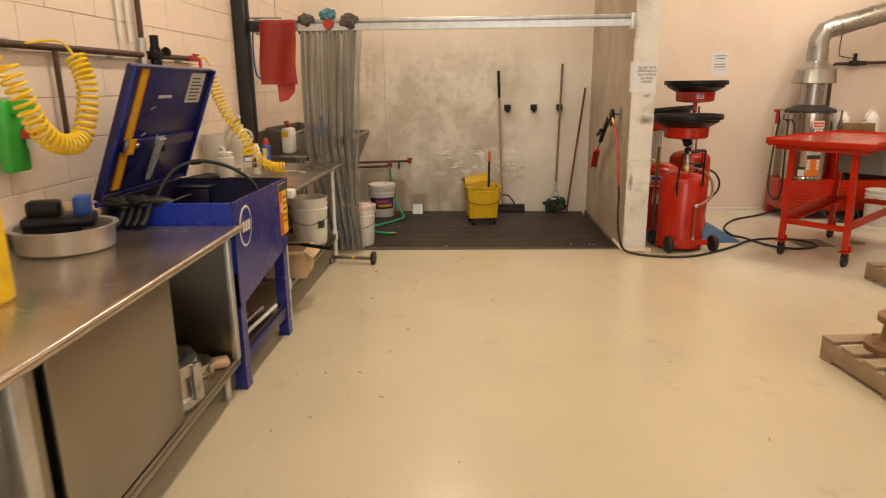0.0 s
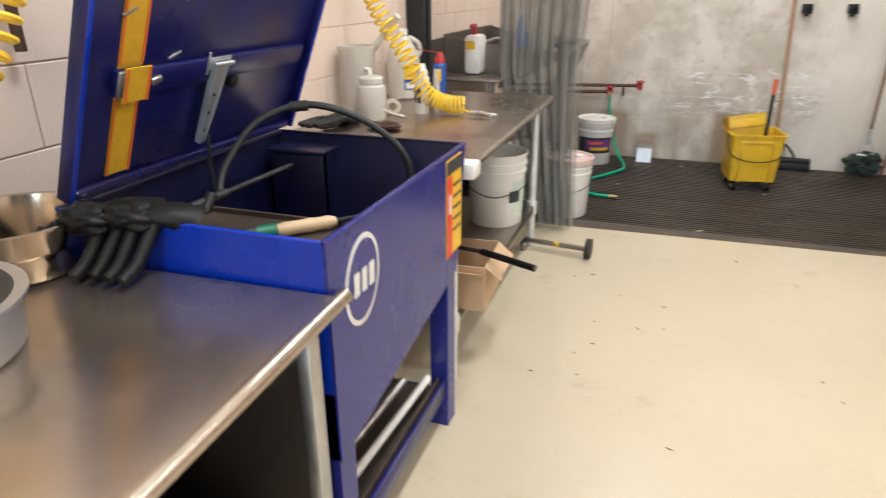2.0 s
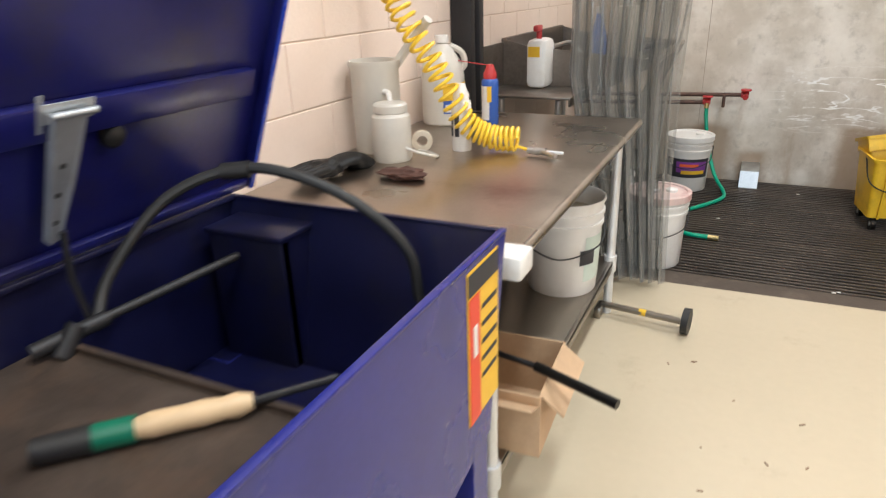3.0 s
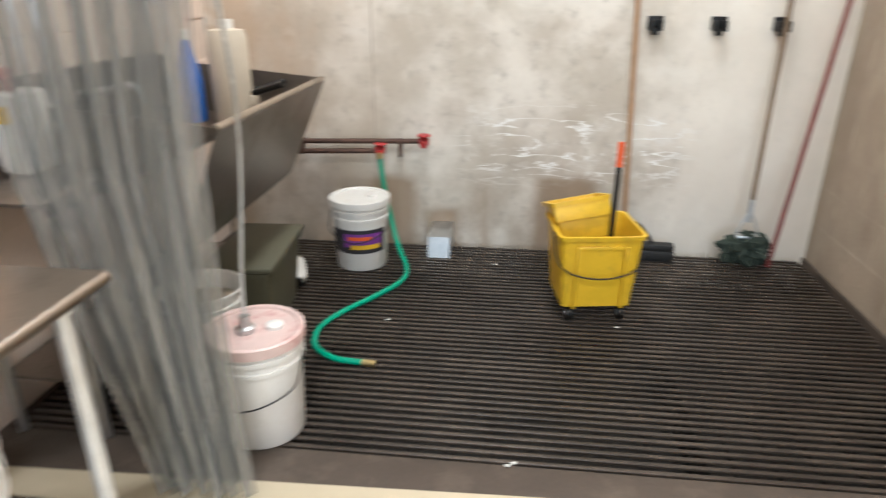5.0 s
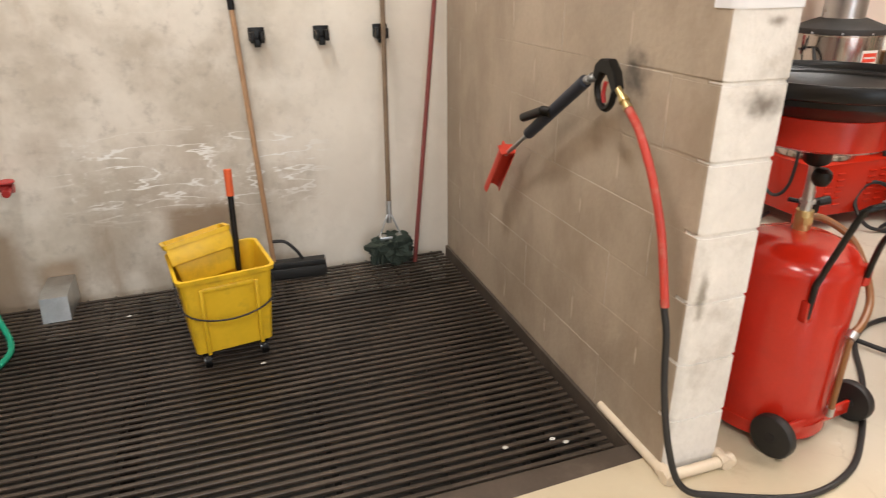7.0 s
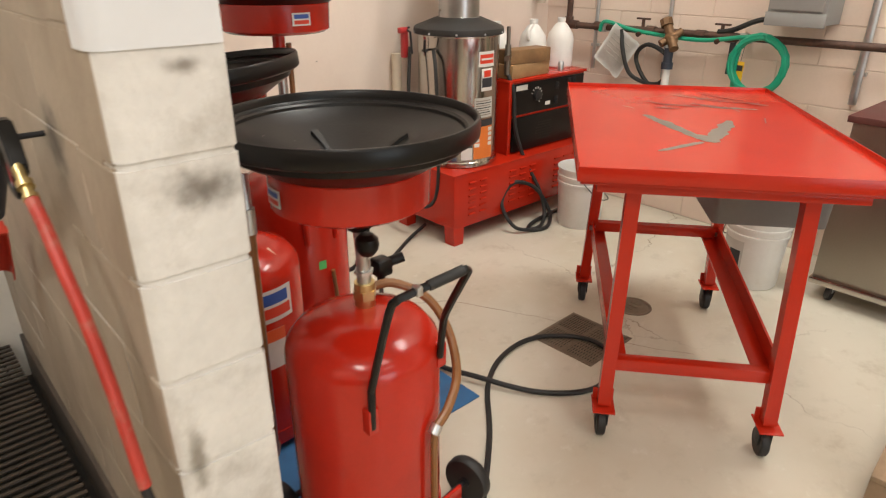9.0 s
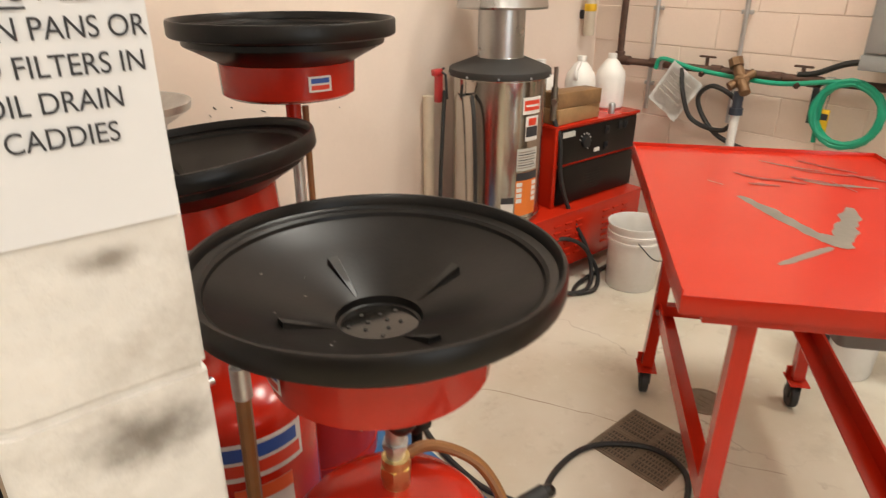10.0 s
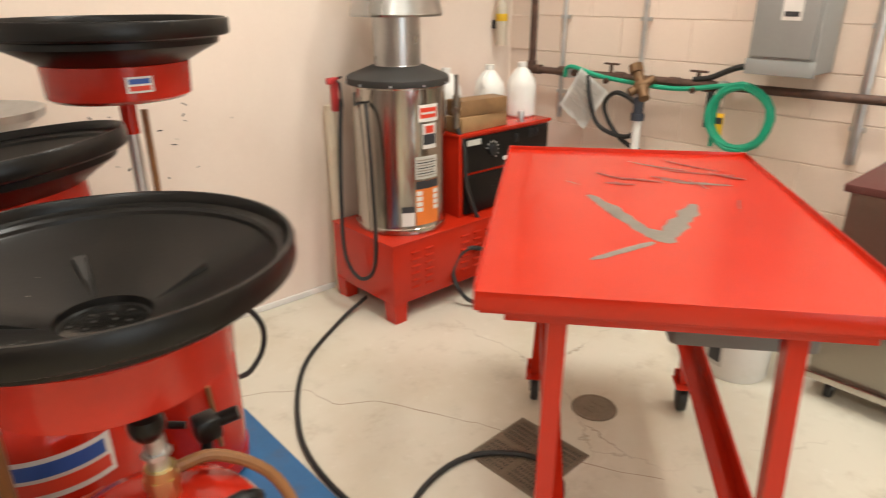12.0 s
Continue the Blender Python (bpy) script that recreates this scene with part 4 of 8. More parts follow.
def pail(at, label, lidded=True, band=None, rz=0, fill=None, h=0.37, stain=None):
    """A five gallon plastic pail."""
    p = thing("plastic_pail", at, label, "pail", rz=rz)
    body = [(0, 0.0), (0.128, 0.0), (0.132, 0.006), (0.143, h - 0.10), (0.150, h - 0.098), (0.150, h - 0.085), (0.144, h - 0.083), (0.145, h - 0.06), (0.152, h - 0.058), (0.152, h - 0.045), (0.146, h - 0.043), (0.147, h - 0.012), (0.154, h - 0.010), (0.154, h)]
    inner = [(0.148, h), (0.140, h - 0.03), (0.126, 0.012), (0, 0.012)]
    part("body", lathe(body + inner), M_WHITEP, p)
    if lidded:
        part("lid", lathe([(0.150, h - 0.03), (0.158, h - 0.028), (0.158, h + 0.004), (0.150, h + 0.008), (0.138, h + 0.006), (0.135, h - 0.002), (0, h - 0.002)]), stain or M_WHITEP, p, "flat white lid")
        part("spout_cap", lathe([(0.028, h - 0.002), (0.028, h + 0.010), (0.02, h + 0.014), (0, h + 0.014)], 20, (0.06, 0.02, 0)), M_WHITEP, p)
    if fill:
        part("residue", lathe([(0.139, h - 0.07), (0, h - 0.075)]), fill, p)
    part("handle", tube([(0.155, 0, h - 0.07), (0.14, -0.09, h - 0.16), (0.0, -0.168, h - 0.20), (-0.14, -0.09, h - 0.16), (-0.155, 0, h - 0.07)], 0.003, 6, 6), M_IRON, p)
    if band:
        n = 24

        def patch(a0, a1, z0, z1, mat, name, off):
            bm = bmesh.new()
            rows = []
            for z in (z0, z1):
                r = 0.132 + 0.011 * z / (h - 0.1) + off
                rows.append([bm.verts.new((r * math.cos(a0 + (a1 - a0) * i / n), r * math.sin(a0 + (a1 - a0) * i / n), z)) for i in range(n + 1)])
            for i in range(n):
                bm.faces.new((rows[0][i], rows[0][i + 1], rows[1][i + 1], rows[1][i]))
            part(name, bm, mat, p)
        for a0, a1, z0, z1, mat, nm, off in band:
            patch(radians(a0), radians(a1), z0, z1, mat, nm, off)
    return p


M_LABELW = node_mat("pale_green_label", (0.55, 0.62, 0.54), 0.5, var=0.05)
pail((-0.47, 8.14, 0), "white plastic pail with lid and a purple and black label", band=[(-150, -20, 0.10, 0.23, M_INK, "label", 0.0012), (-115, -30, 0.135, 0.21, M_PURPLE, "label_field", 0.002), (-105, -55, 0.175, 0.195, M_ORANGE, "label_print", 0.0028), (-100, -35, 0.125, 0.15, M_DECALY, "label_print", 0.0028)])
M_PINK = node_mat("pink_stained_lid", (0.66, 0.50, 0.46), 0.45, var=0.1, scale=14, dirt=(0.40, 0.10, 0.10), dirt_amount=0.6, dirt_scale=14)
M_TUBE = node_mat("milky_tube", (0.48, 0.47, 0.44), 0.25, var=0.2, scale=30, bump=0.02)
soap = pail((-0.48, 6.735, 0), "tall white plastic pail with a pink stained lid and dip tube", stain=M_PINK, h=0.375)
part("dip_tube", tube([(-0.02, -0.02, 0.36), (-0.03, 0.02, 0.55), (0.0, 0.05, 0.95), (0.06, -0.1, 1.3), (0.08, -0.30, 1.92)], 0.0065, 8, 6), M_TUBE, soap, "clear dip tube")
part("tube_fitting", lathe([(0.03, 0.374), (0.03, 0.39), (0.018, 0.395), (0.016, 0.43), (0, 0.43)], 18, (-0.02, -0.02, 0)), M_GALV, soap)
pail((-0.80, 7.02, 0), "open white plastic pail, dirty inside", lidded=False, fill=M_TAN)
pail((-0.705, 5.765, 0.25), "open white plastic pail with printed label on the table shelf", lidded=False, fill=M_TAN, band=[(-50, 25, 0.06, 0.24, M_LABELW, "label", 0.0012), (-58, -30, 0.13, 0.19, M_INK, "label_print", 0.002)], rz=10)

# yellow mop bucket
mb = thing("mop_bucket", (0.685, 7.745, 0), "yellow plastic mop bucket with wringer, on casters", "mop bucket", rz=9)


def tapered(w0, d0, w1, d1, z0, z1, wall=0.006, bev=0.02):
    bm = bmesh.new()

    def ring(w, d, z, r):
        pts = []
        for cx, cy, a0 in ((1, 1, 0), (-1, 1, 90), (-1, -1, 180), (1, -1, 270)):
            for k in range(4):
                a = radians(a0 + 30 * k)
                pts.append(bm.verts.new((cx * (w / 2 - r) + r * math.cos(a), cy * (d / 2 - r) + r * math.sin(a), z)))
        return pts
    rs = [ring(w0, d0, z0, bev), ring(w1, d1, z1, bev * 1.4), ring(w1 + 0.02, d1 + 0.02, z1, bev * 1.6), ring(w1 + 0.024, d1 + 0.024, z1 + 0.018, bev * 1.6), ring(w1 - 0.004, d1 - 0.004, z1 + 0.018, bev * 1.4), ring(w0 - 2 * wall, d0 - 2 * wall, z0 + wall, bev)]
    for a, b in zip(rs, rs[1:]):
        for i in range(16):
            k = (i + 1) % 16
            bm.faces.new((a[i], a[k], b[k], b[i]))
    bm.faces.new(rs[0][::-1])
    bm.faces.new(rs[-1])
    bmesh.ops.recalc_face_normals(bm, faces=bm.faces)
    return bm


part("tub", tapered(0.305, 0.275, 0.355, 0.32, 0.075, 0.395), M_YELLOW, mb)
for dx in (-0.105, 0.105):
    part("rib", moved(bm_box(0.014, 0.012, 0.30, (dx, -0.143, 0.235), 0.003), Matrix.Translation((0, 0, 0)) @ Matrix.Rotation(radians(5), 4, "X")), M_YELLOW, mb)
part("front_panel_rib", bm_box(0.20, 0.010, 0.02, (0, -0.160, 0.36), 0.004), M_YELLOW, mb)
part("wringer", moved(join(tapered(0.22, 0.16, 0.245, 0.20, 0.0, 0.16, bev=0.012), bm_box(0.25, 0.012, 0.08, (0, -0.10, 0.13), 0.004)), Matrix.Translation((-0.04, 0.055, 0.33)) @ Matrix.Rotation(radians(-16), 4, "X") @ Matrix.Rotation(radians(-9), 4, "Y")), M_YELLOW, mb, "tilted yellow mop wringer")
part("lever", rod((0.07, -0.03, 0.36), (0.082, 0.0, 0.67), 0.012), M_BLACK, mb)
part("lever_grip", rod((0.082, 0.0, 0.67), (0.086, 0.01, 0.775), 0.015), M_ORANGE, mb)
part("bail_handle", tube([(-0.185, -0.02, 0.40), (-0.17, -0.15, 0.27), (0.0, -0.18, 0.225), (0.17, -0.15, 0.27), (0.185, -0.02, 0.40)], 0.004, 6, 6), M_IRON, mb)
for dx in (-0.115, 0.115):
    for dy in (-0.115, 0.115):
        w = part("caster", join(rod((dx - 0.012, dy, 0.034), (dx + 0.012, dy, 0.034), 0.034, 18), bm_box(0.04, 0.03, 0.03, (dx, dy, 0.072), 0.004)), M_BLACK, mb)
        part("hub", rod((dx - 0.014, dy, 0.034), (dx + 0.014, dy, 0.034), 0.014, 12), M_GALV, w)

# broom, mop and pole
bro = thing("push_broom", (0, 0, 0), "push broom with wooden handle and black grip, leaning on the wall", "broom")
part("handle", rod((0.934, 8.385, 0.085), (0.885, 8.478, 1.36), 0.0125), M_WOOD, bro)
part("grip", rod((0.8865, 8.4765, 1.33), (0.876, 8.483, 1.63), 0.016), M_BLACK, bro)
part("head", bm_box(0.33, 0.06, 0.035, (1.035, 8.37, 0.075), 0.006, rot=(0, 0, -3)), M_RUBBER, bro)
part("bristles", bm_box(0.335, 0.075, 0.058, (1.035, 8.37, 0.0295), 0.006, rot=(0, 0, -3)), M_RUBBER, bro)
part("brace", tube([(0.93, 8.395, 0.20), (1.0, 8.385, 0.195), (1.055, 8.375, 0.14), (1.085, 8.37, 0.088)], 0.009, 8, 4), M_IRON, bro)
mop = thing("wet_mop", (0, 0, 0), "wet mop with wooden handle and dark green head by the wall", "mop")
part("handle", rod((1.56, 8.36, 0.30), (1.605, 8.48, 1.70), 0.0125), M_WOODD, mop)
part("clamp", join(rod((1.558, 8.355, 0.24), (1.562, 8.365, 0.36), 0.015), tube([(1.50, 8.34, 0.17), (1.535, 8.345, 0.26), (1.558, 8.352, 0.29), (1.58, 8.345, 0.26), (1.615, 8.34, 0.17)], 0.005, 6, 5), box2((1.495, 8.31, 0.155), (1.62, 8.37, 0.175), 0.004)), M_GALV, mop)
part("head", lump(0.082, 4, 1.45, 0.85, 1.0, 0.5, 4, (1.555, 8.34, 0.095)), M_MOP, mop)
strands = []
for i in range(46):
    a = random.uniform(0, 2 * math.pi)
    r = random.uniform(0.6, 1.0)
    sx, sy = 1.555 + 0.10 * r * math.cos(a), 8.34 + 0.06 * r * math.sin(a)
    strands.append(tube([(1.555 + 0.06 * math.cos(a), 8.345 + 0.03 * math.sin(a), 0.15), (sx, sy, 0.11), (sx + 0.02 * math.cos(a), sy - 0.01, 0.03)], 0.007, 5, 3))
part("yarn", join(*strands), M_MOP, mop)
tagged(part("pole", rod((1.69, 8.33, 0.0), (1.872, 8.46, 1.43), 0.012), M_REDW), "dark red wooden pole leaning in the corner", "pole")
for hx in (0.985, 1.29, 1.585):
    hk = thing("broom_holder", (hx, 8.5, 1.218), "small black plastic broom holder on the concrete wall", "broom holder", group="broom holders on the bay wall")
    part("plate", bm_box(0.075, 0.014, 0.062, (0, -0.008, 0), 0.004), M_BLACK, hk)
    part("clip", join(bm_box(0.02, 0.05, 0.05, (-0.022, -0.035, -0.012), 0.004), bm_box(0.02, 0.05, 0.05, (0.022, -0.035, -0.012), 0.004), bm_box(0.03, 0.03, 0.035, (0.0, -0.025, -0.04), 0.004)), M_BLACK, hk)

# galvanised cover at the foot of the wall
tagged(part("metal_cover", extrude_poly([(8.497, 0.0), (8.24, 0.0), (8.265, 0.112), (8.30, 0.122), (8.497, 0.122)], 0.118, "x"), M_GALV), "galvanised steel cover box at the foot of the wall", "cover").location = (-0.07, 0, 0)

# water pipes with red valves
wp = thing("water_pipe", (0, 0, 0), "brown iron water pipes with red valves on the bay wall", "pipe")
part("pipe", rod((-1.34, 8.42, 0.575), (-0.17, 8.42, 0.605), 0.014), M_RUST, wp)
part("pipe", rod((-1.34, 8.42, 0.515), (-0.40, 8.42, 0.545), 0.014), M_RUST, wp)
for vx, vz in ((-0.165, 0.605), (-0.405, 0.553)):
    part("valve", join(rod((vx - 0.03, 8.42, vz), (vx + 0.02, 8.42, vz), 0.022), rod((vx, 8.43, vz), (vx, 8.36, vz - 0.01), 0.018), lathe([(0, -0.006), (0.032, -0.006), (0.036, 0), (0.032, 0.006), (0, 0.006)], 12, (vx, 8.40, vz + 0.035))), M_REDP, wp, "red painted valve")
for bx in (-0.3, -0.85):
    part("pipe_clip", join(rod((bx, 8.5, 0.585), (bx, 8.40, 0.585), 0.007), bm_box(0.02, 0.03, 0.10, (bx, 8.42, 0.565), 0.004)), M_RUST, wp)
gh = thing("garden_hose", (0, 0, 0), "green rubber garden hose lying in a curve on the grating", "hose")
part("hose", tube([(-0.405, 8.37, 0.53), (-0.395, 8.37, 0.42), (-0.36, 8.34, 0.25), (-0.29, 8.22, 0.08), (-0.215, 8.06, 0.014), (-0.215, 7.90, 0.013), (-0.30, 7.73, 0.013), (-0.43, 7.53, 0.013), (-0.485, 7.38, 0.013), (-0.46, 7.24, 0.013), (-0.36, 7.155, 0.013), (-0.235, 7.135, 0.013)], 0.0125, 10, 6), M_GREEN, gh)
part("coupling", rod((-0.24, 7.136, 0.013), (-0.185, 7.13, 0.013), 0.0145), M_BRASS, gh)
part("coupling", rod((-0.405, 8.37, 0.515), (-0.405, 8.37, 0.55), 0.017), M_BRASS, gh)

# trough sink on the west side of the bay
sk = thing("trough_sink", (0, 0, 0), "stainless steel hopper sink with sloping front, dark and stained", "sink")
M_SINK = node_mat("stained_sink_steel", (0.26, 0.23, 0.20), 0.42, 1.0, var=0.25, scale=5, bump=0.06, dirt=(0.10, 0.08, 0.06), dirt_amount=0.6, dirt_scale=5)
part("trough", moved(extrude_poly([(-1.345, 1.10), (-1.345, 0.84), (-0.90, 0.80), (-0.55, 0.98), (-0.55, 1.0), (-0.575, 1.0), (-0.905, 0.825), (-1.32, 0.86), (-1.32, 1.10)], 1.10, "y"), Matrix.Translation((0, 7.35, 0))), M_SINK, sk)
for yy in (6.80, 7.90):
    part("end_plate", moved(extrude_poly([(-1.345, 1.10), (-1.345, 0.84), (-0.90, 0.80), (-0.55, 0.98), (-0.55, 1.0), (-1.2, 1.06)], 0.006, "y"), Matrix.Translation((0, yy, 0))), M_SINK, sk)
part("drain_shelf", join(box2((-1.34, 6.46, 0.85), (-0.88, 6.80, 0.862), 0.002), box2((-0.888, 6.46, 0.82), (-0.88, 6.80, 0.8495)), box2((-1.345, 6.46, 0.8625), (-1.335, 6.80, 1.08))), M_SINK, sk)
for yy in (6.62, 7.82):
    for xx in (-1.28, -0.98):
        part("leg", rod((xx, yy, 0), (xx, yy, 0.82), 0.017), M_GALV, sk)
part("rolled_rim", rod((-0.556, 6.80, 0.998), (-0.556, 7.90, 0.998), 0.011, 12), M_STEEL, sk, "rolled rim in brighter steel")
part("front_apron", moved(extrude_poly([(-0.552, 0.985), (-0.548, 0.985), (-0.735, 0.56), (-0.741, 0.56)], 1.10, "y"), Matrix.Translation((0, 7.35, 0))), M_SINK, sk)
part("undershelf", box2((-1.30, 6.62, 0.20), (-0.95, 7.82, 0.212), 0.002), M_SINK, sk)
part("faucet", join(rod((-1.33, 7.3, 1.0), (-1.2, 7.3, 1.02), 0.014), tube([(-1.2, 7.3, 1.02), (-1.1, 7.3, 1.04), (-1.05, 7.3, 0.98)], 0.012, 8, 4)), M_GALV, sk)
M_OLIVE = node_mat("olive_plastic", (0.10, 0.095, 0.06), 0.55, var=0.2, bump=0.1)
tub = thing("olive_bin", (-0.78, 7.50, 0), "olive green plastic bin under the sink", "bin", rz=4)
part("bin_body", tapered(0.20, 0.42, 0.26, 0.50, 0.0, 0.30), M_OLIVE, tub)
part("bin_lid", bm_box(0.29, 0.53, 0.025, (0, 0, 0.332), 0.008), M_OLIVE, tub)
M_BEIGE = node_mat("beige_plastic", (0.60, 0.53, 0.42), 0.45, var=0.08, dirt=(0.35, 0.28, 0.2), dirt_amount=0.3)
cn = thing("beige_canister", (-0.86, 7.63, 0.858), "beige plastic canister standing in the sink", "canister")
part("body", lathe([(0, 0), (0.075, 0), (0.08, 0.01), (0.08, 0.33), (0.07, 0.36), (0.0, 0.37)], 28), M_BEIGE, cn)
part("screw_cap", lathe([(0.03, 0.36), (0.03, 0.40), (0, 0.40)], 18), M_WHITEP, cn)
bb = thing("blue_bottle", (-1.01, 7.57, 0.858), "blue plastic bottle with a white cap standing in the sink", "bottle")
part("body", lathe([(0, 0), (0.045, 0), (0.05, 0.01), (0.05, 0.16), (0.044, 0.21), (0.022, 0.30), (0.018, 0.33), (0, 0.33)], 26), node_mat("translucent_blue_plastic", (0.01, 0.13, 0.55), 0.35, var=0.1), bb)
part("bottle_cap", lathe([(0.021, 0.325), (0.021, 0.36), (0, 0.365)], 16), M_WHITEP, bb)
bt = thing("white_bottle", (-0.78, 7.98, 0.045), "white plastic bottle lying on the grating", "bottle", rz=20)
part("body", moved(lathe([(0, 0), (0.042, 0), (0.045, 0.01), (0.045, 0.17), (0.02, 0.21), (0.018, 0.23), (0, 0.23)], 20), Matrix.Rotation(radians(90), 4, "X")), M_WHITEP, bt)
part("bottle_cap", moved(lathe([(0, 0.225), (0.021, 0.225), (0.021, 0.25), (0, 0.25)], 16), Matrix.Rotation(radians(90), 4, "X")), M_BLACK, bt)
for (hx, hy, hz, L, rr) in ((-0.80, 7.80, 0.94, 0.2, 20), (-0.72, 7.62, 0.96, 0.16, -15)):
    br = thing("scrub_brush", (hx, hy, hz), "black handled scrub brush lying on the sink edge", "brush", rz=rr, group="brushes on the sink")
    part("handle", rod((-L / 2, 0, 0), (L / 2, 0.02, 0.05), 0.013), M_BLACK, br)
    part("bristles", bm_box(0.08, 0.04, 0.04, (-L / 2, 0, -0.02), 0.005), M_BEIGE, br)

# spray lance on the partition
M_GUARD = node_mat("orange_red_plastic", (0.58, 0.05, 0.025), 0.4, var=0.12, scale=10)
gun = thing("spray_gun", (0, 0, 0), "black pressure washer gun with red tip hung on the partition", "spray gun")
GX = 1.868
gb = extrude_poly([(6.875, 1.175), (6.865, 1.215), (6.83, 1.24), (6.775, 1.243), (6.735, 1.205), (6.712, 1.15), (6.728, 1.118), (6.752, 1.145), (6.785, 1.188), (6.82, 1.192), (6.85, 1.158)], 0.036, "x")
bmesh.ops.bevel(gb, geom=gb.edges[:], offset=0.004, segments=2, affect="EDGES")
hang = Matrix.Translation((GX, 6.87, 1.175)) @ Matrix.Scale(0.82, 4) @ Matrix.Translation((-GX, -6.80, -1.16))
part("gun_body", moved(gb, hang @ Matrix.Translation((GX + 0.004, 0, 0))), M_BLACK, gun)
part("trigger_guard", moved(tube([(GX, 6.83, 1.19), (GX, 6.855, 1.14), (GX, 6.835, 1.085), (GX, 6.79, 1.065), (GX, 6.755, 1.09), (GX, 6.74, 1.14)], 0.013, 8, 5), hang), M_BLACK, gun)
part("trigger", moved(tube([(GX, 6.80, 1.16), (GX, 6.81, 1.12), (GX, 6.80, 1.085)], 0.008, 8, 4), hang), M_REDP, gun)
part("coupling", join(rod((GX, 6.92, 1.188), (GX, 6.99, 1.16), 0.010), rod((GX, 6.94, 1.18), (GX, 6.952, 1.175), 0.015), rod((GX, 6.968, 1.169), (GX, 6.978, 1.165), 0.014)), M_GALV, gun)
part("coupling", join(rod((GX, 6.81, 1.168), (GX, 6.738, 1.112), 0.0105), rod((GX, 6.778, 1.143), (GX, 6.766, 1.134), 0.015), rod((GX, 6.752, 1.123), (GX, 6.744, 1.117), 0.014)), M_BRASS, gun)
M_NAVY = node_mat("dark_grey_grip", (0.03, 0.035, 0.05), 0.55, var=0.15, bump=0.15)
part("lance_grip", rod((GX, 6.985, 1.162), (GX, 7.36, 0.915), 0.0215), M_NAVY, gun)
part("side_handle", join(rod((GX - 0.015, 7.17, 1.03), (GX - 0.03, 7.20, 1.032), 0.019), rod((GX - 0.03, 7.195, 1.034), (GX - 0.03, 7.35, 0.98), 0.017)), M_BLACK, gun)
part("lance", rod((GX, 7.35, 0.92), (GX, 7.56, 0.785), 0.008), M_GALV, gun)
guard_axis = Matrix.Translation((GX, 7.62, 0.70)) @ Matrix.Rotation(math.atan2(0.585 - 0.83, 7.67 - 7.49), 4, "X")
shell = [(0.035 * math.cos(radians(a)), 0.035 * math.sin(radians(a))) for a in range(-30, 211, 20)]
shell += [(0.031 * math.cos(radians(a)), 0.031 * math.sin(radians(a))) for a in range(210, -31, -20)]
part("nozzle_guard", moved(extrude_poly(shell, 0.26, "y"), guard_axis), M_GUARD, gun, "half-round red nozzle guard")
part("guard_fin", moved(join(box2((-0.004, -0.128, 0.033), (0.004, 0.05, 0.055), 0.002), box2((-0.032, -0.13, -0.014), (0.032, -0.12, 0.032), 0.002)), guard_axis), M_GUARD, gun)
part("wall_hook", rod((PX0 + 0.005, 6.915, 1.195), (GX + 0.004, 6.915, 1.195), 0.006), M_IRON, gun)
M_SLEEVE = node_mat("worn_red_sleeve", (0.46, 0.045, 0.03), 0.45, var=0.15, scale=10, dirt=(0.45, 0.25, 0.18), dirt_amount=0.7, dirt_scale=14)
bh = thing("pressure_hose", (0, 0, 0), "black pressure hose with red sleeve, looped over the floor", "hose")
part("sleeve", tube([(GX, 6.744, 1.117), (GX + 0.002, 6.695, 1.075), (GX + 0.004, 6.645, 1.01), (GX + 0.01, 6.603, 0.93), (GX + 0.015, 6.55, 0.80), (GX + 0.02, 6.50, 0.60)], 0.0125, 10, 6), M_SLEEVE, bh, "red hose sleeve")
part("hose", tube([(GX + 0.018, 6.51, 0.62), (GX + 0.022, 6.48, 0.52), (1.885, 6.45, 0.36), (1.89, 6.40, 0.18), (1.93, 6.36, 0.05), (2.05, 6.325, 0.011), (2.28, 6.24, 0.011), (2.50, 6.27, 0.011), (2.70, 6.39, 0.011), (2.98, 6.62, 0.011), (3.20, 6.84, 0.012), (3.40, 6.94, 0.011), (3.60, 6.935, 0.011), (3.75, 6.79, 0.011), (3.72, 6.63, 0.011), (3.50, 6.545, 0.011), (3.31, 6.665, 0.014), (3.18, 6.89, 0.030), (3.14, 7.10, 0.012), (3.20, 7.45, 0.011), (3.45, 7.85, 0.011), (3.80, 8.10, 0.012), (4.03, 8.18, 0.05)], 0.0105, 10, 6), M_RUBBER, bh)

# plastic pipe edging round the foot of the partition
M_PVC = node_mat("cream_plastic_pipe", (0.70, 0.60, 0.46), 0.4, var=0.08, dirt=(0.4, 0.3, 0.2), dirt_amount=0.4, dirt_scale=9)
ed = thing("pipe_edging", (0, 0, 0), "cream plastic pipe edging round the foot of the partition", "pipe")
part("pipe", rod((PX0 - 0.0, 6.83, 0.018), (PX0 - 0.0, 6.44, 0.018), 0.018), M_PVC, ed)
part("pipe", rod((PX0, 6.44, 0.018), (PX1 + 0.01, 6.44, 0.018), 0.018), M_PVC, ed)
for q in ((PX0, 6.44), (PX1 + 0.01, 6.44)):
    part("elbow", join(rod((q[0], q[1] - 0.022, 0.018), (q[0], q[1] + 0.04, 0.018), 0.0225), rod((q[0] - 0.022, q[1], 0.018), (q[0] + 0.03, q[1], 0.018), 0.0225)), M_PVC, ed)


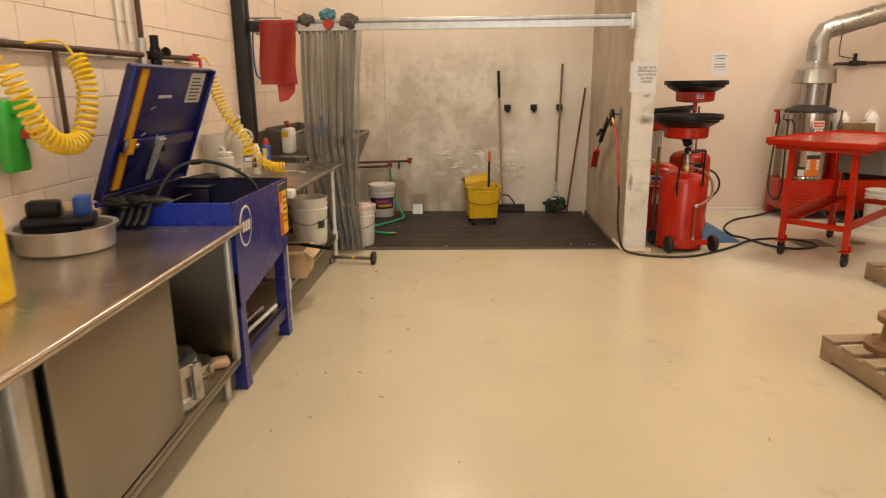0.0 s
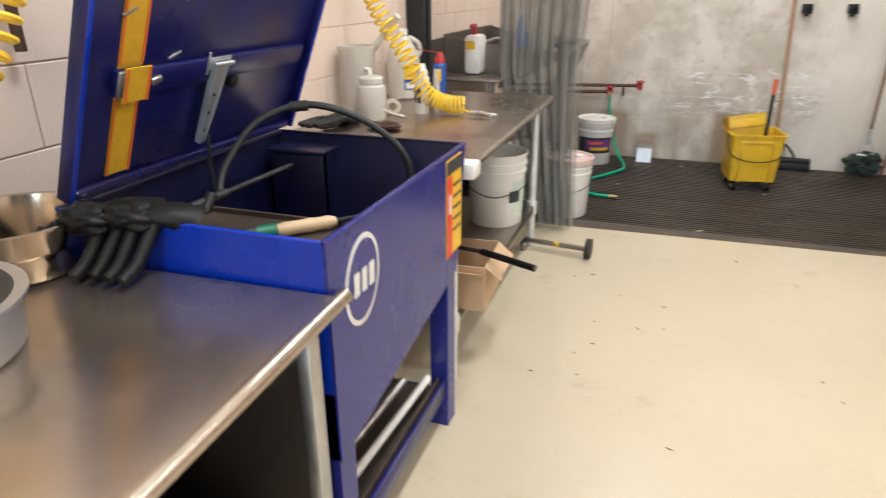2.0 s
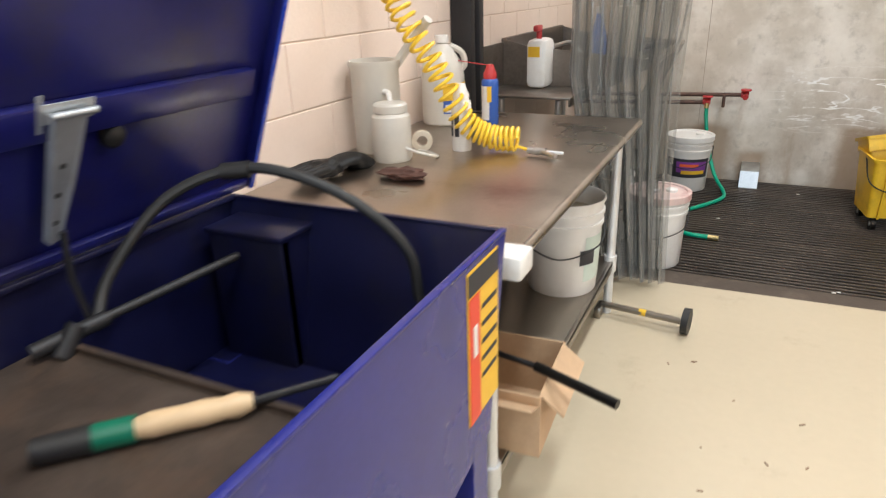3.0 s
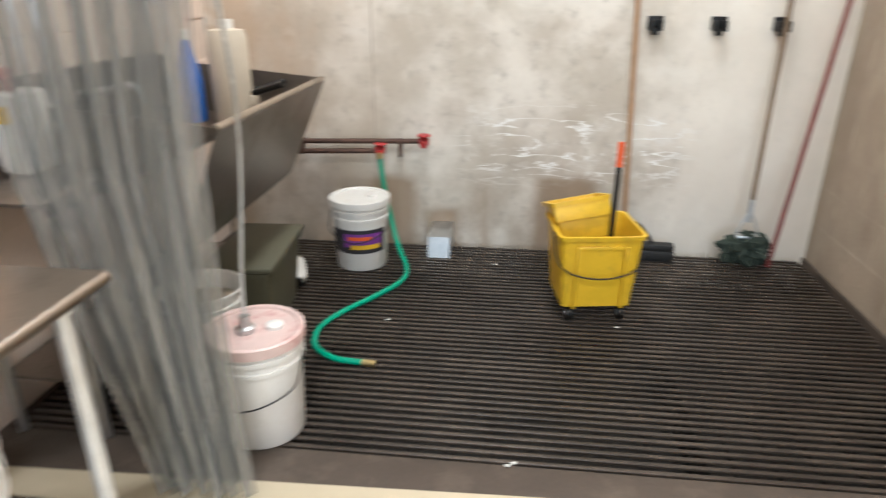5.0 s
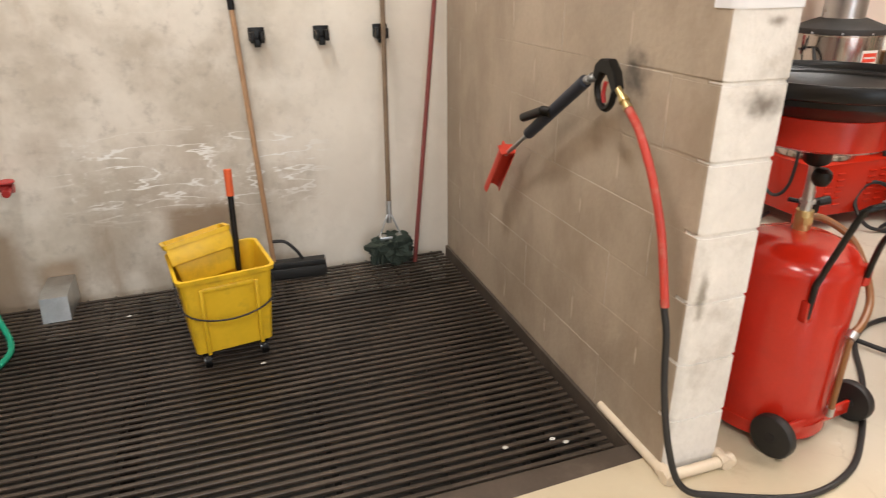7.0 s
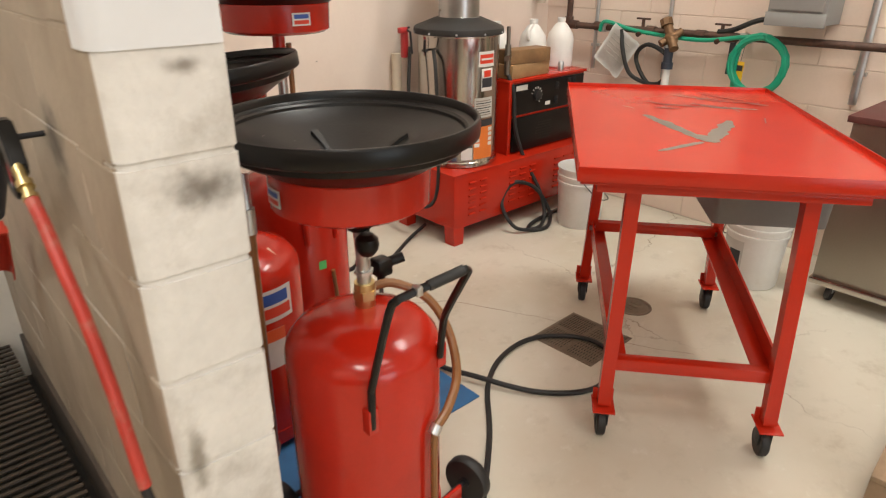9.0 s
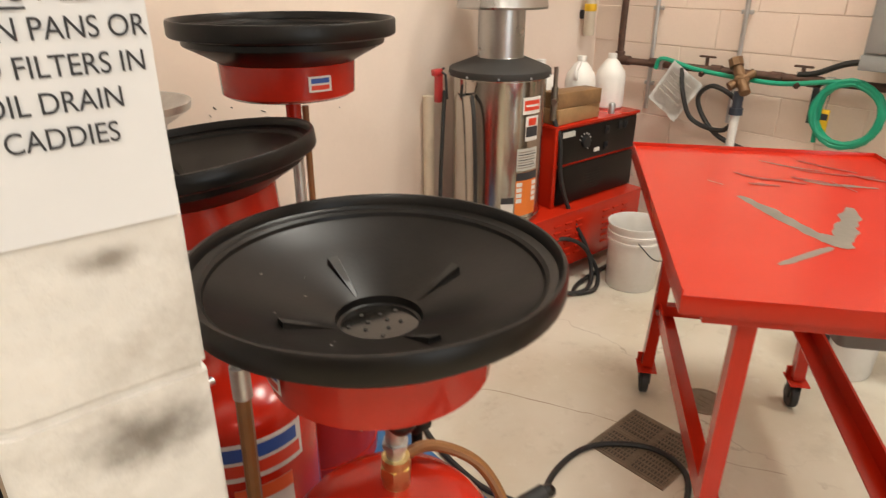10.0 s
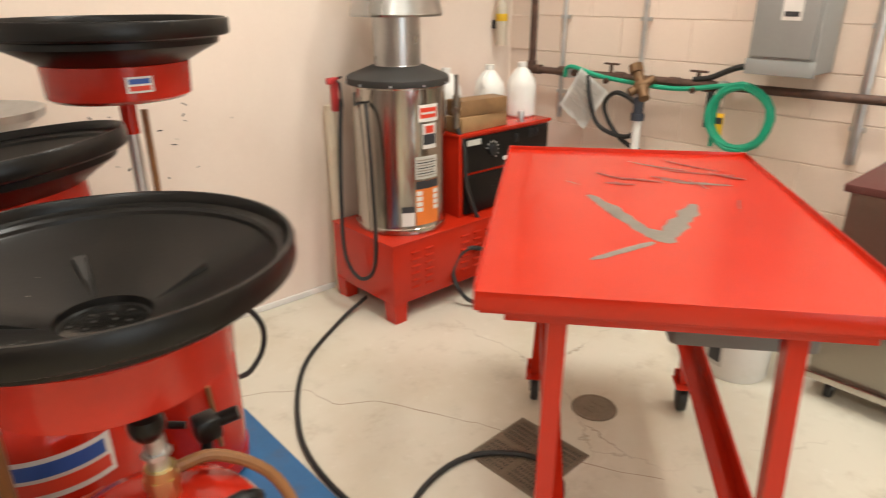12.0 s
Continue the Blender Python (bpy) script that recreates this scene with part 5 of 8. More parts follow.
# ---- used oil drain caddies ----
M_AMBER = node_mat("amber_oil_hose", (0.22, 0.095, 0.03), 0.35, var=0.15, scale=15, bump=0.05)
M_LABEL = node_mat("white_paper_label", (0.72, 0.70, 0.66), 0.45, var=0.05, scale=20, bump=0.02)
M_NAVYINK = node_mat("blue_print", (0.03, 0.09, 0.36), 0.45, var=0.1, bump=0)
M_CREAML = node_mat("cream_label", (0.75, 0.55, 0.35), 0.45, var=0.08, bump=0)
M_OIL = node_mat("wet_oil", (0.008, 0.007, 0.006), 0.06, var=0.1, bump=0)


def patch_on(r, a0, a1, z0, z1, n=16, c=(0, 0)):
    """A thin label bent round an upright cylinder; angles in degrees."""
    bm = bmesh.new()
    rows = [[bm.verts.new((c[0] + r * math.cos(radians(a0 + (a1 - a0) * i / n)), c[1] + r * math.sin(radians(a0 + (a1 - a0) * i / n)), z)) for i in range(n + 1)] for z in (z0, z1)]
    for i in range(n):
        bm.faces.new((rows[0][i], rows[0][i + 1], rows[1][i + 1], rows[1][i]))
    return bm


def drain_pan(parent, z, tilt=0, off=(0, 0), lean=0, mark=None, R=0.31):
    m = Matrix.Translation((*off, z)) @ Matrix.Rotation(radians(tilt), 4, "X") @ Matrix.Rotation(radians(lean), 4, "Y")
    k = R / 0.31
    dish = [(0.0, -0.134), (0.08, -0.134), (0.19, -0.110), (0.225, -0.090), (0.268, -0.068), (0.273, -0.064), (0.274, -0.050), (0.278, -0.046), (0.299, -0.044), (0.304, -0.041), (0.306, -0.036), (0.306, -0.005), (0.303, 0.0), (0.298, 0.0), (0.294, -0.006), (0.292, -0.019), (0.286, -0.023), (0.278, -0.024), (0.272, -0.029), (0.270, -0.036), (0.266, -0.039), (0.20, -0.066), (0.074, -0.112), (0.071, -0.124), (0.066, -0.126), (0, -0.126)]
    pan = part("pan", moved(lathe([(r * k, zz) for r, zz in dish], 64), m), M_BLACK, parent, "round black plastic drain pan")
    part("screen", moved(lathe([(0.064, -0.1255), (0.05, -0.1245), (0, -0.1245)], 28), m), M_OIL, pan, "wet oily strainer")
    # holes are small black caps, their inner dark painted on
    for i in range(10):
        a, r = i * 2.4, 0.015 + 0.004 * i
        part("screen_hole_shade", moved(lathe([(0, -0.1230), (0.004, -0.1230), (0.004, -0.1242)], 6, (r * math.cos(a), r * math.sin(a), 0)), m), M_PIT, pan)
    for a in (85, 0, 174, -96):
        rot = Matrix.Rotation(radians(a), 4, "Z")
        # a raised wedge; a near-black sheet on top paints the shade in its mouth
        w0, w1, r0, r1 = 0.005, 0.012, 0.078, 0.165
        zc = lambda r: -0.112 + (r - 0.074) * 0.365
        bm = bmesh.new()
        low = [bm.verts.new(q) for q in ((r0, -w0, zc(r0)), (r1, -w1, zc(r1)), (r1, w1, zc(r1)), (r0, w0, zc(r0)))]
        top = [bm.verts.new(q) for q in ((r0, -w0 * 0.6, zc(r0) + 0.001), (r1, -w1 * 0.8, zc(r1) + 0.011), (r1, w1 * 0.8, zc(r1) + 0.011), (r0, w0 * 0.6, zc(r0) + 0.001))]
        bm.faces.new(top)
        for q in range(4):
            bm.faces.new((low[q], low[(q + 1) % 4], top[(q + 1) % 4], top[q]))
        bmesh.ops.recalc_face_normals(bm, faces=bm.faces)
        part("slot_wedge", moved(bm, m @ rot), M_BLACK, pan)
        mouth = bmesh.new()
        zt = lambda r: zc(r) + 0.0018 + 0.010 * (r - r0) / (r1 - r0)
        mouth.faces.new([mouth.verts.new(q) for q in ((0.112, -0.0035, zt(0.112)), (r1, -w1 * 0.74, zt(r1)), (r1, w1 * 0.74, zt(r1)), (0.112, 0.0035, zt(0.112)))])
        part("slot_mouth_shade", moved(mouth, m @ rot), M_PIT, pan)
    part("bowl", moved(lathe([(0, -0.222), (0.06, -0.218), (0.168, -0.206), (0.184, -0.196), (0.188, -0.112), (0.184, -0.106)], 48), m), M_RED, parent)
    for a in ([mark] if mark is not None else []):
        part("bowl_label", moved(patch_on(0.1895, a - 10, a + 10, -0.175, -0.135), m), M_LABEL, parent, "small white and blue label")
        part("bowl_label_print", moved(patch_on(0.1902, a - 8, a + 8, -0.153, -0.140), m), M_NAVYINK, parent)
        part("bowl_label_print", moved(patch_on(0.1902, a - 8, a + 8, -0.170, -0.158), m), M_DECALR, parent)
    return pan


def tank(parent, top=0.70, R=0.2):
    part("tank", lathe([(0, 0.075), (R - 0.012, 0.075), (R, 0.085), (R, top - 0.09), (R - 0.006, top - 0.065), (R - 0.03, top - 0.035), (R * 0.55, top - 0.008), (0.05, top), (0, top)], 56), M_RED, parent)
    part("skirt", lathe([(R - 0.02, 0.035), (R + 0.004, 0.035), (R + 0.004, 0.085), (R - 0.02, 0.085)], 56), M_RED, parent)


def wheels(parent, spots, r=0.066):
    for x, y, a in spots:
        d = Vector((math.cos(radians(a)), math.sin(radians(a)), 0))
        c = Vector((x, y, r))
        w = part("wheel", join(moved(lathe([(0, -0.02), (r - 0.014, -0.02), (r - 0.004, -0.018), (r, -0.011), (r, 0.011), (r - 0.004, 0.018), (r - 0.014, 0.02), (0, 0.02)], 28), Matrix.Translation(c) @ d.to_track_quat("Z", "Y").to_matrix().to_4x4())), M_RUBBER, parent)
        part("hub", rod(c - d * 0.024, c + d * 0.024, 0.018, 16), M_IRON, w)
    (x0, y0, _), (x1, y1, _) = spots[0], spots[1]
    part("axle", rod((x0, y0, r), (x1, y1, r), 0.009), M_IRON, parent)


ca = thing("oil_drain_caddy", (2.485, 6.625, 0), "red oil drain caddy with a round black pan and bent handle", "oil drain caddy", group="oil drain caddies behind the partition")
tank(ca)
wheels(ca, [(-0.145, -0.192, 12), (0.262, -0.135, 12)], 0.074)
wheels(ca, [(-0.20, 0.16, 10), (0.235, 0.19, 10)])
part("foot_plate", join(bm_box(0.30, 0.012, 0.05, (0.05, -0.185, 0.09), 0.003, rot=(0, 0, 6))), M_RED, ca)
part("brass_valve", join(rod((0.032, 0.026, 0.69), (0.032, 0.026, 0.765), 0.027, 20), rod((0.032, 0.026, 0.72), (0.032, 0.026, 0.745), 0.031, 6)), M_BRASS, ca)
part("stem", join(rod((0.032, 0.026, 0.76), (0.032, 0.026, 0.83), 0.018), rod((0.032, 0.026, 0.79), (0.032, 0.026, 0.80), 0.026, 6)), M_GALV, ca)
part("stem_tube", rod((0.032, 0.026, 0.80), (0.01, 0.012, 0.99), 0.016), M_GALV, ca)
part("knob", lathe([(0, 0.861), (0.018, 0.863), (0.027, 0.876), (0.030, 0.891), (0.027, 0.906), (0.015, 0.917), (0, 0.919)], 24, (0.014, -0.020, 0)), M_BLACK, ca)
part("handle", tube([(-0.108, -0.180, 0.50), (-0.108, -0.184, 0.60), (-0.108, -0.190, 0.63), (-0.108, -0.262, 0.850), (-0.100, -0.277, 0.880), (-0.085, -0.283, 0.888), (0.045, -0.314, 0.915), (0.062, -0.316, 0.912), (0.070, -0.306, 0.895), (0.096, -0.215, 0.755), (0.108, -0.188, 0.69), (0.114, -0.172, 0.60)], 0.0095, 10, 3), M_BLACK, ca, "black bent tube handle")
part("grip", tube([(-0.03, -0.297, 0.900), (0.052, -0.316, 0.917)], 0.0122, 12), M_RUBBER, ca)
part("clamp", bm_box(0.016, 0.022, 0.022, (-0.055, -0.291, 0.895), 0.003), M_GALV, ca)
part("handle_bracket", bm_box(0.03, 0.03, 0.07, (-0.106, -0.172, 0.52), 0.004), M_RED, ca)
part("handle_bracket", bm_box(0.03, 0.03, 0.07, (0.122, -0.158, 0.60), 0.004), M_RED, ca)
part("drain_hose", tube([(0.06, 0.06, 0.72), (0.14, 0.05, 0.715), (0.22, 0.0, 0.66), (0.245, -0.06, 0.575), (0.205, -0.14, 0.49), (0.125, -0.192, 0.445), (0.062, -0.213, 0.425)], 0.0125, 10, 5), M_AMBER, ca, "amber rubber drain hose")
part("sight_tube", tube([(0.075, -0.211, 0.430), (0.058, -0.215, 0.40), (0.056, -0.216, 0.34), (0.056, -0.216, 0.14)], 0.010, 10, 4), M_AMBER, ca)
part("fitting", rod((0.052, -0.216, 0.415), (0.070, -0.212, 0.432), 0.016), M_GALV, ca)
part("fitting", rod((0.056, -0.214, 0.12), (0.056, -0.214, 0.15), 0.014), M_GALV, ca)
part("air_valve", join(bm_box(0.05, 0.05, 0.05, (0.155, 0.12, 0.735), 0.008), rod((0.155, 0.12, 0.74), (0.215, 0.095, 0.755), 0.015), rod((0.12, 0.13, 0.75), (0.09, 0.15, 0.755), 0.008), rod((0.14, 0.10, 0.68), (0.155, 0.12, 0.735), 0.012)), M_BLACK, ca)
M_ALUD = node_mat("dried_spatter", (0.26, 0.24, 0.21), 0.6, var=0.2)
drain_pan(ca, 1.203, mark=174, off=(-0.007, 0.004), R=0.302)
part("spatter", join(*[lump(random.uniform(0.0008, 0.0016), 30 + i, 1.6, 1.0, 0.3, 0.4, 2, (rr_ * math.cos(aa), rr_ * math.sin(aa), 1.203 - 0.1118 + 0.365 * (rr_ - 0.074))) for i, (rr_, aa) in enumerate([(0.10 + 0.12 * random.random(), 6.28 * random.random()) for _ in range(14)])]), M_ALUD, ca, "pale dried spatter in the pan")
part("bowl_neck", rod((0.02, 0.015, 0.94), (0.0, 0, 0.985), 0.04, 20), M_BLACK, ca)

cb = thing("oil_drain_caddy", (2.435, 7.25, 0), "red oil drain caddy with a tilted black pan and paper labels", "oil drain caddy", group="oil drain caddies behind the partition")
tank(cb, 0.71)
wheels(cb, [(-0.20, 0.16, 0), (0.20, 0.16, 0)])
part("stem", rod((0.02, 0.08, 0.70), (0.025, 0.15, 1.0), 0.018), M_GALV, cb)
drain_pan(cb, 1.225, -5, (0.025, 0.15), -5)
part("maker_label", patch_on(0.2012, -128, -64, 0.495, 0.605), M_LABEL, cb, "white maker's label with blue and red bars")
part("label_bar", patch_on(0.2022, -123, -69, 0.555, 0.593), M_NAVYINK, cb)
part("label_bar", patch_on(0.2022, -125, -67, 0.510, 0.545), M_DECALR, cb)
part("warning_label", patch_on(0.2012, -118, -76, 0.33, 0.47), M_LABEL, cb)
part("label_bar", patch_on(0.2022, -118, -76, 0.428, 0.47), M_ORANGE, cb)
part("top_label", moved(bm_box(0.09, 0.04, 0.0015, (0, 0, 0), 0), Matrix.Translation((0.03, -0.13, 0.683)) @ Matrix.Rotation(radians(26), 4, "X") @ Matrix.Rotation(radians(15), 4, "Z")), M_CREAML, cb)
part("hose_coupling", join(rod((-0.130, -0.43, 0.905), (-0.130, -0.43, 0.970), 0.018), rod((-0.130, -0.43, 0.96), (-0.122, -0.41, 1.05), 0.013)), M_GALV, cb)
part("valve", join(rod((-0.12, -0.12, 0.66), (-0.12, -0.12, 0.77), 0.012), rod((-0.155, -0.13, 0.745), (-0.08, -0.11, 0.745), 0.010), rod((-0.12, -0.12, 0.725), (-0.12, -0.12, 0.76), 0.018, 6)), M_GALV, cb)
part("valve_cap", lathe([(0.017, 0.77), (0.018, 0.795), (0.014, 0.80), (0, 0.80)], 14, (-0.12, -0.12, 0)), M_YELLOW, cb, "yellow plastic cap")
part("suction_hose", tube([(-0.130, -0.43, 0.92), (-0.136, -0.43, 0.6), (-0.135, -0.42, 0.35), (-0.11, -0.36, 0.16), (-0.04, -0.22, 0.06)], 0.0145, 10, 5), M_AMBER, cb)

cc = thing("oil_drain_caddy", (2.83, 7.565, 0), "tall red oil drain caddy with a raised round black pan", "oil drain caddy", group="oil drain caddies behind the partition")
tank(cc, 0.80)
wheels(cc, [(-0.2, 0.16, 0), (0.2, 0.16, 0)])
part("stem", rod((0.012, 0.012, 0.79), (0.012, 0.012, 1.19), 0.017), M_GALV, cc)
part("stem_guide", rod((0.06, 0.03, 0.79), (0.06, 0.03, 1.24), 0.010), M_AMBER, cc)
part("collar", rod((0.012, 0.012, 1.18), (0.012, 0.012, 1.275), 0.022), M_RED, cc)
part("hold_label", patch_on(0.2012, -97, -88, 0.44, 0.475), node_mat("green_sticker", (0.10, 0.5, 0.12), 0.5), cc)
part("handle", join(tube([(-0.06, -0.19, 0.55), (-0.07, -0.21, 0.78), (0.05, -0.21, 0.80), (0.06, -0.19, 0.55)], 0.011, 8, 4)), M_RED, cc)
part("sight_tube", tube([(0.028, -0.212, 0.43), (0.036, -0.214, 0.32), (0.044, -0.212, 0.20)], 0.008, 8, 4), M_AMBER, cc, "amber sight tube")
part("air_line", tube([(0.20, -0.04, 0.60), (0.26, -0.05, 0.555), (0.297, -0.065, 0.476), (0.285, -0.065, 0.39), (0.235, -0.065, 0.33), (0.20, -0.05, 0.31)], 0.010, 8, 5), M_RUBBER, cc, "black rubber air line")
drain_pan(cc, 1.492, mark=-92)

cd = thing("drain_funnel", (2.52, 8.22, 0), "grey galvanised drain drum with a wide open funnel", "drain drum")
part("drum", lathe([(0, 0), (0.14, 0), (0.145, 0.01), (0.145, 1.0), (0.135, 1.01), (0, 1.01)], 36), M_GALV, cd)
part("funnel", lathe([(0.14, 1.0), (0.15, 1.12), (0.235, 1.175), (0.24, 1.20), (0.228, 1.20), (0.14, 1.13), (0, 1.10)], 44), M_GALV, cd)

M_MAT = node_mat("blue_floor_mat", (0.03, 0.13, 0.30), 0.6, var=0.15, scale=10, bump=0.15, dirt=(0.08, 0.10, 0.13), dirt_amount=0.5, dirt_scale=8)
tagged(part("floor_mat", join(box2((2.27, 6.815, 0.0005), (3.128, 7.76, 0.006), 0.002)), M_MAT), "blue rubber mat under the drain caddies", "mat")


# ---- red tear-down table ----
tt = new("steel_work_table")
tagged(tt, "red painted steel tear-down table on casters, paint worn off the top", "work table")
tt.matrix_world = table_frame()
TL, TW, TH = 1.262, 0.845, 1.015
part("tabletop", box2((0.004, -TW + 0.004, TH - 0.02), (TL - 0.004, -0.004, TH - 0.014)), M_REDT, tt)
for ap_a, ap_b in (((0, -TW, TH - 0.055), (0.004, 0, TH - 0.012)), ((0.004, -0.004, TH - 0.055), (TL, 0, TH)), ((0.004, -TW, TH - 0.055), (TL, -TW + 0.004, TH)), ((TL - 0.004, -TW + 0.004, TH - 0.055), (TL, -0.004, TH))):
    part("apron", box2(ap_a, ap_b, 0.0015), M_REDT, tt)
part("lower_plate", box2((0.012, -TW + 0.01, TH - 0.066), (TL - 0.012, -0.01, TH - 0.0555), 0.002), M_REDT, tt)
for fx in (0.05, TL - 0.09):
    part("subframe", box2((fx, -TW + 0.06, TH - 0.10), (fx + 0.04, -0.06, TH - 0.067), 0.003), M_REDT, tt)
LEGS = [(0.125, 0.165, 0.13, 0.175), (0.10, 0.69, 0.13, 0.66), (1.10, 0.145, 1.05, 0.18), (1.11, 0.72, 1.05, 0.67)]
for bu, bv, tu, tv in LEGS:
    a, b = Vector((tu, -tv, TH - 0.022)), Vector((bu, -bv, 0.14))
    kn = Vector((tu + (bu - tu) * 0.75, -(tv + (bv - tv) * 0.75), 0.34))
    leg = part("leg", tube([a, kn, b], 0.03, 4), M_REDT, tt)
    part("caster_plate", join(bm_box(0.10, 0.075, 0.006, (b.x, b.y, 0.128), 0.002), bm_box(0.006, 0.07, 0.05, (b.x + 0.03, b.y, 0.15), 0.002)), M_REDT, leg)
    part("caster_fork", join(bm_box(0.045, 0.004, 0.07, (b.x + 0.01, b.y - 0.02, 0.085), 0.001), bm_box(0.045, 0.004, 0.07, (b.x + 0.01, b.y + 0.02, 0.085), 0.001), rod((b.x, b.y, 0.11), (b.x, b.y, 0.127), 0.02)), M_IRON, leg)
    part("caster_wheel", moved(lathe([(0, -0.015), (0.045, -0.015), (0.05, -0.01), (0.05, 0.01), (0.045, 0.015), (0, 0.015)], 22), Matrix.Translation((b.x + 0.015, b.y, 0.05)) @ Matrix.Rotation(radians(90), 4, "X")), M_RUBBER, leg)


def lerp_leg(i, z):
    bu, bv, tu, tv = LEGS[i]
    f = (TH - z) / (TH - 0.14)
    return Vector((tu + (bu - tu) * f, -(tv + (bv - tv) * f), z))


for i, k, z0, z1 in ((0, 1, 0.305, 0.305), (2, 3, 0.405, 0.405)):
    a, b = lerp_leg(i, z0), lerp_leg(k, z1)
    part("cross_rail", join(box2((a.x - 0.02, b.y, z0 - 0.022), (a.x + 0.02, a.y, z0 + 0.022), 0.003)), M_REDT, tt)
for i, k in ((0, 2), (1, 3)):
    a, b = lerp_leg(i, 0.330), lerp_leg(k, 0.405)
    d = (b - a).normalized()
    s = -1 if i == 0 else 1
    L = (b - a).length
    m = Matrix.Translation((a + b) / 2) @ d.to_track_quat("X", "Z").to_matrix().to_4x4()
    part("side_rail", moved(join(box2((-L / 2, -0.004, -0.035), (L / 2, 0.004, 0.035)), box2((-L / 2, s * 0.004, -0.035), (L / 2, s * 0.06, -0.028))), m), M_REDT, tt)
    for e in (-L / 2 + 0.03, L / 2 - 0.03):
        part("bolt", moved(rod((e, -0.012, 0), (e, 0.012, 0), 0.011, 6), m), M_GALV, tt)
part("drawer", join(tapered(0.42, 0.35, 0.44, 0.37, 0, 0.19)), node_mat("grey_drawer", (0.16, 0.155, 0.15), 0.5, var=0.1), tt, "grey steel drawer under the top").matrix_local = Matrix.Translation((0.525, -0.635, TH - 0.275))
part("drawer_label", bm_box(0.06, 0.002, 0.06, (0.62, -0.8245, TH - 0.15)), M_DECALY, tt)
M_BARE = node_mat("worn_bare_steel", (0.22, 0.20, 0.17), 0.5, 0.4, var=0.2, scale=20, bump=0.1)
M_SCUFF = node_mat("dark_scuff", (0.24, 0.045, 0.035), 0.5, var=0.2, scale=20)


def blotch(path, width, mat, seed, name="worn_patch"):
    lift = TH - 0.0136 + seed * 0.00008
    """An irregular worn streak along a line of (u, v) points on the table top."""
    pts = curve([(u, -v, 0) for u, v in path], 8)
    bm = bmesh.new()
    left, right = [], []
    for i, q in enumerate(pts):
        d = (pts[min(i + 1, len(pts) - 1)] - pts[max(i - 1, 0)]).normalized()
        nrm = Vector((-d.y, d.x, 0))
        w = width * math.sin(math.pi * (0.06 + 0.88 * i / (len(pts) - 1))) ** 0.6
        left.append(bm.verts.new(q + nrm * w * (0.75 + 0.5 * noise.noise(Vector((i * 0.22, seed, 0)))) + Vector((0, 0, lift))))
        right.append(bm.verts.new(q - nrm * w * (0.75 + 0.5 * noise.noise(Vector((i * 0.26, seed + 9, 0)))) + Vector((0, 0, lift))))
    for i in range(len(pts) - 1):
        bm.faces.new((left[i], right[i], right[i + 1], left[i + 1]))
    part(name, bm, mat, tt)


blotch([(0.70, 0.262), (0.62, 0.300), (0.53, 0.335), (0.43, 0.375), (0.34, 0.412)], 0.030, M_BARE, 1)
blotch([(0.33, 0.42), (0.40, 0.445), (0.48, 0.478), (0.56, 0.515), (0.65, 0.548)], 0.036, M_BARE, 4)
blotch([(0.33, 0.395), (0.31, 0.37), (0.25, 0.30), (0.20, 0.24)], 0.015, M_BARE, 7)
blotch([(0.42, 0.39), (0.37, 0.42), (0.33, 0.43)], 0.040, M_BARE, 11)
blotch([(0.90, 0.50), (0.87, 0.56), (0.865, 0.62), (0.855, 0.70)], 0.016, M_BARE, 13)
blotch([(1.03, 0.51), (1.00, 0.58), (0.985, 0.66), (0.98, 0.74)], 0.011, M_SCUFF, 15)
blotch([(0.835, 0.32), (0.83, 0.36), (0.824, 0.41)], 0.016, M_SCUFF, 17)
blotch([(0.93, 0.47), (0.90, 0.53), (0.88, 0.57)], 0.018, M_SCUFF, 19)

for k, path in enumerate(([(1.12, 0.42), (1.06, 0.50), (1.02, 0.60)], [(1.15, 0.55), (1.08, 0.62), (1.02, 0.70)], [(0.95, 0.30), (0.90, 0.36), (0.88, 0.44), (0.86, 0.50)], [(0.84, 0.20), (0.80, 0.24)], [(0.62, 0.66), (0.70, 0.68)], [(1.0, 0.66), (0.95, 0.72), (0.93, 0.76)], [(0.55, 0.30), (0.50, 0.33)], [(0.90, 0.58), (0.80, 0.62)])):
    blotch(path, 0.007 + 0.003 * (k % 3), M_SCUFF if k % 3 else M_BARE, 21 + 2 * k)
# ---- hot pressure washer in the corner ----
hw = thing("hot_pressure_washer", (0, 0, 0), "red hot-water pressure washer with a stainless boiler and flue", "pressure washer")
HX0, HX1, HY0, HY1 = 4.005, 5.24, 7.90, 8.42
base = part("base", join(box2((HX0, HY0, 0.10), (HX1, HY1, 0.42), 0.006), box2((HX0 - 0.004, HY0 - 0.004, 0.415), (HX1 + 0.004, HY1, 0.425), 0.003)), M_REDT, hw)
for xx in (HX0 + 0.04, HX1 - 0.04):
    for yy in (HY0 + 0.04, HY1 - 0.05):
        part("foot", moved(extrude_poly([(-0.035, 0.0), (0.035, 0.0), (0.042, 0.11), (-0.042, 0.11)], 0.08, "y"), Matrix.Translation((xx, yy, 0))), M_REDT, hw)
louvre = mesh_of("louvre", moved(lathe([(0, -0.028), (0.006, -0.026), (0.008, 0), (0.006, 0.026), (0, 0.028)], 10), Matrix.Rotation(radians(90), 4, "Y")), M_REDT)
for g in (0.14, 0.23, 0.48, 0.57, 0.66, 0.90, 0.99, 1.08):
    for i in range(6):
        ob = new("louvre", louvre)
        ob.parent = base
        ob.location = (HX0 + g, HY0 - 0.002, 0.17 + i * 0.038)
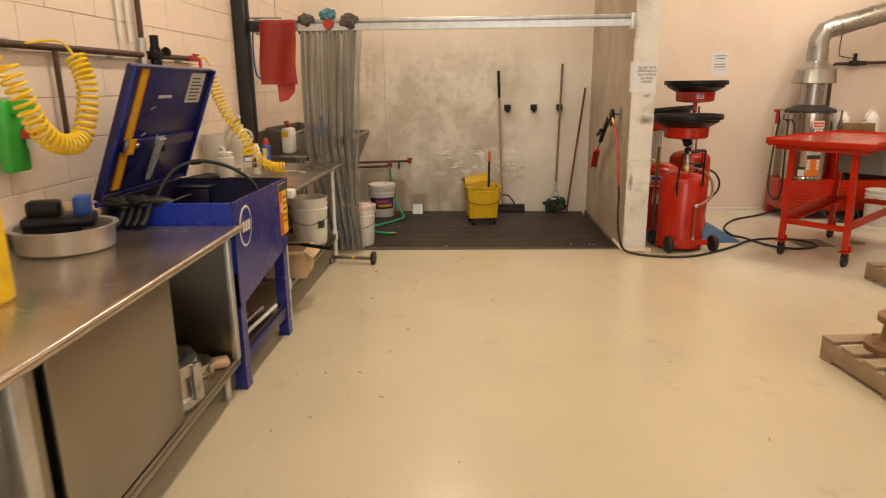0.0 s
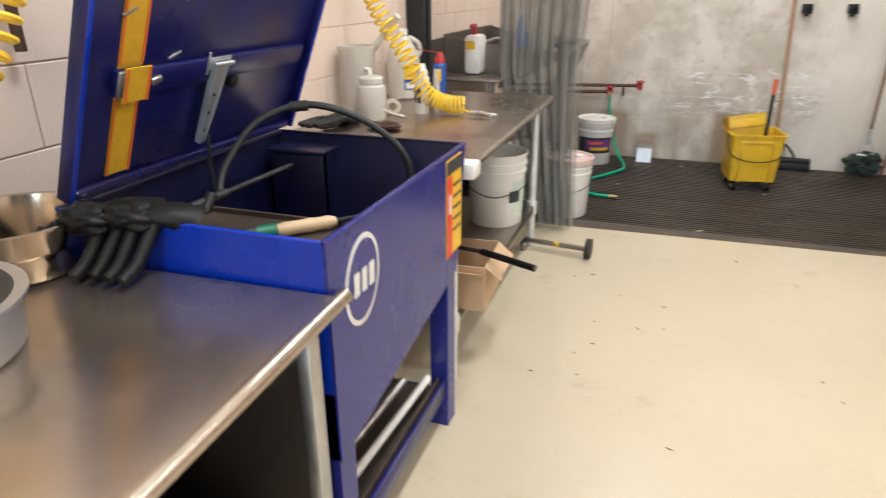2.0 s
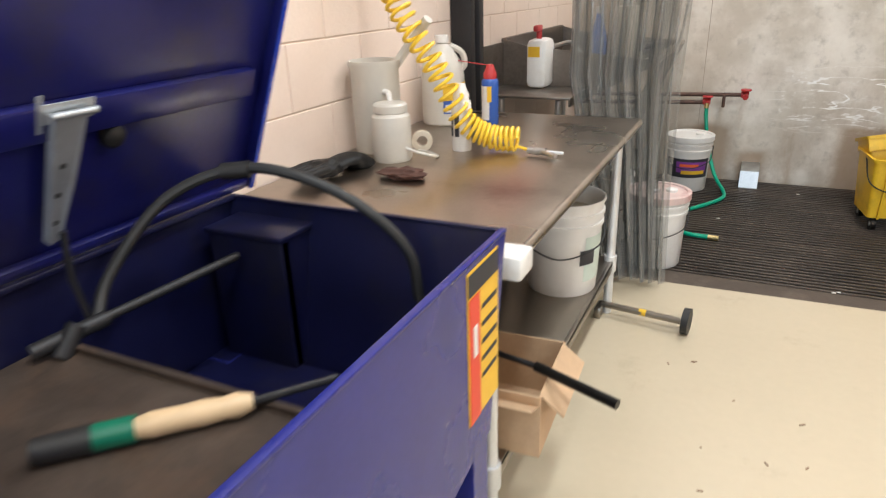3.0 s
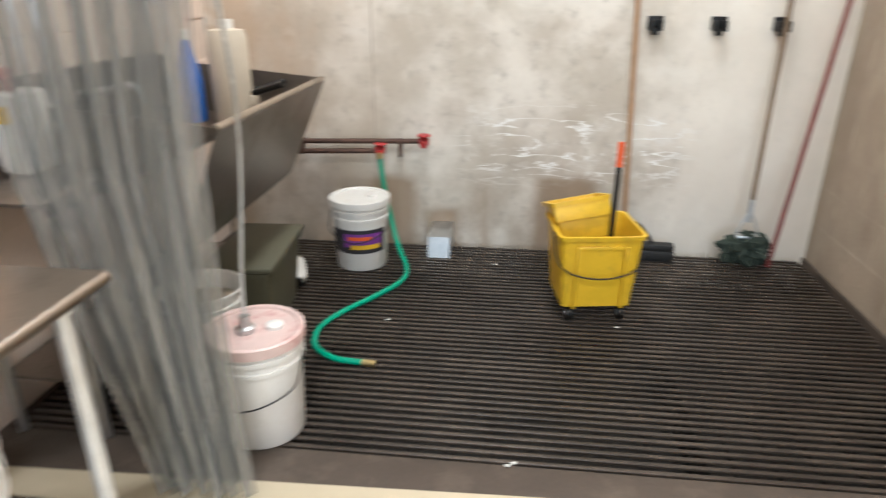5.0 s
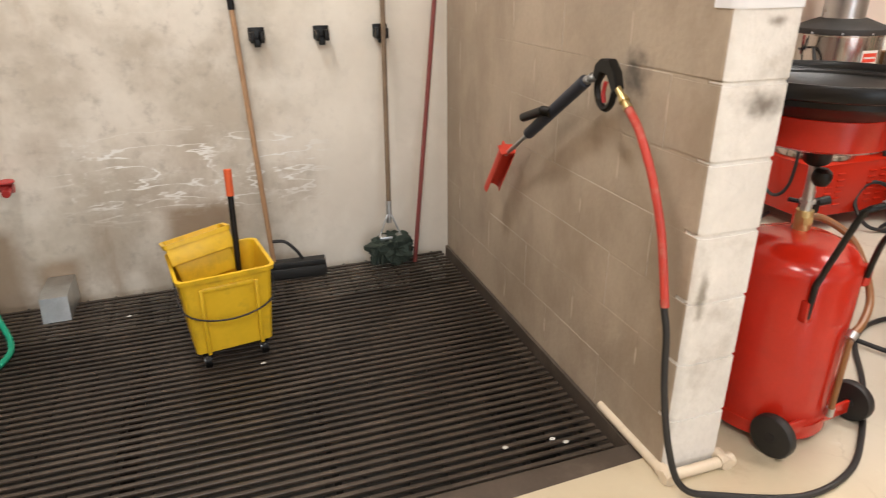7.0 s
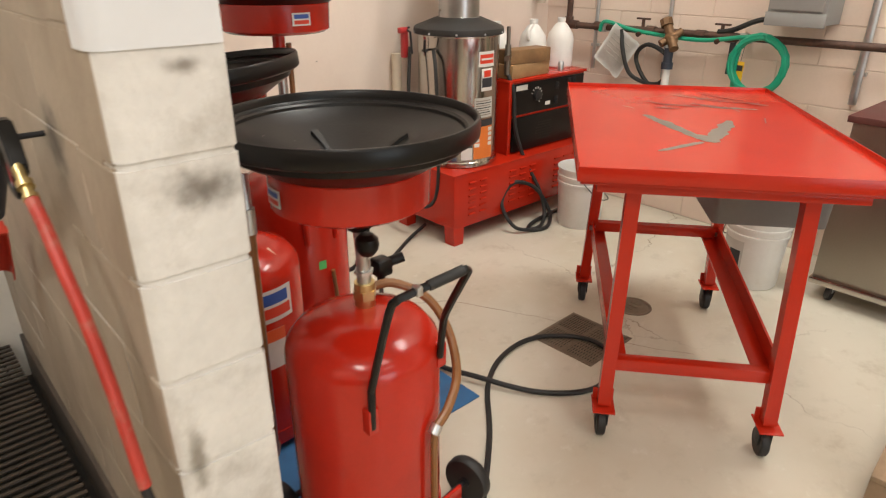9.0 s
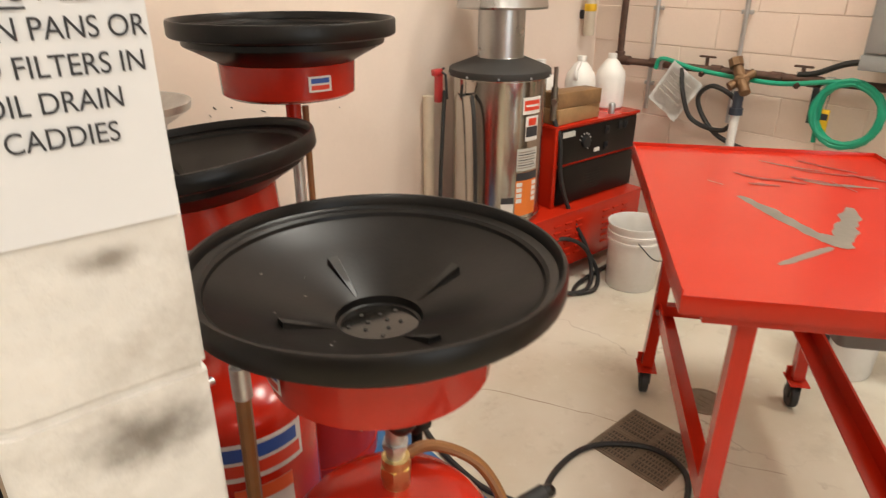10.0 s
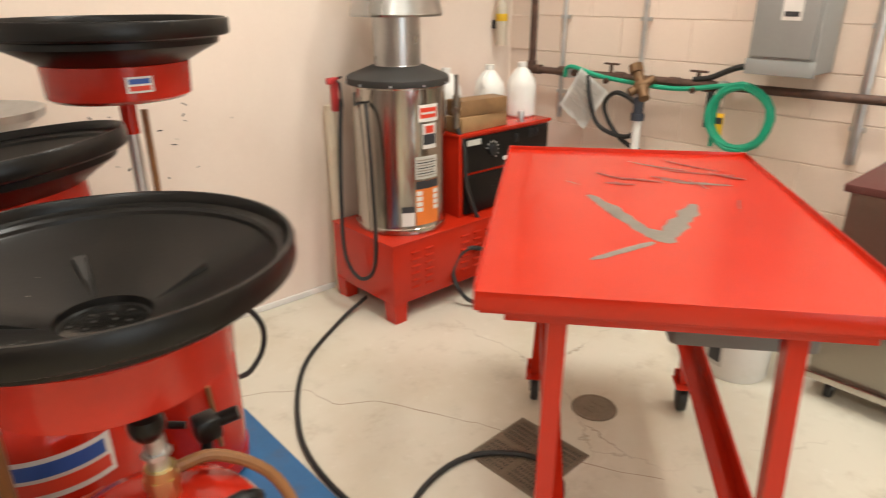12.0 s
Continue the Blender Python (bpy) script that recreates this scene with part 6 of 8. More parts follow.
BC = (4.27, 8.16)
boiler = part("boiler", lathe([(0, 0.425), (0.226, 0.425), (0.234, 0.43), (0.234, 0.455), (0.230, 0.46), (0.230, 1.135), (0.234, 1.14), (0.234, 1.15)], 72, (*BC, 0)), M_BRIGHT, hw, "polished stainless boiler jacket")
part("boiler_top", lathe([(0.232, 1.145), (0.250, 1.145), (0.253, 1.152), (0.250, 1.176), (0.240, 1.184), (0.125, 1.228), (0, 1.228)], 64, (*BC, 0)), node_mat("dark_grey_cap", (0.030, 0.028, 0.026), 0.6, var=0.15), hw, "dark grey domed boiler top")
for i in range(10):
    a = radians(36 * i + 8)
    part("rivet", lathe([(0, 1.15), (0.006, 1.15), (0.006, 1.158), (0, 1.16)], 8, (BC[0] + 0.251 * math.cos(a), BC[1] + 0.251 * math.sin(a), 0)), M_GALV, hw)
flue = part("flue_pipe", lathe([(0.115, 1.21), (0.119, 1.22), (0.112, 1.23), (0.112, 1.48)], 44, (*BC, 0)), M_DUCT, hw)
part("draft_hood", lathe([(0.125, 1.45), (0.215, 1.45), (0.218, 1.46), (0.215, 1.47), (0.195, 1.60), (0.105, 1.68), (0.105, 1.80)], 48, (*BC, 0)), M_DUCT, hw, "galvanised draft hood")
part("flue_elbow", tube([(BC[0], BC[1], 1.76), (BC[0], BC[1], 1.90), (BC[0] + 0.05, BC[1], 1.99), (BC[0] + 0.18, BC[1], 2.04), (BC[0] + 0.60, BC[1], 2.16), (BC[0] + 1.15, BC[1], 2.32)], 0.10, 28), M_DUCT, hw)
for q in ((BC[0], 1.80, 0), (BC[0] + 0.18, 2.04, 72), (BC[0] + 0.52, 2.138, 72)):
    part("duct_band", moved(lathe([(0.100, -0.012), (0.106, -0.010), (0.106, 0.010), (0.100, 0.012)], 32), Matrix.Translation((q[0], BC[1], q[1])) @ Matrix.Rotation(radians(q[2]), 4, "Y")), M_DUCT, hw)
M_ORL = node_mat("orange_label", (0.72, 0.19, 0.03), 0.45, var=0.08, bump=0)
for a0, a1, z0, z1, mat, off, nm in ((-105, -76, 0.985, 1.065, M_LABEL, 0.0012, "maker_label"), (-103, -78, 1.002, 1.05, M_DECALR, 0.002, "label_bar"), (-101, -80, 1.02, 1.03, M_LABEL, 0.0028, "label_bar"), (-100, -79, 0.855, 0.975, M_LABEL, 0.0012, "notice_label"), (-99, -80, 0.875, 0.925, M_INK, 0.002, "label_bar"), (-96, -83, 0.93, 0.965, M_DECALR, 0.002, "label_bar"), (-110, -78, 0.71, 0.82, M_PAPER, 0.0012, "data_label"), (-110, -76, 0.475, 0.70, M_ORL, 0.0012, "warning_label"), (-128, -112, 0.475, 0.57, M_LABEL, 0.0012, "notice_label"), (-128, -112, 0.545, 0.575, M_INK, 0.002, "label_bar"), (-110, -76, 0.66, 0.70, M_INK, 0.002, "label_bar")):
    part(nm, patch_on(0.230 + off, a0, a1, z0, z1, c=BC), mat, boiler)
for r in range(4):
    for c0 in (-109, -85):
        part("pictogram", patch_on(0.2320, c0, c0 + 8, 0.545 + r * 0.028, 0.566 + r * 0.028, 6, BC), M_LABEL, boiler)
for r in range(7):
    part("label_print", patch_on(0.2320, -108, -80 - (r * 37 % 5), 0.722 + r * 0.013, 0.727 + r * 0.013, 8, BC), M_INK if r % 2 else M_STEELP, boiler)
bx = part("control_box", join(box2((4.53, 8.0, 0.425), (5.25, 8.38, 0.865), 0.004), box2((4.52, 7.985, 0.855), (5.26, 8.39, 0.872), 0.003), box2((4.52, 7.985, 0.42), (4.545, 8.0, 0.86), 0.002)), M_REDT, hw)
part("control_panel", box2((4.56, 7.988, 0.66), (5.235, 8.0, 0.845), 0.003), M_BLACK, bx)
part("grille", box2((4.56, 7.984, 0.435), (5.235, 8.0, 0.645), 0.004), M_BLACK, bx)
# black slips laid on for the shade inside the grille openings
gm = mesh_of("grille_slot_shade", bm_box(0.012, 0.004, 0.006), M_PIT)
for i in range(8):
    for k in range(9):
        if (i - 3.5) ** 2 + (k - 4) ** 2 < 16:
            ob = new("grille_slot_shade", gm)
            ob.parent = bx
            ob.location = (4.78 + i * 0.022, 7.983, 0.47 + k * 0.017)
part("dial", moved(lathe([(0, 0), (0.032, 0), (0.03, 0.018), (0.02, 0.022), (0, 0.022)], 24), Matrix.Translation((4.77, 7.988, 0.76)) @ Matrix.Rotation(radians(90), 4, "X")), M_IRON, bx)
for i in range(9):
    a = radians(200 + i * 27)
    part("dial_mark", bm_box(0.004, 0.003, 0.012, (4.77 + 0.046 * math.cos(a), 7.987, 0.76 - 0.046 * math.sin(a)), rot=(0, math.degrees(a) + 90, 0)), M_LABEL, bx)
for xx, zz in ((4.96, 0.80), (4.96, 0.71), (5.08, 0.81), (5.13, 0.81)):
    part("switch", join(bm_box(0.03, 0.01, 0.045, (xx, 7.985, zz), 0.003), bm_box(0.014, 0.014, 0.02, (xx, 7.98, zz + 0.005), 0.003)), M_IRON, bx)
part("panel_label", bm_box(0.10, 0.002, 0.03, (4.63, 7.987, 0.82)), M_PAPER, bx)
part("panel_label", bm_box(0.045, 0.002, 0.022, (4.88, 7.987, 0.70)), M_LABEL, bx)
part("pump_fitting", join(rod((4.54, 8.03, 0.9), (4.54, 8.03, 1.07), 0.018), rod((4.54, 8.03, 1.06), (4.54, 8.03, 1.17), 0.011), rod((4.50, 8.0, 1.0), (4.58, 8.05, 1.0), 0.016)), M_STEELP, hw)
part("hose_tail", tube([(4.54, 8.03, 0.92), (4.55, 7.98, 0.80), (4.56, 7.965, 0.6), (4.62, 7.93, 0.40), (4.70, 7.86, 0.20), (4.69, 7.80, 0.06), (4.56, 7.74, 0.02), (4.42, 7.80, 0.04), (4.40, 7.90, 0.17), (4.50, 7.90, 0.28), (4.66, 7.86, 0.22), (4.74, 7.80, 0.06), (4.62, 7.72, 0.015), (4.50, 7.76, 0.015), (4.62, 7.82, 0.02), (4.95, 7.86, 0.02), (5.2, 7.86, 0.02)], 0.012, 8, 6), M_RUBBER, hw, "black power cable looped to the floor")
part("side_rack", tube([(4.03, 8.30, 1.05), (3.98, 8.22, 1.05), (3.97, 8.22, 1.16), (4.0, 8.30, 1.17), (4.06, 8.34, 1.17)], 0.006, 8, 0), M_IRON, hw)
part("rack_hook", tube([(4.10, 8.20, 1.07), (3.98, 8.12, 1.07), (3.97, 8.10, 1.13)], 0.006, 8, 0), M_IRON, hw)
part("rack_block", join(bm_box(0.035, 0.03, 0.16, (3.985, 8.29, 1.10), 0.006), bm_box(0.05, 0.03, 0.03, (3.965, 8.28, 1.165), 0.006)), M_REDP, hw)
part("rack_hose", tube([(4.0, 8.26, 1.08), (3.97, 8.24, 0.9), (3.94, 8.22, 0.6), (3.93, 8.20, 0.32), (3.96, 8.14, 0.20), (4.0, 8.08, 0.22), (4.0, 8.03, 0.36), (3.99, 8.02, 0.7), (4.0, 8.05, 0.98), (4.03, 8.10, 1.07)], 0.010, 8, 5), M_RUBBER, hw, "black hose hung on the side")
tagged(part("white_pipe", rod((4.06, 8.46, 0.0), (4.06, 8.46, 1.02), 0.03), M_PVC), "cream plastic pipe standing against the wall", "pipe")

for i, (zz, ln, rr) in enumerate(((0.872, 0.36, 3), (0.953, 0.33, -4))):
    tagged(part("wood_block", bm_box(ln, 0.12, 0.079, (0, 0, 0.0405), 0.004), node_mat("dark_timber", (0.22, 0.12, 0.05), 0.6, var=0.3, scale=9, fine=40, bump=0.25) if i else node_mat("brown_timber", (0.34, 0.20, 0.09), 0.6, var=0.25, scale=9, fine=40, bump=0.2)), "short timber block stacked on the washer's control box", "timber block", group="timber blocks").matrix_world = pose(4.73, 8.07, zz, 0, 0, rr)


def gallon_jug(at, label, mat, rz=0, cap=None, h=0.29):
    j = thing("plastic_jug", at, label, "jug", rz=rz)
    part("body", lathe([(0, 0), (0.078, 0), (0.085, 0.008), (0.086, h * 0.55), (0.078, h * 0.68), (0.040, h * 0.86), (0.022, h * 0.91), (0.022, h * 0.95), (0, h * 0.95)], 32), mat, j)
    part("grip", tube([(0.066, 0, h * 0.60), (0.088, 0, h * 0.66), (0.078, 0, h * 0.80), (0.030, 0, h * 0.885)], 0.012, 8, 4), mat, j)
    part("screw_cap", lathe([(0.026, h * 0.92), (0.026, h), (0, h)], 20), cap or M_WHITEP, j)
    return j


for jx, jy, rr in ((4.955, 8.20, 200), (5.195, 8.17, 60), (4.66, 8.24, 10)):
    gallon_jug((jx, jy, 0.872), "white plastic gallon jug on the pressure washer", M_WHITEP, rr, h=0.305)
tagged(part("metal_cup", lathe([(0, 0), (0.018, 0), (0.02, 0.05), (0.015, 0.06), (0, 0.06)], 18, (5.04, 8.03, 0.872)), M_GALV), "small grey metal fitting on the control box", "fitting")

# gas pipe on the north wall, white extinguisher-like canister in the corner
gp = thing("gas_pipe", (0, 0, 0), "dark brown gas pipe with a shut-off valve on the wall", "pipe")
part("pipe", tube([(4.60, 8.455, 0.9), (4.60, 8.455, 1.64), (4.62, 8.455, 1.66), (X1, 8.455, 1.68)], 0.017, 12), M_RUST, gp)
part("valve", join(bm_box(0.10, 0.06, 0.06, (4.82, 8.44, 1.665), 0.012), rod((4.82, 8.44, 1.68), (4.82, 8.44, 1.77), 0.02), rod((4.86, 8.45, 1.665), (4.95, 8.45, 1.667), 0.025)), M_IRON, gp)
part("thin_line", tube([(4.80, 8.45, 1.72), (4.70, 8.47, 1.74), (4.66, 8.48, 1.80), (4.68, 8.48, 2.2)], 0.005, 6, 4), M_IRON, gp)
wc = thing("wall_canister", (5.30, 8.44, 1.25), "cream cylindrical filter canister with a yellow band on the wall", "canister")
part("body", lathe([(0, 0), (0.03, 0), (0.034, 0.01), (0.034, 0.17), (0, 0.17)], 24), M_BEIGE, wc)
part("band", lathe([(0.035, 0.14), (0.036, 0.145), (0.036, 0.18), (0.03, 0.185)], 24), M_DECALY, wc)
part("head", lathe([(0.034, 0.18), (0.03, 0.24), (0.018, 0.26), (0.018, 0.5), (0, 0.5)], 20), M_BEIGE, wc)
part("bracket", bm_box(0.05, 0.06, 0.05, (0, 0.03, 0.12), 0.004), M_IRON, wc)

# ---- pipes and gear on the east wall ----
ep = thing("supply_pipe", (0, 0, 0), "brown iron supply pipe with brass valves along the block wall", "pipe")
EX = 5.365
part("pipe", tube([(EX, 8.24, 2.6), (EX, 8.24, 1.14), (EX, 8.20, 1.12), (EX, 4.6, 1.155)], 0.020, 12), M_RUST, ep)
part("elbow", join(rod((EX, 8.24, 1.17), (EX, 8.24, 1.10), 0.028), rod((EX, 8.25, 1.122), (EX, 8.17, 1.122), 0.028)), M_RUST, ep)
for yy in (8.0, 7.62, 7.30, 7.12):
    part("union", rod((EX, yy - 0.03, 1.125), (EX, yy + 0.03, 1.125), 0.028, 8), M_RUST, ep)
for yy in (7.68, 7.18):
    part("tap", join(rod((EX, yy, 1.13), (EX, yy, 1.185), 0.010), bm_box(0.02, 0.09, 0.010, (EX, yy, 1.19), 0.003), rod((EX, yy, 1.12), (EX - 0.05, yy, 1.10), 0.014)), M_RUST, ep)
M_BRASSD = node_mat("tarnished_brass", (0.17, 0.095, 0.045), 0.5, 0.6, var=0.25, scale=20, bump=0.1)
part("strainer", join(rod((5.32, 7.50, 1.19), (5.23, 7.38, 1.05), 0.027, 14), rod((5.33, 7.40, 1.14), (5.23, 7.47, 1.07), 0.023, 14), rod((5.30, 7.48, 1.165), (5.31, 7.50, 1.20), 0.037, 8), lump(0.038, 12, c=(5.27, 7.43, 1.10))), M_BRASSD, ep, "tarnished brass backflow strainer")
part("blue_fitting", join(rod((5.25, 7.42, 1.05), (5.25, 7.42, 0.97), 0.026, 12), rod((5.25, 7.42, 0.97), (5.25, 7.42, 0.935), 0.034, 12)), M_NAVY, ep)
part("white_pipe", rod((5.25, 7.42, 0.94), (5.25, 7.42, 0.70), 0.022), M_WHITEP, ep)
for yy in (7.95, 7.05, 6.0, 5.2):
    part("bracket", join(bm_box(0.08, 0.03, 0.01, (5.41, yy, 1.10), 0.002), bm_box(0.05, 0.035, 0.06, (EX, yy, 1.125), 0.006)), M_GALV, ep)
part("hanger_strap", bm_box(0.012, 0.03, 0.17, (5.33, 7.09, 1.02), 0.003), M_IRON, ep)
part("black_hose", tube([(5.33, 7.80, 1.12), (5.30, 7.76, 1.0), (5.30, 7.68, 0.86), (5.32, 7.50, 0.83), (5.30, 7.44, 0.98), (5.32, 7.60, 1.05), (5.33, 7.68, 0.96), (5.33, 7.55, 0.80), (5.35, 7.3, 0.72)], 0.013, 8, 6), M_RUBBER, ep)
tagg = thing("yellow_tag", (5.33, 7.03, 0.955), "yellow and black paper tag hanging from the pipe", "tag")
part("card", bm_box(0.003, 0.045, 0.11, (0, 0, 0), 0.0008), M_DECALY, tagg)
part("print", bm_box(0.0012, 0.035, 0.03, (-0.0025, 0, 0.02)), M_INK, tagg)
part("string", rod((0, 0, 0.05), (0.02, 0.0, 0.15), 0.0015, 5), M_IRON, tagg)
gc = thing("coiled_hose", (0, 0, 0), "green rubber hose coiled on the supply pipe", "hose")
cpts = []
for i in range(0, 85):
    a = -i * 2 * math.pi / 20 + 1.5
    r = 0.145 + 0.008 * math.sin(i * 0.7)
    cpts.append((5.33 - 0.010 * (i % 40) / 10, 6.93 + r * math.cos(a), 1.005 + r * math.sin(a)))
part("coil", tube(cpts, 0.013, 8), M_GREEN, gc)
part("run", tube([cpts[0], (5.335, 7.05, 1.135), (5.335, 7.3, 1.10), (5.335, 7.7, 1.12), (5.335, 7.93, 1.16), (5.335, 7.97, 1.10)], 0.012, 8, 6), M_GREEN, gc)
part("tail", tube([(5.33, 7.04, 1.12), (5.325, 7.055, 1.0), (5.325, 7.05, 0.85)], 0.012, 8, 4), M_GREEN, gc)
nt = thing("notice_sheet", (5.325, 7.82, 1.0), "crumpled white plastic notice sheet hanging on the pipe", "notice", rx=32)
sh = bmesh.new()
g = [[sh.verts.new((0.018 * noise.noise(Vector((i * 0.5, j * 0.5, 4))), -0.11 + 0.22 * i / 8, -0.14 + 0.26 * j / 8)) for j in range(9)] for i in range(9)]
for i in range(8):
    for j in range(8):
        sh.faces.new((g[i][j], g[i + 1][j], g[i + 1][j + 1], g[i][j + 1]))
bmesh.ops.solidify(sh, geom=sh.faces[:], thickness=0.002)
part("sheet", sh, M_LABEL, nt, angle=180)
part("print", join(*[bm_box(0.001, 0.15, 0.006, (-0.012, 0.0, 0.07 - 0.03 * i)) for i in range(5)]), M_PAPER, nt)
eb = thing("electrical_box", (0, 0, 0), "grey steel electrical disconnect box on the block wall", "electrical box")
M_EGREY = node_mat("grey_enamel", (0.30, 0.31, 0.30), 0.42, var=0.06, scale=6, bump=0.04)
part("case", join(box2((5.23, 6.62, 1.225), (5.445, 6.90, 1.95), 0.006), box2((5.222, 6.615, 1.215), (5.235, 6.905, 1.28), 0.004)), M_EGREY, eb)
part("cover", box2((5.215, 6.635, 1.29), (5.231, 6.885, 1.93), 0.005), M_EGREY, eb)
part("label", box2((5.213, 6.70, 1.44), (5.2155, 6.78, 1.52)), M_LABEL, eb)
part("label_bar", box2((5.2115, 6.71, 1.455), (5.2135, 6.77, 1.475)), M_INK, eb)
part("label_bar", box2((5.213, 6.69, 1.53), (5.2155, 6.79, 1.60)), M_DECALR, eb)
part("cable", tube([(5.36, 6.90, 1.24), (5.36, 7.0, 1.22), (5.36, 7.12, 1.165), (5.36, 7.2, 1.15)], 0.014, 8, 5), M_RUBBER, eb)
for yy, r in ((8.06, 0.012), (7.54, 0.012), (6.47, 0.020)):
    cdt = thing("conduit", (0, 0, 0), "grey galvanised conduit running up the block wall", "conduit", group="conduits on the block wall")
    part("pipe", rod((5.425, yy, 0.85), (5.425, yy, 3.0), r), M_GALV, cdt)
    for zz in (1.0, 1.42, 2.0):
        part("clip", bm_box(0.02, 0.06, 0.02, (5.435, yy, zz), 0.003), M_GALV, cdt)

# stainless cabinet on casters by the east wall
sc = thing("steel_cabinet", (0, 0, 0), "brushed stainless steel cabinet on casters by the block wall", "cabinet")
part("carcass", box2((4.90, 4.9, 0.115), (5.38, 6.30, 0.87), 0.005), M_STEELP, sc)
part("top", box2((4.88, 4.88, 0.87), (5.40, 6.32, 0.90), 0.004), node_mat("maroon_top", (0.10, 0.03, 0.025), 0.5, var=0.2), sc, "dark maroon top")
part("base_rail", box2((4.885, 4.89, 0.085), (5.39, 6.31, 0.117), 0.004), M_BRIGHT, sc)
for yy in (4.98, 6.22):
    for xx in (4.95, 5.32):
        cst = part("caster", moved(lathe([(0, -0.014), (0.036, -0.014), (0.04, -0.01), (0.04, 0.01), (0.036, 0.014), (0, 0.014)], 20), Matrix.Translation((xx, yy, 0.04)) @ Matrix.Rotation(radians(90), 4, "X")), M_RUBBER, sc)
        part("fork", bm_box(0.035, 0.034, 0.05, (xx, yy, 0.065), 0.003), M_GALV, cst)
rl = thing("hose_reel", (5.12, 6.12, 0.90), "small black cord reel standing on the cabinet", "reel", rz=50)
part("rim", moved(tube([(0.10 * math.cos(i * math.pi / 12), 0, 0.11 + 0.10 * math.sin(i * math.pi / 12)) for i in range(25)], 0.009, 8), Matrix.Identity(4)), M_BLACK, rl)
part("drum", moved(lathe([(0, -0.04), (0.055, -0.04), (0.055, 0.04), (0, 0.04)], 20), Matrix.Translation((0, 0, 0.11)) @ Matrix.Rotation(radians(90), 4, "X")), M_RUBBER, rl)
part("stand", bm_box(0.12, 0.10, 0.02, (0, 0, 0.01), 0.004), M_BLACK, rl)

# pails by the east side
pail((4.86, 7.66, 0), "dirty white plastic pail standing by the pressure washer", lidded=False, rz=40)
pail((4.87, 6.58, 0), "white plastic pail with a printed label by the cabinet", lidded=False, rz=120, band=[(-20, 60, 0.06, 0.25, M_PAPER, "label", 0.0012), (30, 55, 0.08, 0.20, M_INK, "label_print", 0.002)])

# drains in the floor
M_DRAIN = node_mat("drain_iron", (0.20, 0.16, 0.115), 0.55, 0.4, var=0.2, scale=15, bump=0.15)
dg = thing("floor_drain", (3.757, 6.81, 0.0), "square perforated iron drain cover set in the floor", "floor drain", rz=1.5)
part("frame", join(box2((-0.155, -0.155, 0.0006), (0.155, -0.143, 0.004)), box2((-0.155, 0.143, 0.0006), (0.155, 0.155, 0.004)), box2((-0.155, -0.143, 0.0006), (-0.143, 0.143, 0.004)), box2((0.143, -0.143, 0.0006), (0.155, 0.143, 0.004))), M_DRAIN, dg)
# near-black plate at floor level, painting the shade of the drain's depth
part("recess_shade", box2((-0.143, -0.143, 0.0004), (0.143, 0.143, 0.0012)), M_PIT, dg)
slat = mesh_of("slat", bm_box(0.284, 0.0065, 0.003), M_DRAIN)
for i in range(23):
    for r in (0, 90):
        if r and i % 2:
            continue
        ob = new("slat", slat)
        ob.parent = dg
        ob.matrix_local = pose(0, 0, 0.0028 + (0.0004 if r else 0), 0, 0, r) @ Matrix.Translation((0, -0.137 + i * 0.01245, 0))
part("cross_bar", join(box2((-0.143, -0.007, 0.002), (0.143, 0.007, 0.0052)), box2((-0.007, -0.143, 0.002), (0.007, 0.143, 0.0048))), M_DRAIN, dg)
tagged(part("round_drain_cover", join(lathe([(0, 0.003), (0.07, 0.003), (0.075, 0.002), (0.08, 0.004), (0.088, 0.004), (0.09, 0.0006)], 36), *[bm_box(0.012, 0.05, 0.002, (0.03 * k, 0, 0.0035)) for k in (-1, 0, 1)]), M_DRAIN), "round iron cleanout cover in the floor", "drain cover").location = (4.17, 6.82, 0)

# paper notices
M_WPAPER = node_mat("white_paper", (0.74, 0.75, 0.77), 0.55, var=0.02, scale=10, bump=0.03)


def text_bm(body, size, align="CENTER"):
    cu = bpy.data.curves.new("t", "FONT")
    cu.body, cu.size, cu.align_x = body, size, align
    cu.extrude = 0.0003
    ob = bpy.data.objects.new("t", cu)
    me = bpy.data.meshes.new_from_object(ob)
    bm = bmesh.new()
    bm.from_mesh(me)
    bpy.data.objects.remove(ob)
    bpy.data.curves.remove(cu)
    bpy.data.meshes.remove(me)
    return bm


sg = thing("paper_sign", (0, 0, 0), "white paper sign taped round the end of the partition", "sign")
SX0, SX1, SZ0, SZ1 = PX0 + BULL, PX1 - 0.004, 1.394, 1.645
bow = [(SX1, PY - 0.003), (2.06, PY - 0.004)] + [(SX0 - (BULL + 0.003) * math.sin(radians(a)), PY + BULL - (BULL + 0.003) * math.cos(radians(a))) for a in range(0, 91, 15)] + [(PX0 - 0.003, PY + 0.075)]
pbm = bmesh.new()
prow = [[pbm.verts.new((q[0], q[1] + 0.0006 * math.sin(7 * k + i), SZ0 + (SZ1 - SZ0) * k / 10)) for i, q in enumerate(bow)] for k in range(11)]
for k in range(10):
    for i in range(len(bow) - 1):
        pbm.faces.new((prow[k][i], prow[k][i + 1], prow[k + 1][i + 1], prow[k + 1][i]))
part("paper", pbm, M_WPAPER, sg, angle=60)
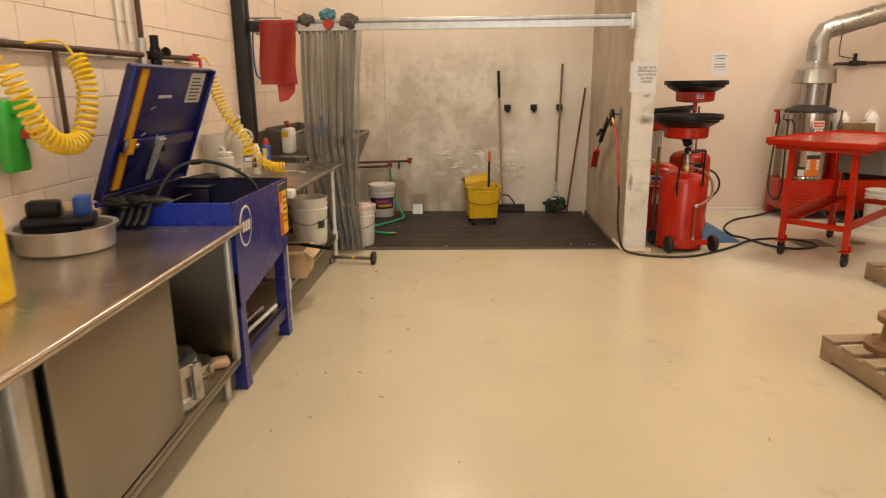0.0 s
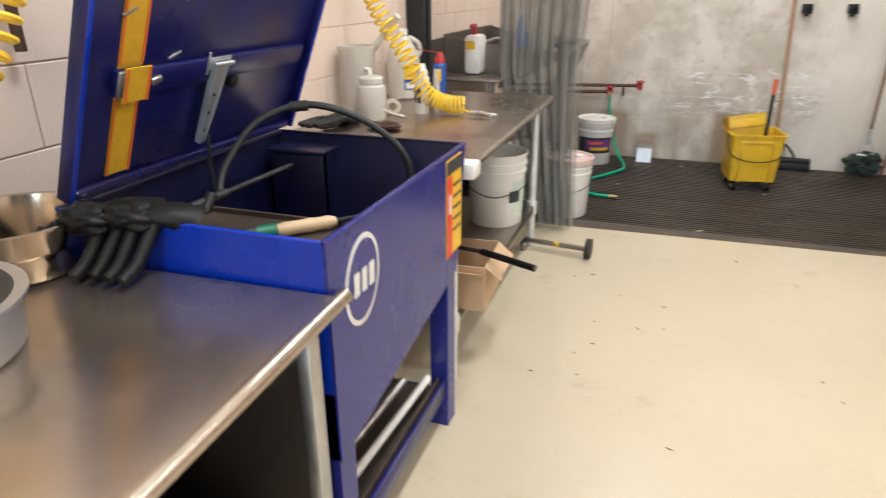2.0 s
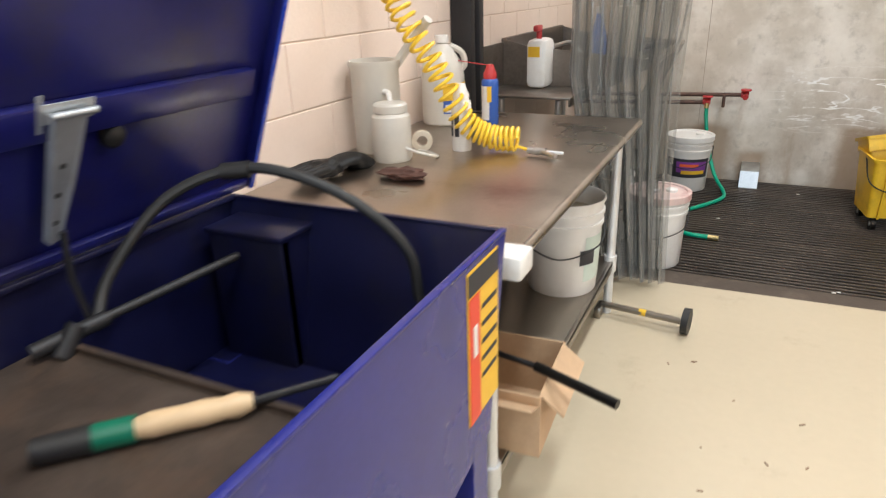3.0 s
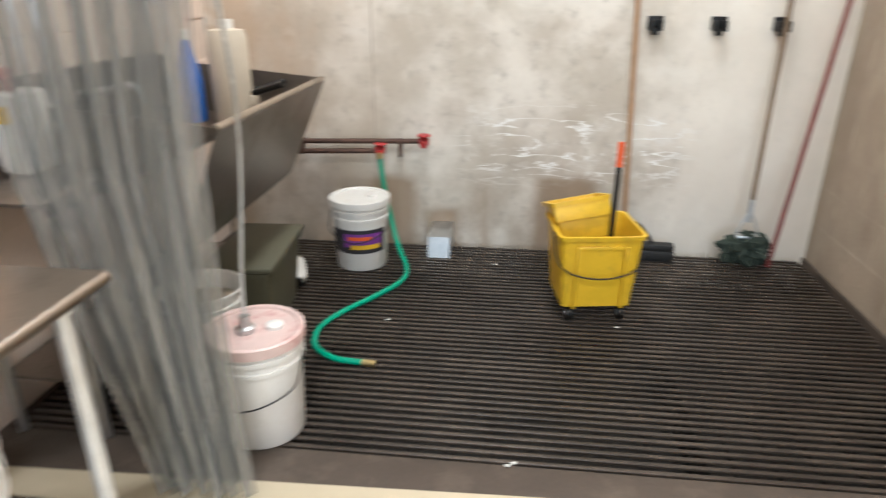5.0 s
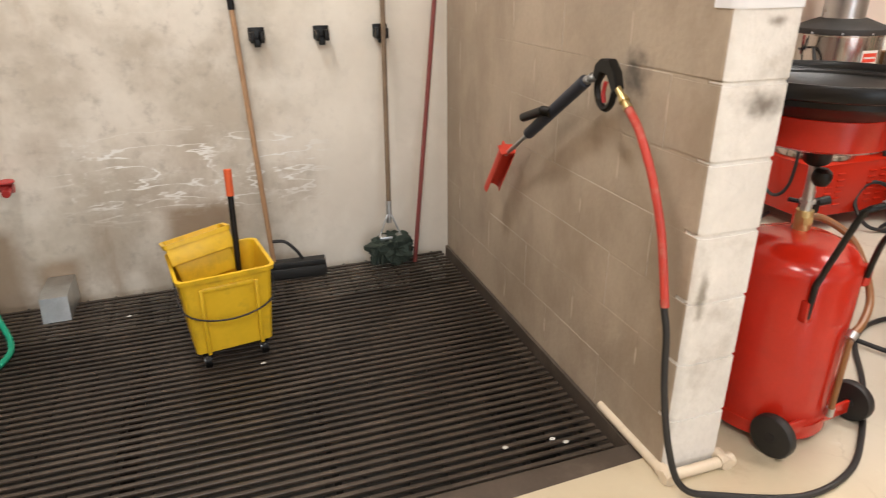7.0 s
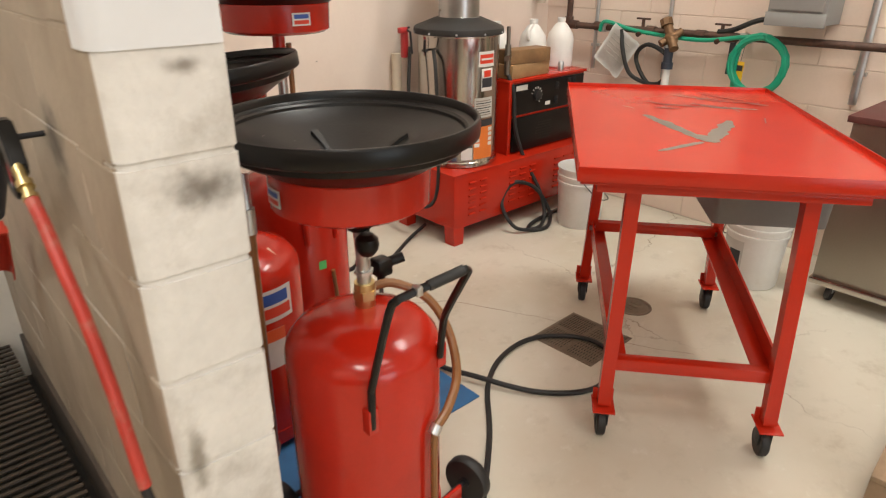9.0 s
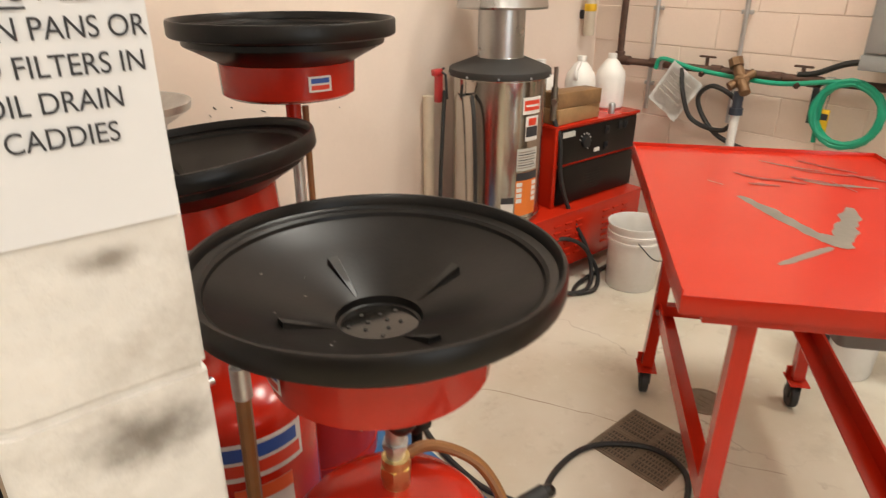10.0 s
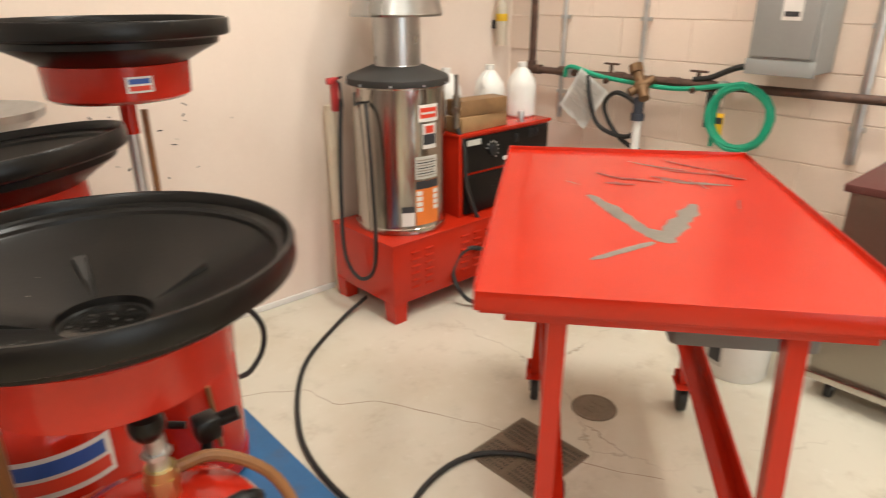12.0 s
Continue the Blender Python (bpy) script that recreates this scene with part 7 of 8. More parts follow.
for i, line in enumerate(("DO NOT LEAVE", "DRAIN PANS OR", "OLD FILTERS IN", "OIL DRAIN", "CADDIES")):
    part("lettering", moved(text_bm(line, 0.0250), Matrix.Translation((2.062, PY - 0.0055, 1.588 - i * 0.0288)) @ Matrix.Rotation(radians(90), 4, "X") @ Matrix.Diagonal((0.86, 1, 1, 1))), M_INK, sg)
part("underline", bm_box(0.060, 0.0006, 0.002, (2.062 - 0.036, PY - 0.0055, 1.583)), M_INK, sg)
ns = thing("paper_notice", (3.375, 8.497, 1.675), "white paper notice taped on the cream wall", "notice")
part("paper", bm_box(0.19, 0.002, 0.27, (0, 0, 0)), M_WPAPER, ns)
for i in range(6):
    part("print_line", bm_box(0.14 - (i * 29 % 5) * 0.01, 0.001, 0.008, (0, -0.002, 0.09 - i * 0.03)), M_PAPER if i % 3 == 2 else M_INK, ns)

# pallets with rusty castings
M_PALLET = node_mat("weathered_pallet_wood", (0.30, 0.21, 0.13), 0.75, var=0.25, scale=6, fine=40, bump=0.3, dirt=(0.12, 0.08, 0.05), dirt_amount=0.5, dirt_scale=6, per_object=0.15)
M_CAST = node_mat("rusty_casting", (0.22, 0.12, 0.065), 0.7, 0.3, var=0.3, scale=12, bump=0.4, dirt=(0.10, 0.06, 0.04), dirt_amount=0.6, dirt_scale=8)


def pallet(at, rz, label):
    p = thing("wooden_pallet", at, label, "pallet", rz=rz)
    for i in range(7):
        part("deck_board", bm_box(1.0, 0.10, 0.018, (0.5, -0.05 - i * 0.158, 0.121), 0.002), M_PALLET, p)
    for xx in (0.02, 0.5, 0.98):
        part("stringer", bm_box(0.04, 1.05, 0.09, (xx, -0.525, 0.066), 0.003), M_PALLET, p)
    for yy in (-0.05, -0.525, -1.0):
        part("bottom_board", bm_box(1.0, 0.10, 0.018, (0.5, yy, 0.0095), 0.002), M_PALLET, p)
    return p


pallet((2.51, 4.14, 0), 6, "weathered wooden pallet carrying rusty castings")
pallet((3.60, 5.66, 0), 4, "weathered wooden pallet with a rusty part on it")
for cx, cy, cz, r in ((2.80, 3.93, 0.13, 0.17), (4.02, 5.30, 0.13, 0.2)):
    cs = thing("rusty_casting", (cx, cy, cz), "brown rusty metal casting lying on a pallet", "casting")
    part("flange", lathe([(0, 0), (r, 0), (r, 0.03), (r * 0.6, 0.05), (r * 0.55, 0.14), (r * 0.75, 0.15), (r * 0.75, 0.18), (r * 0.4, 0.18), (r * 0.35, 0.10), (0, 0.10)], 32), M_CAST, cs)
    for i in range(6):
        part("bolt", lathe([(0.014, 0.03), (0.014, 0.045), (0, 0.045)], 6, (r * 0.82 * math.cos(i * 1.047), r * 0.82 * math.sin(i * 1.047), 0)), M_CAST, cs)


# ---- things on and above the west benches ----
M_COIL = node_mat("yellow_nylon_hose", (0.82, 0.55, 0.03), 0.35, var=0.06, scale=20, bump=0.02)


def coil_hose(path, r, turns, name, label, tails=()):
    t = thing(name, (0, 0, 0), label, "air hose", group="coiled air hoses")
    line = curve(path, 16)
    n = turns * 14
    pts = []
    for i in range(n + 1):
        f = i / n * (len(line) - 1)
        k = min(int(f), len(line) - 2)
        c = line[k].lerp(line[k + 1], f - k)
        d = (line[k + 1] - line[k]).normalized()
        s = d.cross(Vector((1, 0.2, 0.1))).normalized()
        u = d.cross(s)
        a = 2 * math.pi * turns * i / n
        pts.append(c + (s * math.cos(a) + u * math.sin(a)) * r)
    part("coil", tube(pts, 0.0065, 6), M_COIL, t)
    for q in tails:
        part("tail", tube(q, 0.0055, 6, 5), M_COIL, t)
    return t


h1 = coil_hose([(-1.26, 5.40, 1.58), (-1.21, 5.38, 1.43), (-1.15, 5.37, 1.29), (-1.04, 5.38, 1.12), (-0.96, 5.41, 0.955), (-0.88, 5.44, 0.898), (-0.785, 5.455, 0.890)], 0.036, 33, "coiled_air_hose", "yellow coiled nylon air hose hanging down onto the table", tails=[[(-1.31, 5.34, 1.66), (-1.28, 5.38, 1.67), (-1.26, 5.42, 1.62)], [(-0.785, 5.44, 0.87), (-0.735, 5.43, 0.862)]])
part("nozzle", join(rod((-0.745, 5.435, 0.862), (-0.685, 5.43, 0.862), 0.012), rod((-0.70, 5.43, 0.862), (-0.64, 5.385, 0.860), 0.008), rod((-0.69, 5.432, 0.862), (-0.63, 5.44, 0.858), 0.006)), M_GALV, h1)
h2 = coil_hose([(-1.12, 3.17, 1.56), (-1.08, 3.19, 1.42), (-1.07, 3.25, 1.30), (-1.07, 3.36, 1.24), (-1.07, 3.49, 1.25), (-1.07, 3.575, 1.37), (-1.08, 3.61, 1.50), (-1.12, 3.62, 1.60)], 0.040, 32, "coiled_air_hose", "yellow coiled nylon air hose looped on the wall", tails=[[(-1.31, 3.21, 1.64), (-1.22, 3.18, 1.64), (-1.12, 3.17, 1.57)], [(-1.12, 3.62, 1.60), (-1.19, 3.63, 1.665), (-1.31, 3.58, 1.655)]])
ap = thing("air_pipe", (0, 0, 0), "brown air pipe along the block wall with a black regulator", "pipe")
part("pipe", rod((-1.325, 1.5, 1.635), (-1.325, 5.35, 1.66), 0.017), M_RUST, ap)
part("riser", rod((-1.325, 4.62, 1.50), (-1.325, 4.62, 1.75), 0.022), M_GALV, ap)
part("drop_pipe", rod((-1.325, 4.62, 1.75), (-1.325, 4.62, 3.2), 0.016), M_RUST, ap)
part("drop_pipe", rod((-1.325, 3.80, 1.64), (-1.325, 3.80, 1.25), 0.013), M_RUST, ap)
part("regulator", join(rod((-1.29, 4.70, 1.55), (-1.29, 4.70, 1.70), 0.032, 16), rod((-1.29, 4.70, 1.70), (-1.29, 4.70, 1.77), 0.026, 12), bm_box(0.07, 0.10, 0.05, (-1.295, 4.70, 1.655), 0.008)), M_BLACK, ap)
part("gauge", moved(lathe([(0, -0.014), (0.026, -0.014), (0.028, 0), (0.026, 0.014), (0, 0.014)], 22), Matrix.Translation((-1.27, 4.80, 1.68)) @ Matrix.Rotation(radians(70), 4, "X")), M_BLACK, ap)
part("red_valve", join(rod((-1.30, 5.20, 1.66), (-1.30, 5.30, 1.66), 0.018), bm_box(0.02, 0.08, 0.012, (-1.29, 5.27, 1.685), 0.003), bm_box(0.012, 0.03, 0.07, (-1.28, 5.31, 1.63), 0.004)), M_REDP, ap)
for yy in (2.6, 3.5, 4.3, 5.1):
    part("bracket", join(bm_box(0.04, 0.025, 0.05, (-1.34, yy, 1.648), 0.004)), M_GALV, ap)
for yy in (4.42, 4.52):
    part("conduit", rod((-1.34, yy, 1.72), (-1.34, yy, 3.0), 0.011), M_WHITEP, ap)
# green sprayer and the yellow can at the near end
M_LIME = node_mat("green_plastic", (0.03, 0.42, 0.06), 0.4, var=0.08)
gs = thing("green_bracket", (-1.30, 3.42, 1.12), "bright green plastic holder fixed to the block wall", "holder")
part("plate", bm_box(0.05, 0.13, 0.30, (-0.02, 0, 0.15), 0.012), M_LIME, gs)
part("arm", bm_box(0.10, 0.05, 0.06, (0.04, 0.0, 0.27), 0.012), M_LIME, gs)
part("cup", lathe([(0, 0.10), (0.045, 0.10), (0.045, 0.20), (0.04, 0.205), (0, 0.205)], 20, (0.05, 0.06, 0)), M_WHITEP, gs)
part("trigger", bm_box(0.06, 0.03, 0.04, (0.07, -0.02, 0.16), 0.008), M_REDP, gs)
yc = thing("yellow_can", (-0.85, 2.53, BZ), "yellow plastic fluid jug standing on the steel bench", "jug")
part("body", lathe([(0, 0), (0.088, 0), (0.095, 0.01), (0.095, 0.28), (0.082, 0.345), (0.04, 0.39), (0.03, 0.41), (0, 0.41)], 36), M_YELLOW, yc)
part("label", patch_on(0.0958, -95, -10, 0.11, 0.21), M_INK, yc)
part("screw_cap", lathe([(0.033, 0.405), (0.033, 0.44), (0, 0.44)], 20), M_REDP, yc)
# round pan with a cordless tool in it
M_PANALU = node_mat("dull_aluminium", (0.60, 0.585, 0.55), 0.38, 0.9, var=0.1, scale=10, bump=0.04)
M_WARMST = node_mat("warm_stainless", (0.62, 0.54, 0.43), 0.16, 1.0, var=0.08, scale=6, bump=0.02)
rp = thing("round_drip_pan", (-1.01, 3.21, BZ), "round dull aluminium drip pan on the steel bench", "pan")
part("pan", lathe([(0, 0), (0.170, 0), (0.177, 0.006), (0.184, 0.088), (0.197, 0.091), (0.197, 0.096), (0.176, 0.095), (0.169, 0.010), (0, 0.008)], 56), M_PANALU, rp)
bw = thing("steel_bowl", (-1.181, 3.564, BZ), "shiny stainless steel bowl on the bench beside the gloves", "bowl")
part("bowl", lathe([(0, 0), (0.138, 0), (0.146, 0.006), (0.150, 0.055), (0.158, 0.062), (0.160, 0.105), (0.167, 0.108), (0.167, 0.112), (0.154, 0.111), (0.146, 0.062), (0.138, 0.012), (0, 0.009)], 56), M_WARMST, bw)
dr = thing("cordless_tool", (-1.03, 3.22, BZ + 0.010), "black and blue cordless power tool lying in the round pan", "power tool", rz=25)
M_BLUEP = node_mat("blue_plastic", (0.01, 0.06, 0.30), 0.4, var=0.1)
part("body", join(bm_box(0.26, 0.15, 0.05, (0, 0, 0.10), 0.015), bm_box(0.20, 0.10, 0.09, (-0.03, 0, 0.046), 0.015)), M_BLACK, dr)
part("battery", join(bm_box(0.06, 0.10, 0.08, (0.085, 0.01, 0.155), 0.01)), M_BLUEP, dr)
part("grip", bm_box(0.12, 0.09, 0.07, (-0.05, 0.0, 0.150), 0.015), M_BLACK, dr)
# rubber gloves on the washer's lip
M_GLOVE = node_mat("black_rubber_glove", (0.006, 0.006, 0.0062), 0.5, var=0.2, scale=20, bump=0.2)
M_GLOVE.node_tree.nodes["Principled BSDF"].inputs["Specular IOR Level"].default_value = 0.3


def glove(at, rz, label, flat=False):
    g = thing("rubber_glove", at, label, "glove", rz=rz)
    bms = [lump(0.085, 2 if flat else 6, 1.25, 0.75, 0.45 if flat else 0.62, 0.3, 4)]
    for i, dy in enumerate((-0.055, -0.018, 0.02, 0.056)):
        L = (0.10, 0.125, 0.12, 0.095)[i]
        bms.append(tube([(-0.05, dy, 0.01), (-0.09 - L * 0.3, dy * 1.15, 0.01 if flat else 0.0), (-0.10 - L * 0.75, dy * 1.2, 0.012 if flat else -0.035), (-0.10 - L, dy * 1.15, 0.012 if flat else -0.055)], 0.019, 10, 4, 0.013))
    bms.append(tube([(0.0, 0.07, 0.01), (-0.06, 0.11, 0.0), (-0.10, 0.115, -0.01)], 0.019, 10, 4, 0.014))
    cuff = tube([(0.03, 0, 0.0), (0.10, 0.0, 0.02), (0.17, 0.01, 0.0), (0.23, 0.02, -0.09)], 0.06, 16, 5, 0.08)
    bmesh.ops.scale(cuff, vec=(1, 1, 0.42), verts=cuff.verts)
    bms.append(cuff)
    bm = join(*bms)
    bmesh.ops.scale(bm, vec=(0.66, 0.66, 0.66), verts=bm.verts)
    part("shell", bm, M_GLOVE, g, angle=75)
    return g


def draped_glove(label, cuff_path, fingers, r=0.05):
    """An empty gauntlet over an edge: flattened cuff, then fingers that hang."""
    g = thing("rubber_glove", (0, 0, 0), label, "glove")
    c = Vector(cuff_path[-1])
    cuff = tube(cuff_path, r, 16, 5, r * 0.8)
    part("cuff", moved(cuff, Matrix.Translation(c) @ Matrix.Diagonal((1, 1, 0.5, 1)) @ Matrix.Translation(-c)), M_GLOVE, g, angle=75)
    part("palm", lump(0.055, 6, 1.3, 0.9, 0.55, 0.3, 4, tuple(c)), M_GLOVE, g, angle=75)
    for path in fingers:
        part("finger", tube(path, 0.0165, 10, 5, 0.012), M_GLOVE, g, angle=75)


draped_glove("black rubber glove hanging over the washer's edge", [(-0.835, 3.700, 0.918), (-0.865, 3.672, 0.952), (-0.93, 3.640, 0.950)], [[(-0.872 - 0.032 * i, 3.648 - 0.010 * i, 0.948), (-0.872 - 0.034 * i, 3.618 - 0.008 * i, 0.918 + 0.004 * (i % 2)), (-0.870 - 0.036 * i, 3.572 - 0.006 * i, 0.876), (-0.872 - 0.036 * i, 3.530 - 0.004 * i + 0.006 * (i % 3), 0.857)] for i in range(4)])
draped_glove("black rubber glove folded on the washer's edge", [(-0.94, 3.715, 0.930), (-0.97, 3.668, 0.958), (-1.01, 3.610, 0.945)], [[(-1.02 - 0.02 * i, 3.60 - 0.012 * i, 0.945 - 0.006 * i), (-1.06 - 0.014 * i, 3.57 - 0.012 * i, 0.925 - 0.012 * i), (-1.10 - 0.006 * i, 3.545 - 0.016 * i, 0.905 - 0.016 * i)] for i in range(4)])
glove((-1.22, 5.0, 0.875), 80, "black rubber glove lying on the work table", True)
# parts brush
pb = thing("parts_brush", (-0.785, 3.930, 0.832), "parts cleaning brush with a wooden and green handle", "brush", rz=46)
part("handle", moved(lathe([(0, 0), (0.014, 0), (0.018, 0.02), (0.017, 0.06), (0.0185, 0.085), (0.016, 0.11), (0.018, 0.13), (0.012, 0.15), (0, 0.15)], 20), Matrix.Rotation(radians(90), 4, "Y")), node_mat("pale_wood", (0.62, 0.45, 0.26), 0.5, var=0.15, scale=20), pb)
part("ferrule", rod((-0.05, 0, 0), (0.0, 0, 0), 0.019), node_mat("dark_green_paint", (0.01, 0.13, 0.07), 0.4), pb)
part("bristles", rod((-0.12, 0, 0), (-0.05, 0, 0), 0.018, 14, 0.020), M_RUBBER, pb)
part("wire", rod((0.148, 0, 0.0), (0.27, 0.012, 0.0), 0.006, 8), M_IRON, pb)
# jugs, cans and bottles on the work table
M_CLEAR = node_mat("cloudy_plastic", (0.70, 0.665, 0.59), 0.32, var=0.06, scale=10, bump=0.02)
M_CLEAR.node_tree.nodes["Principled BSDF"].inputs["Transmission Weight"].default_value = 0.25
j1 = gallon_jug((-1.24, 5.85, TZ), "cloudy plastic gallon jug with a yellow and blue label", M_CLEAR, 30, h=0.34)
part("label", patch_on(0.0875, -95, 10, 0.05, 0.16), M_NAVYINK, j1)
part("label_field", patch_on(0.0883, -95, 5, 0.10, 0.165), M_DECALY, j1)
part("label_field", patch_on(0.0883, -90, -40, 0.055, 0.085), M_LABEL, j1)


def spray_can(at, label, body, cap, h=0.20):
    s = thing("aerosol_can", at, label, "aerosol can", group="aerosol cans on the table")
    part("can", lathe([(0, 0), (0.031, 0), (0.033, 0.004), (0.033, h - 0.035), (0.030, h - 0.028), (0.018, h - 0.015), (0, h - 0.015)], 28), body, s)
    part("cap", lathe([(0.026, h - 0.025), (0.027, h - 0.005), (0.018, h + 0.012), (0.014, h + 0.03), (0, h + 0.03)], 22), cap, s)
    return s


c1 = spray_can((-1.05, 5.88, TZ), "blue aerosol can with a red cap and straw", M_NAVYINK, M_REDP, 0.20)
part("label", patch_on(0.0337, -190, -75, 0.02, 0.15), M_LABEL, c1)
part("label_field", patch_on(0.0342, -90, -60, 0.09, 0.15), M_DECALY, c1)
part("straw", rod((0.0, 0, 0.225), (-0.12, -0.03, 0.245), 0.002, 6), M_REDP, c1)
c2 = spray_can((-0.98, 5.44, TZ), "white aerosol can with black print", M_WHITEP, M_WHITEP, 0.19)
for a in (-150, -110):
    part("label", patch_on(0.0337, a, a + 30, 0.05, 0.12), M_INK, c2)
pt = thing("measuring_pitcher", (-1.255, 5.36, TZ), "tall cloudy white plastic pitcher against the wall", "pitcher")
part("body", lathe([(0, 0), (0.076, 0), (0.080, 0.01), (0.080, 0.27), (0.086, 0.285), (0.086, 0.298), (0.078, 0.298), (0.074, 0.27), (0.074, 0.012), (0, 0.01)], 36), M_CLEAR, pt)
part("handle", tube([(0.062, -0.05, 0.03), (0.092, -0.07, 0.05), (0.092, -0.07, 0.19), (0.062, -0.05, 0.205)], 0.009, 8, 4), M_WHITEP, pt)
part("spout_tube", tube([(0.06, 0.04, 0.28), (0.12, 0.06, 0.36), (0.18, 0.05, 0.42)], 0.016, 10, 4), M_CLEAR, pt)
jr = thing("plastic_jar", (-1.14, 5.25, TZ), "cloudy plastic spray jar half full of fluid", "jar")
part("body", lathe([(0, 0), (0.058, 0), (0.063, 0.008), (0.063, 0.125), (0.060, 0.142), (0.049, 0.154), (0.049, 0.172), (0, 0.172)], 32), M_CLEAR, jr)
part("lid", lathe([(0.050, 0.152), (0.054, 0.155), (0.054, 0.176), (0.048, 0.182), (0, 0.182)], 28), M_CLEAR, jr)
part("hose", tube([(0.05, -0.02, 0.05), (0.09, 0.0, 0.03), (0.13, 0.06, 0.006), (0.08, 0.10, 0.006), (0.02, 0.12, 0.006)], 0.005, 6, 5), M_CLEAR, jr)
tr_ = thing("tape_roll", (-1.10, 5.38, TZ), "small roll of cream tape standing on the table", "tape roll", rz=30)
part("roll", moved(lathe([(0.018, -0.012), (0.035, -0.012), (0.035, 0.012), (0.018, 0.012), (0.018, -0.012)], 24), Matrix.Translation((0, 0, 0.036)) @ Matrix.Rotation(radians(90), 4, "X")), M_BEIGE, tr_)
tagged(part("rag", lump(0.05, 21, 1.5, 0.8, 0.3, 0.5, c=(-1.0, 5.06, TZ + 0.014)), node_mat("brown_rag", (0.07, 0.03, 0.02), 0.9, var=0.3, scale=30, bump=0.5)), "dark brown rag crumpled on the work table", "rag")
sp2 = thing("spray_jug", (-1.12, 6.76, 0.864), "white plastic spray jug with a red trigger on the sink shelf", "spray jug")
part("body", bm_box(0.11, 0.16, 0.24, (0, 0, 0.12), 0.03), M_WHITEP, sp2)
part("trigger", join(rod((0, -0.03, 0.24), (0, -0.03, 0.28), 0.014), bm_box(0.025, 0.09, 0.03, (0, -0.05, 0.29), 0.008)), M_REDP, sp2)
part("label", bm_box(0.06, 0.003, 0.05, (-0.01, -0.081, 0.18)), M_DECALY, sp2)
# red apron on the post
apn = thing("leather_apron", (0, 0, 0), "red leather apron hanging from a hook by the post", "apron")
M_LEATHER = node_mat("red_leather", (0.50, 0.06, 0.045), 0.5, var=0.12, scale=8, bump=0.15)
am = bmesh.new()
gr = [[am.verts.new((-1.20 + 0.31 * i / 14 + 0.008 * math.sin(j * 0.4), 6.37 - 0.018 * math.sin(i * 0.55 + j * 0.12) - 0.02 * j / 16, 2.01 - 0.52 * j / 16)) for j in range(17)] for i in range(15)]
for i in range(14):
    for j in range(16):
        am.faces.new((gr[i][j], gr[i + 1][j], gr[i + 1][j + 1], gr[i][j + 1]))
bmesh.ops.solidify(am, geom=am.faces[:], thickness=0.004)
part("panel", am, M_LEATHER, apn, angle=180)
part("flap", moved(extrude_poly([(-1.08, 1.54), (-0.92, 1.50), (-0.93, 1.43), (-0.99, 1.36), (-1.07, 1.34)], 0.006, "y"), Matrix.Translation((0, 6.385, 0))), M_LEATHER, apn)
part("strap", tube([(-1.19, 6.37, 2.0), (-1.25, 6.36, 1.9), (-1.25, 6.36, 1.6), (-1.19, 6.365, 1.52)], 0.008, 6, 5), M_NAVYINK, apn)
part("hook", join(rod((-1.28, 6.36, 2.03), (-1.0, 6.37, 2.03), 0.008), rod((-1.05, 6.37, 2.03), (-1.05, 6.37, 2.35), 0.006)), M_GALV, apn)

# ---- under the benches ----
cbx = thing("cardboard_box", (-0.615, 4.88, 0.25), "open cardboard box on the shelf of the work table", "box", rz=3)
M_CARD = node_mat("cardboard", (0.50, 0.34, 0.20), 0.8, var=0.1, scale=10, fine=80, bump=0.1)
part("carton", join(box2((-0.13, -0.14, 0.0), (0.13, 0.14, 0.006)), box2((-0.13, -0.14, 0.006), (-0.125, 0.14, 0.18)), box2((0.125, -0.14, 0.006), (0.13, 0.14, 0.18)), box2((-0.125, -0.14, 0.006), (0.125, -0.135, 0.18)), box2((-0.125, 0.135, 0.006), (0.125, 0.14, 0.18))), M_CARD, cbx)
part("flap", bm_box(0.25, 0.08, 0.004, (0, -0.17, 0.165), rot=(-25, 0, 0)), M_CARD, cbx)
part("flap", bm_box(0.08, 0.26, 0.004, (0.155, 0, 0.155), rot=(0, 40, 0)), M_CARD, cbx)
pry = thing("rubber_mallet", (0, 0, 0), "black handled tool sticking out of the cardboard box", "tool")
part("handle", rod((-0.52, 4.84, 0.455), (-0.30, 4.77, 0.445), 0.013), M_BLACK, pry)
part("shaft", rod((-0.72, 4.90, 0.44), (-0.52, 4.84, 0.455), 0.008), M_IRON, pry)
rb = thing("rubber_bucket", (-1.06, 5.74, 0.25), "dark grey rubber bucket on the table's shelf", "bucket")
part("body", lathe([(0, 0), (0.11, 0), (0.135, 0.24), (0.14, 0.245), (0.13, 0.245), (0.105, 0.01), (0, 0.01)], 32), M_RUBBER, rb)
jk = thing("roller_stand", (0, 0, 0), "grey steel bar with a rubber wheel lying by the table leg", "roller bar")
part("bar", join(rod((-0.60, 6.04, 0.05), (-0.26, 6.0, 0.05), 0.014)), M_STEELP, jk)
part("tape_band", rod((-0.43, 6.021, 0.05), (-0.40, 6.017, 0.05), 0.0148), M_DECALY, jk)
part("wheel", rod((-0.252, 6.0, 0.055), (-0.225, 5.997, 0.055), 0.055, 24), M_RUBBER, jk)
part("foot", bm_box(0.03, 0.09, 0.05, (-0.60, 6.03, 0.025), 0.004), M_STEELP, jk)
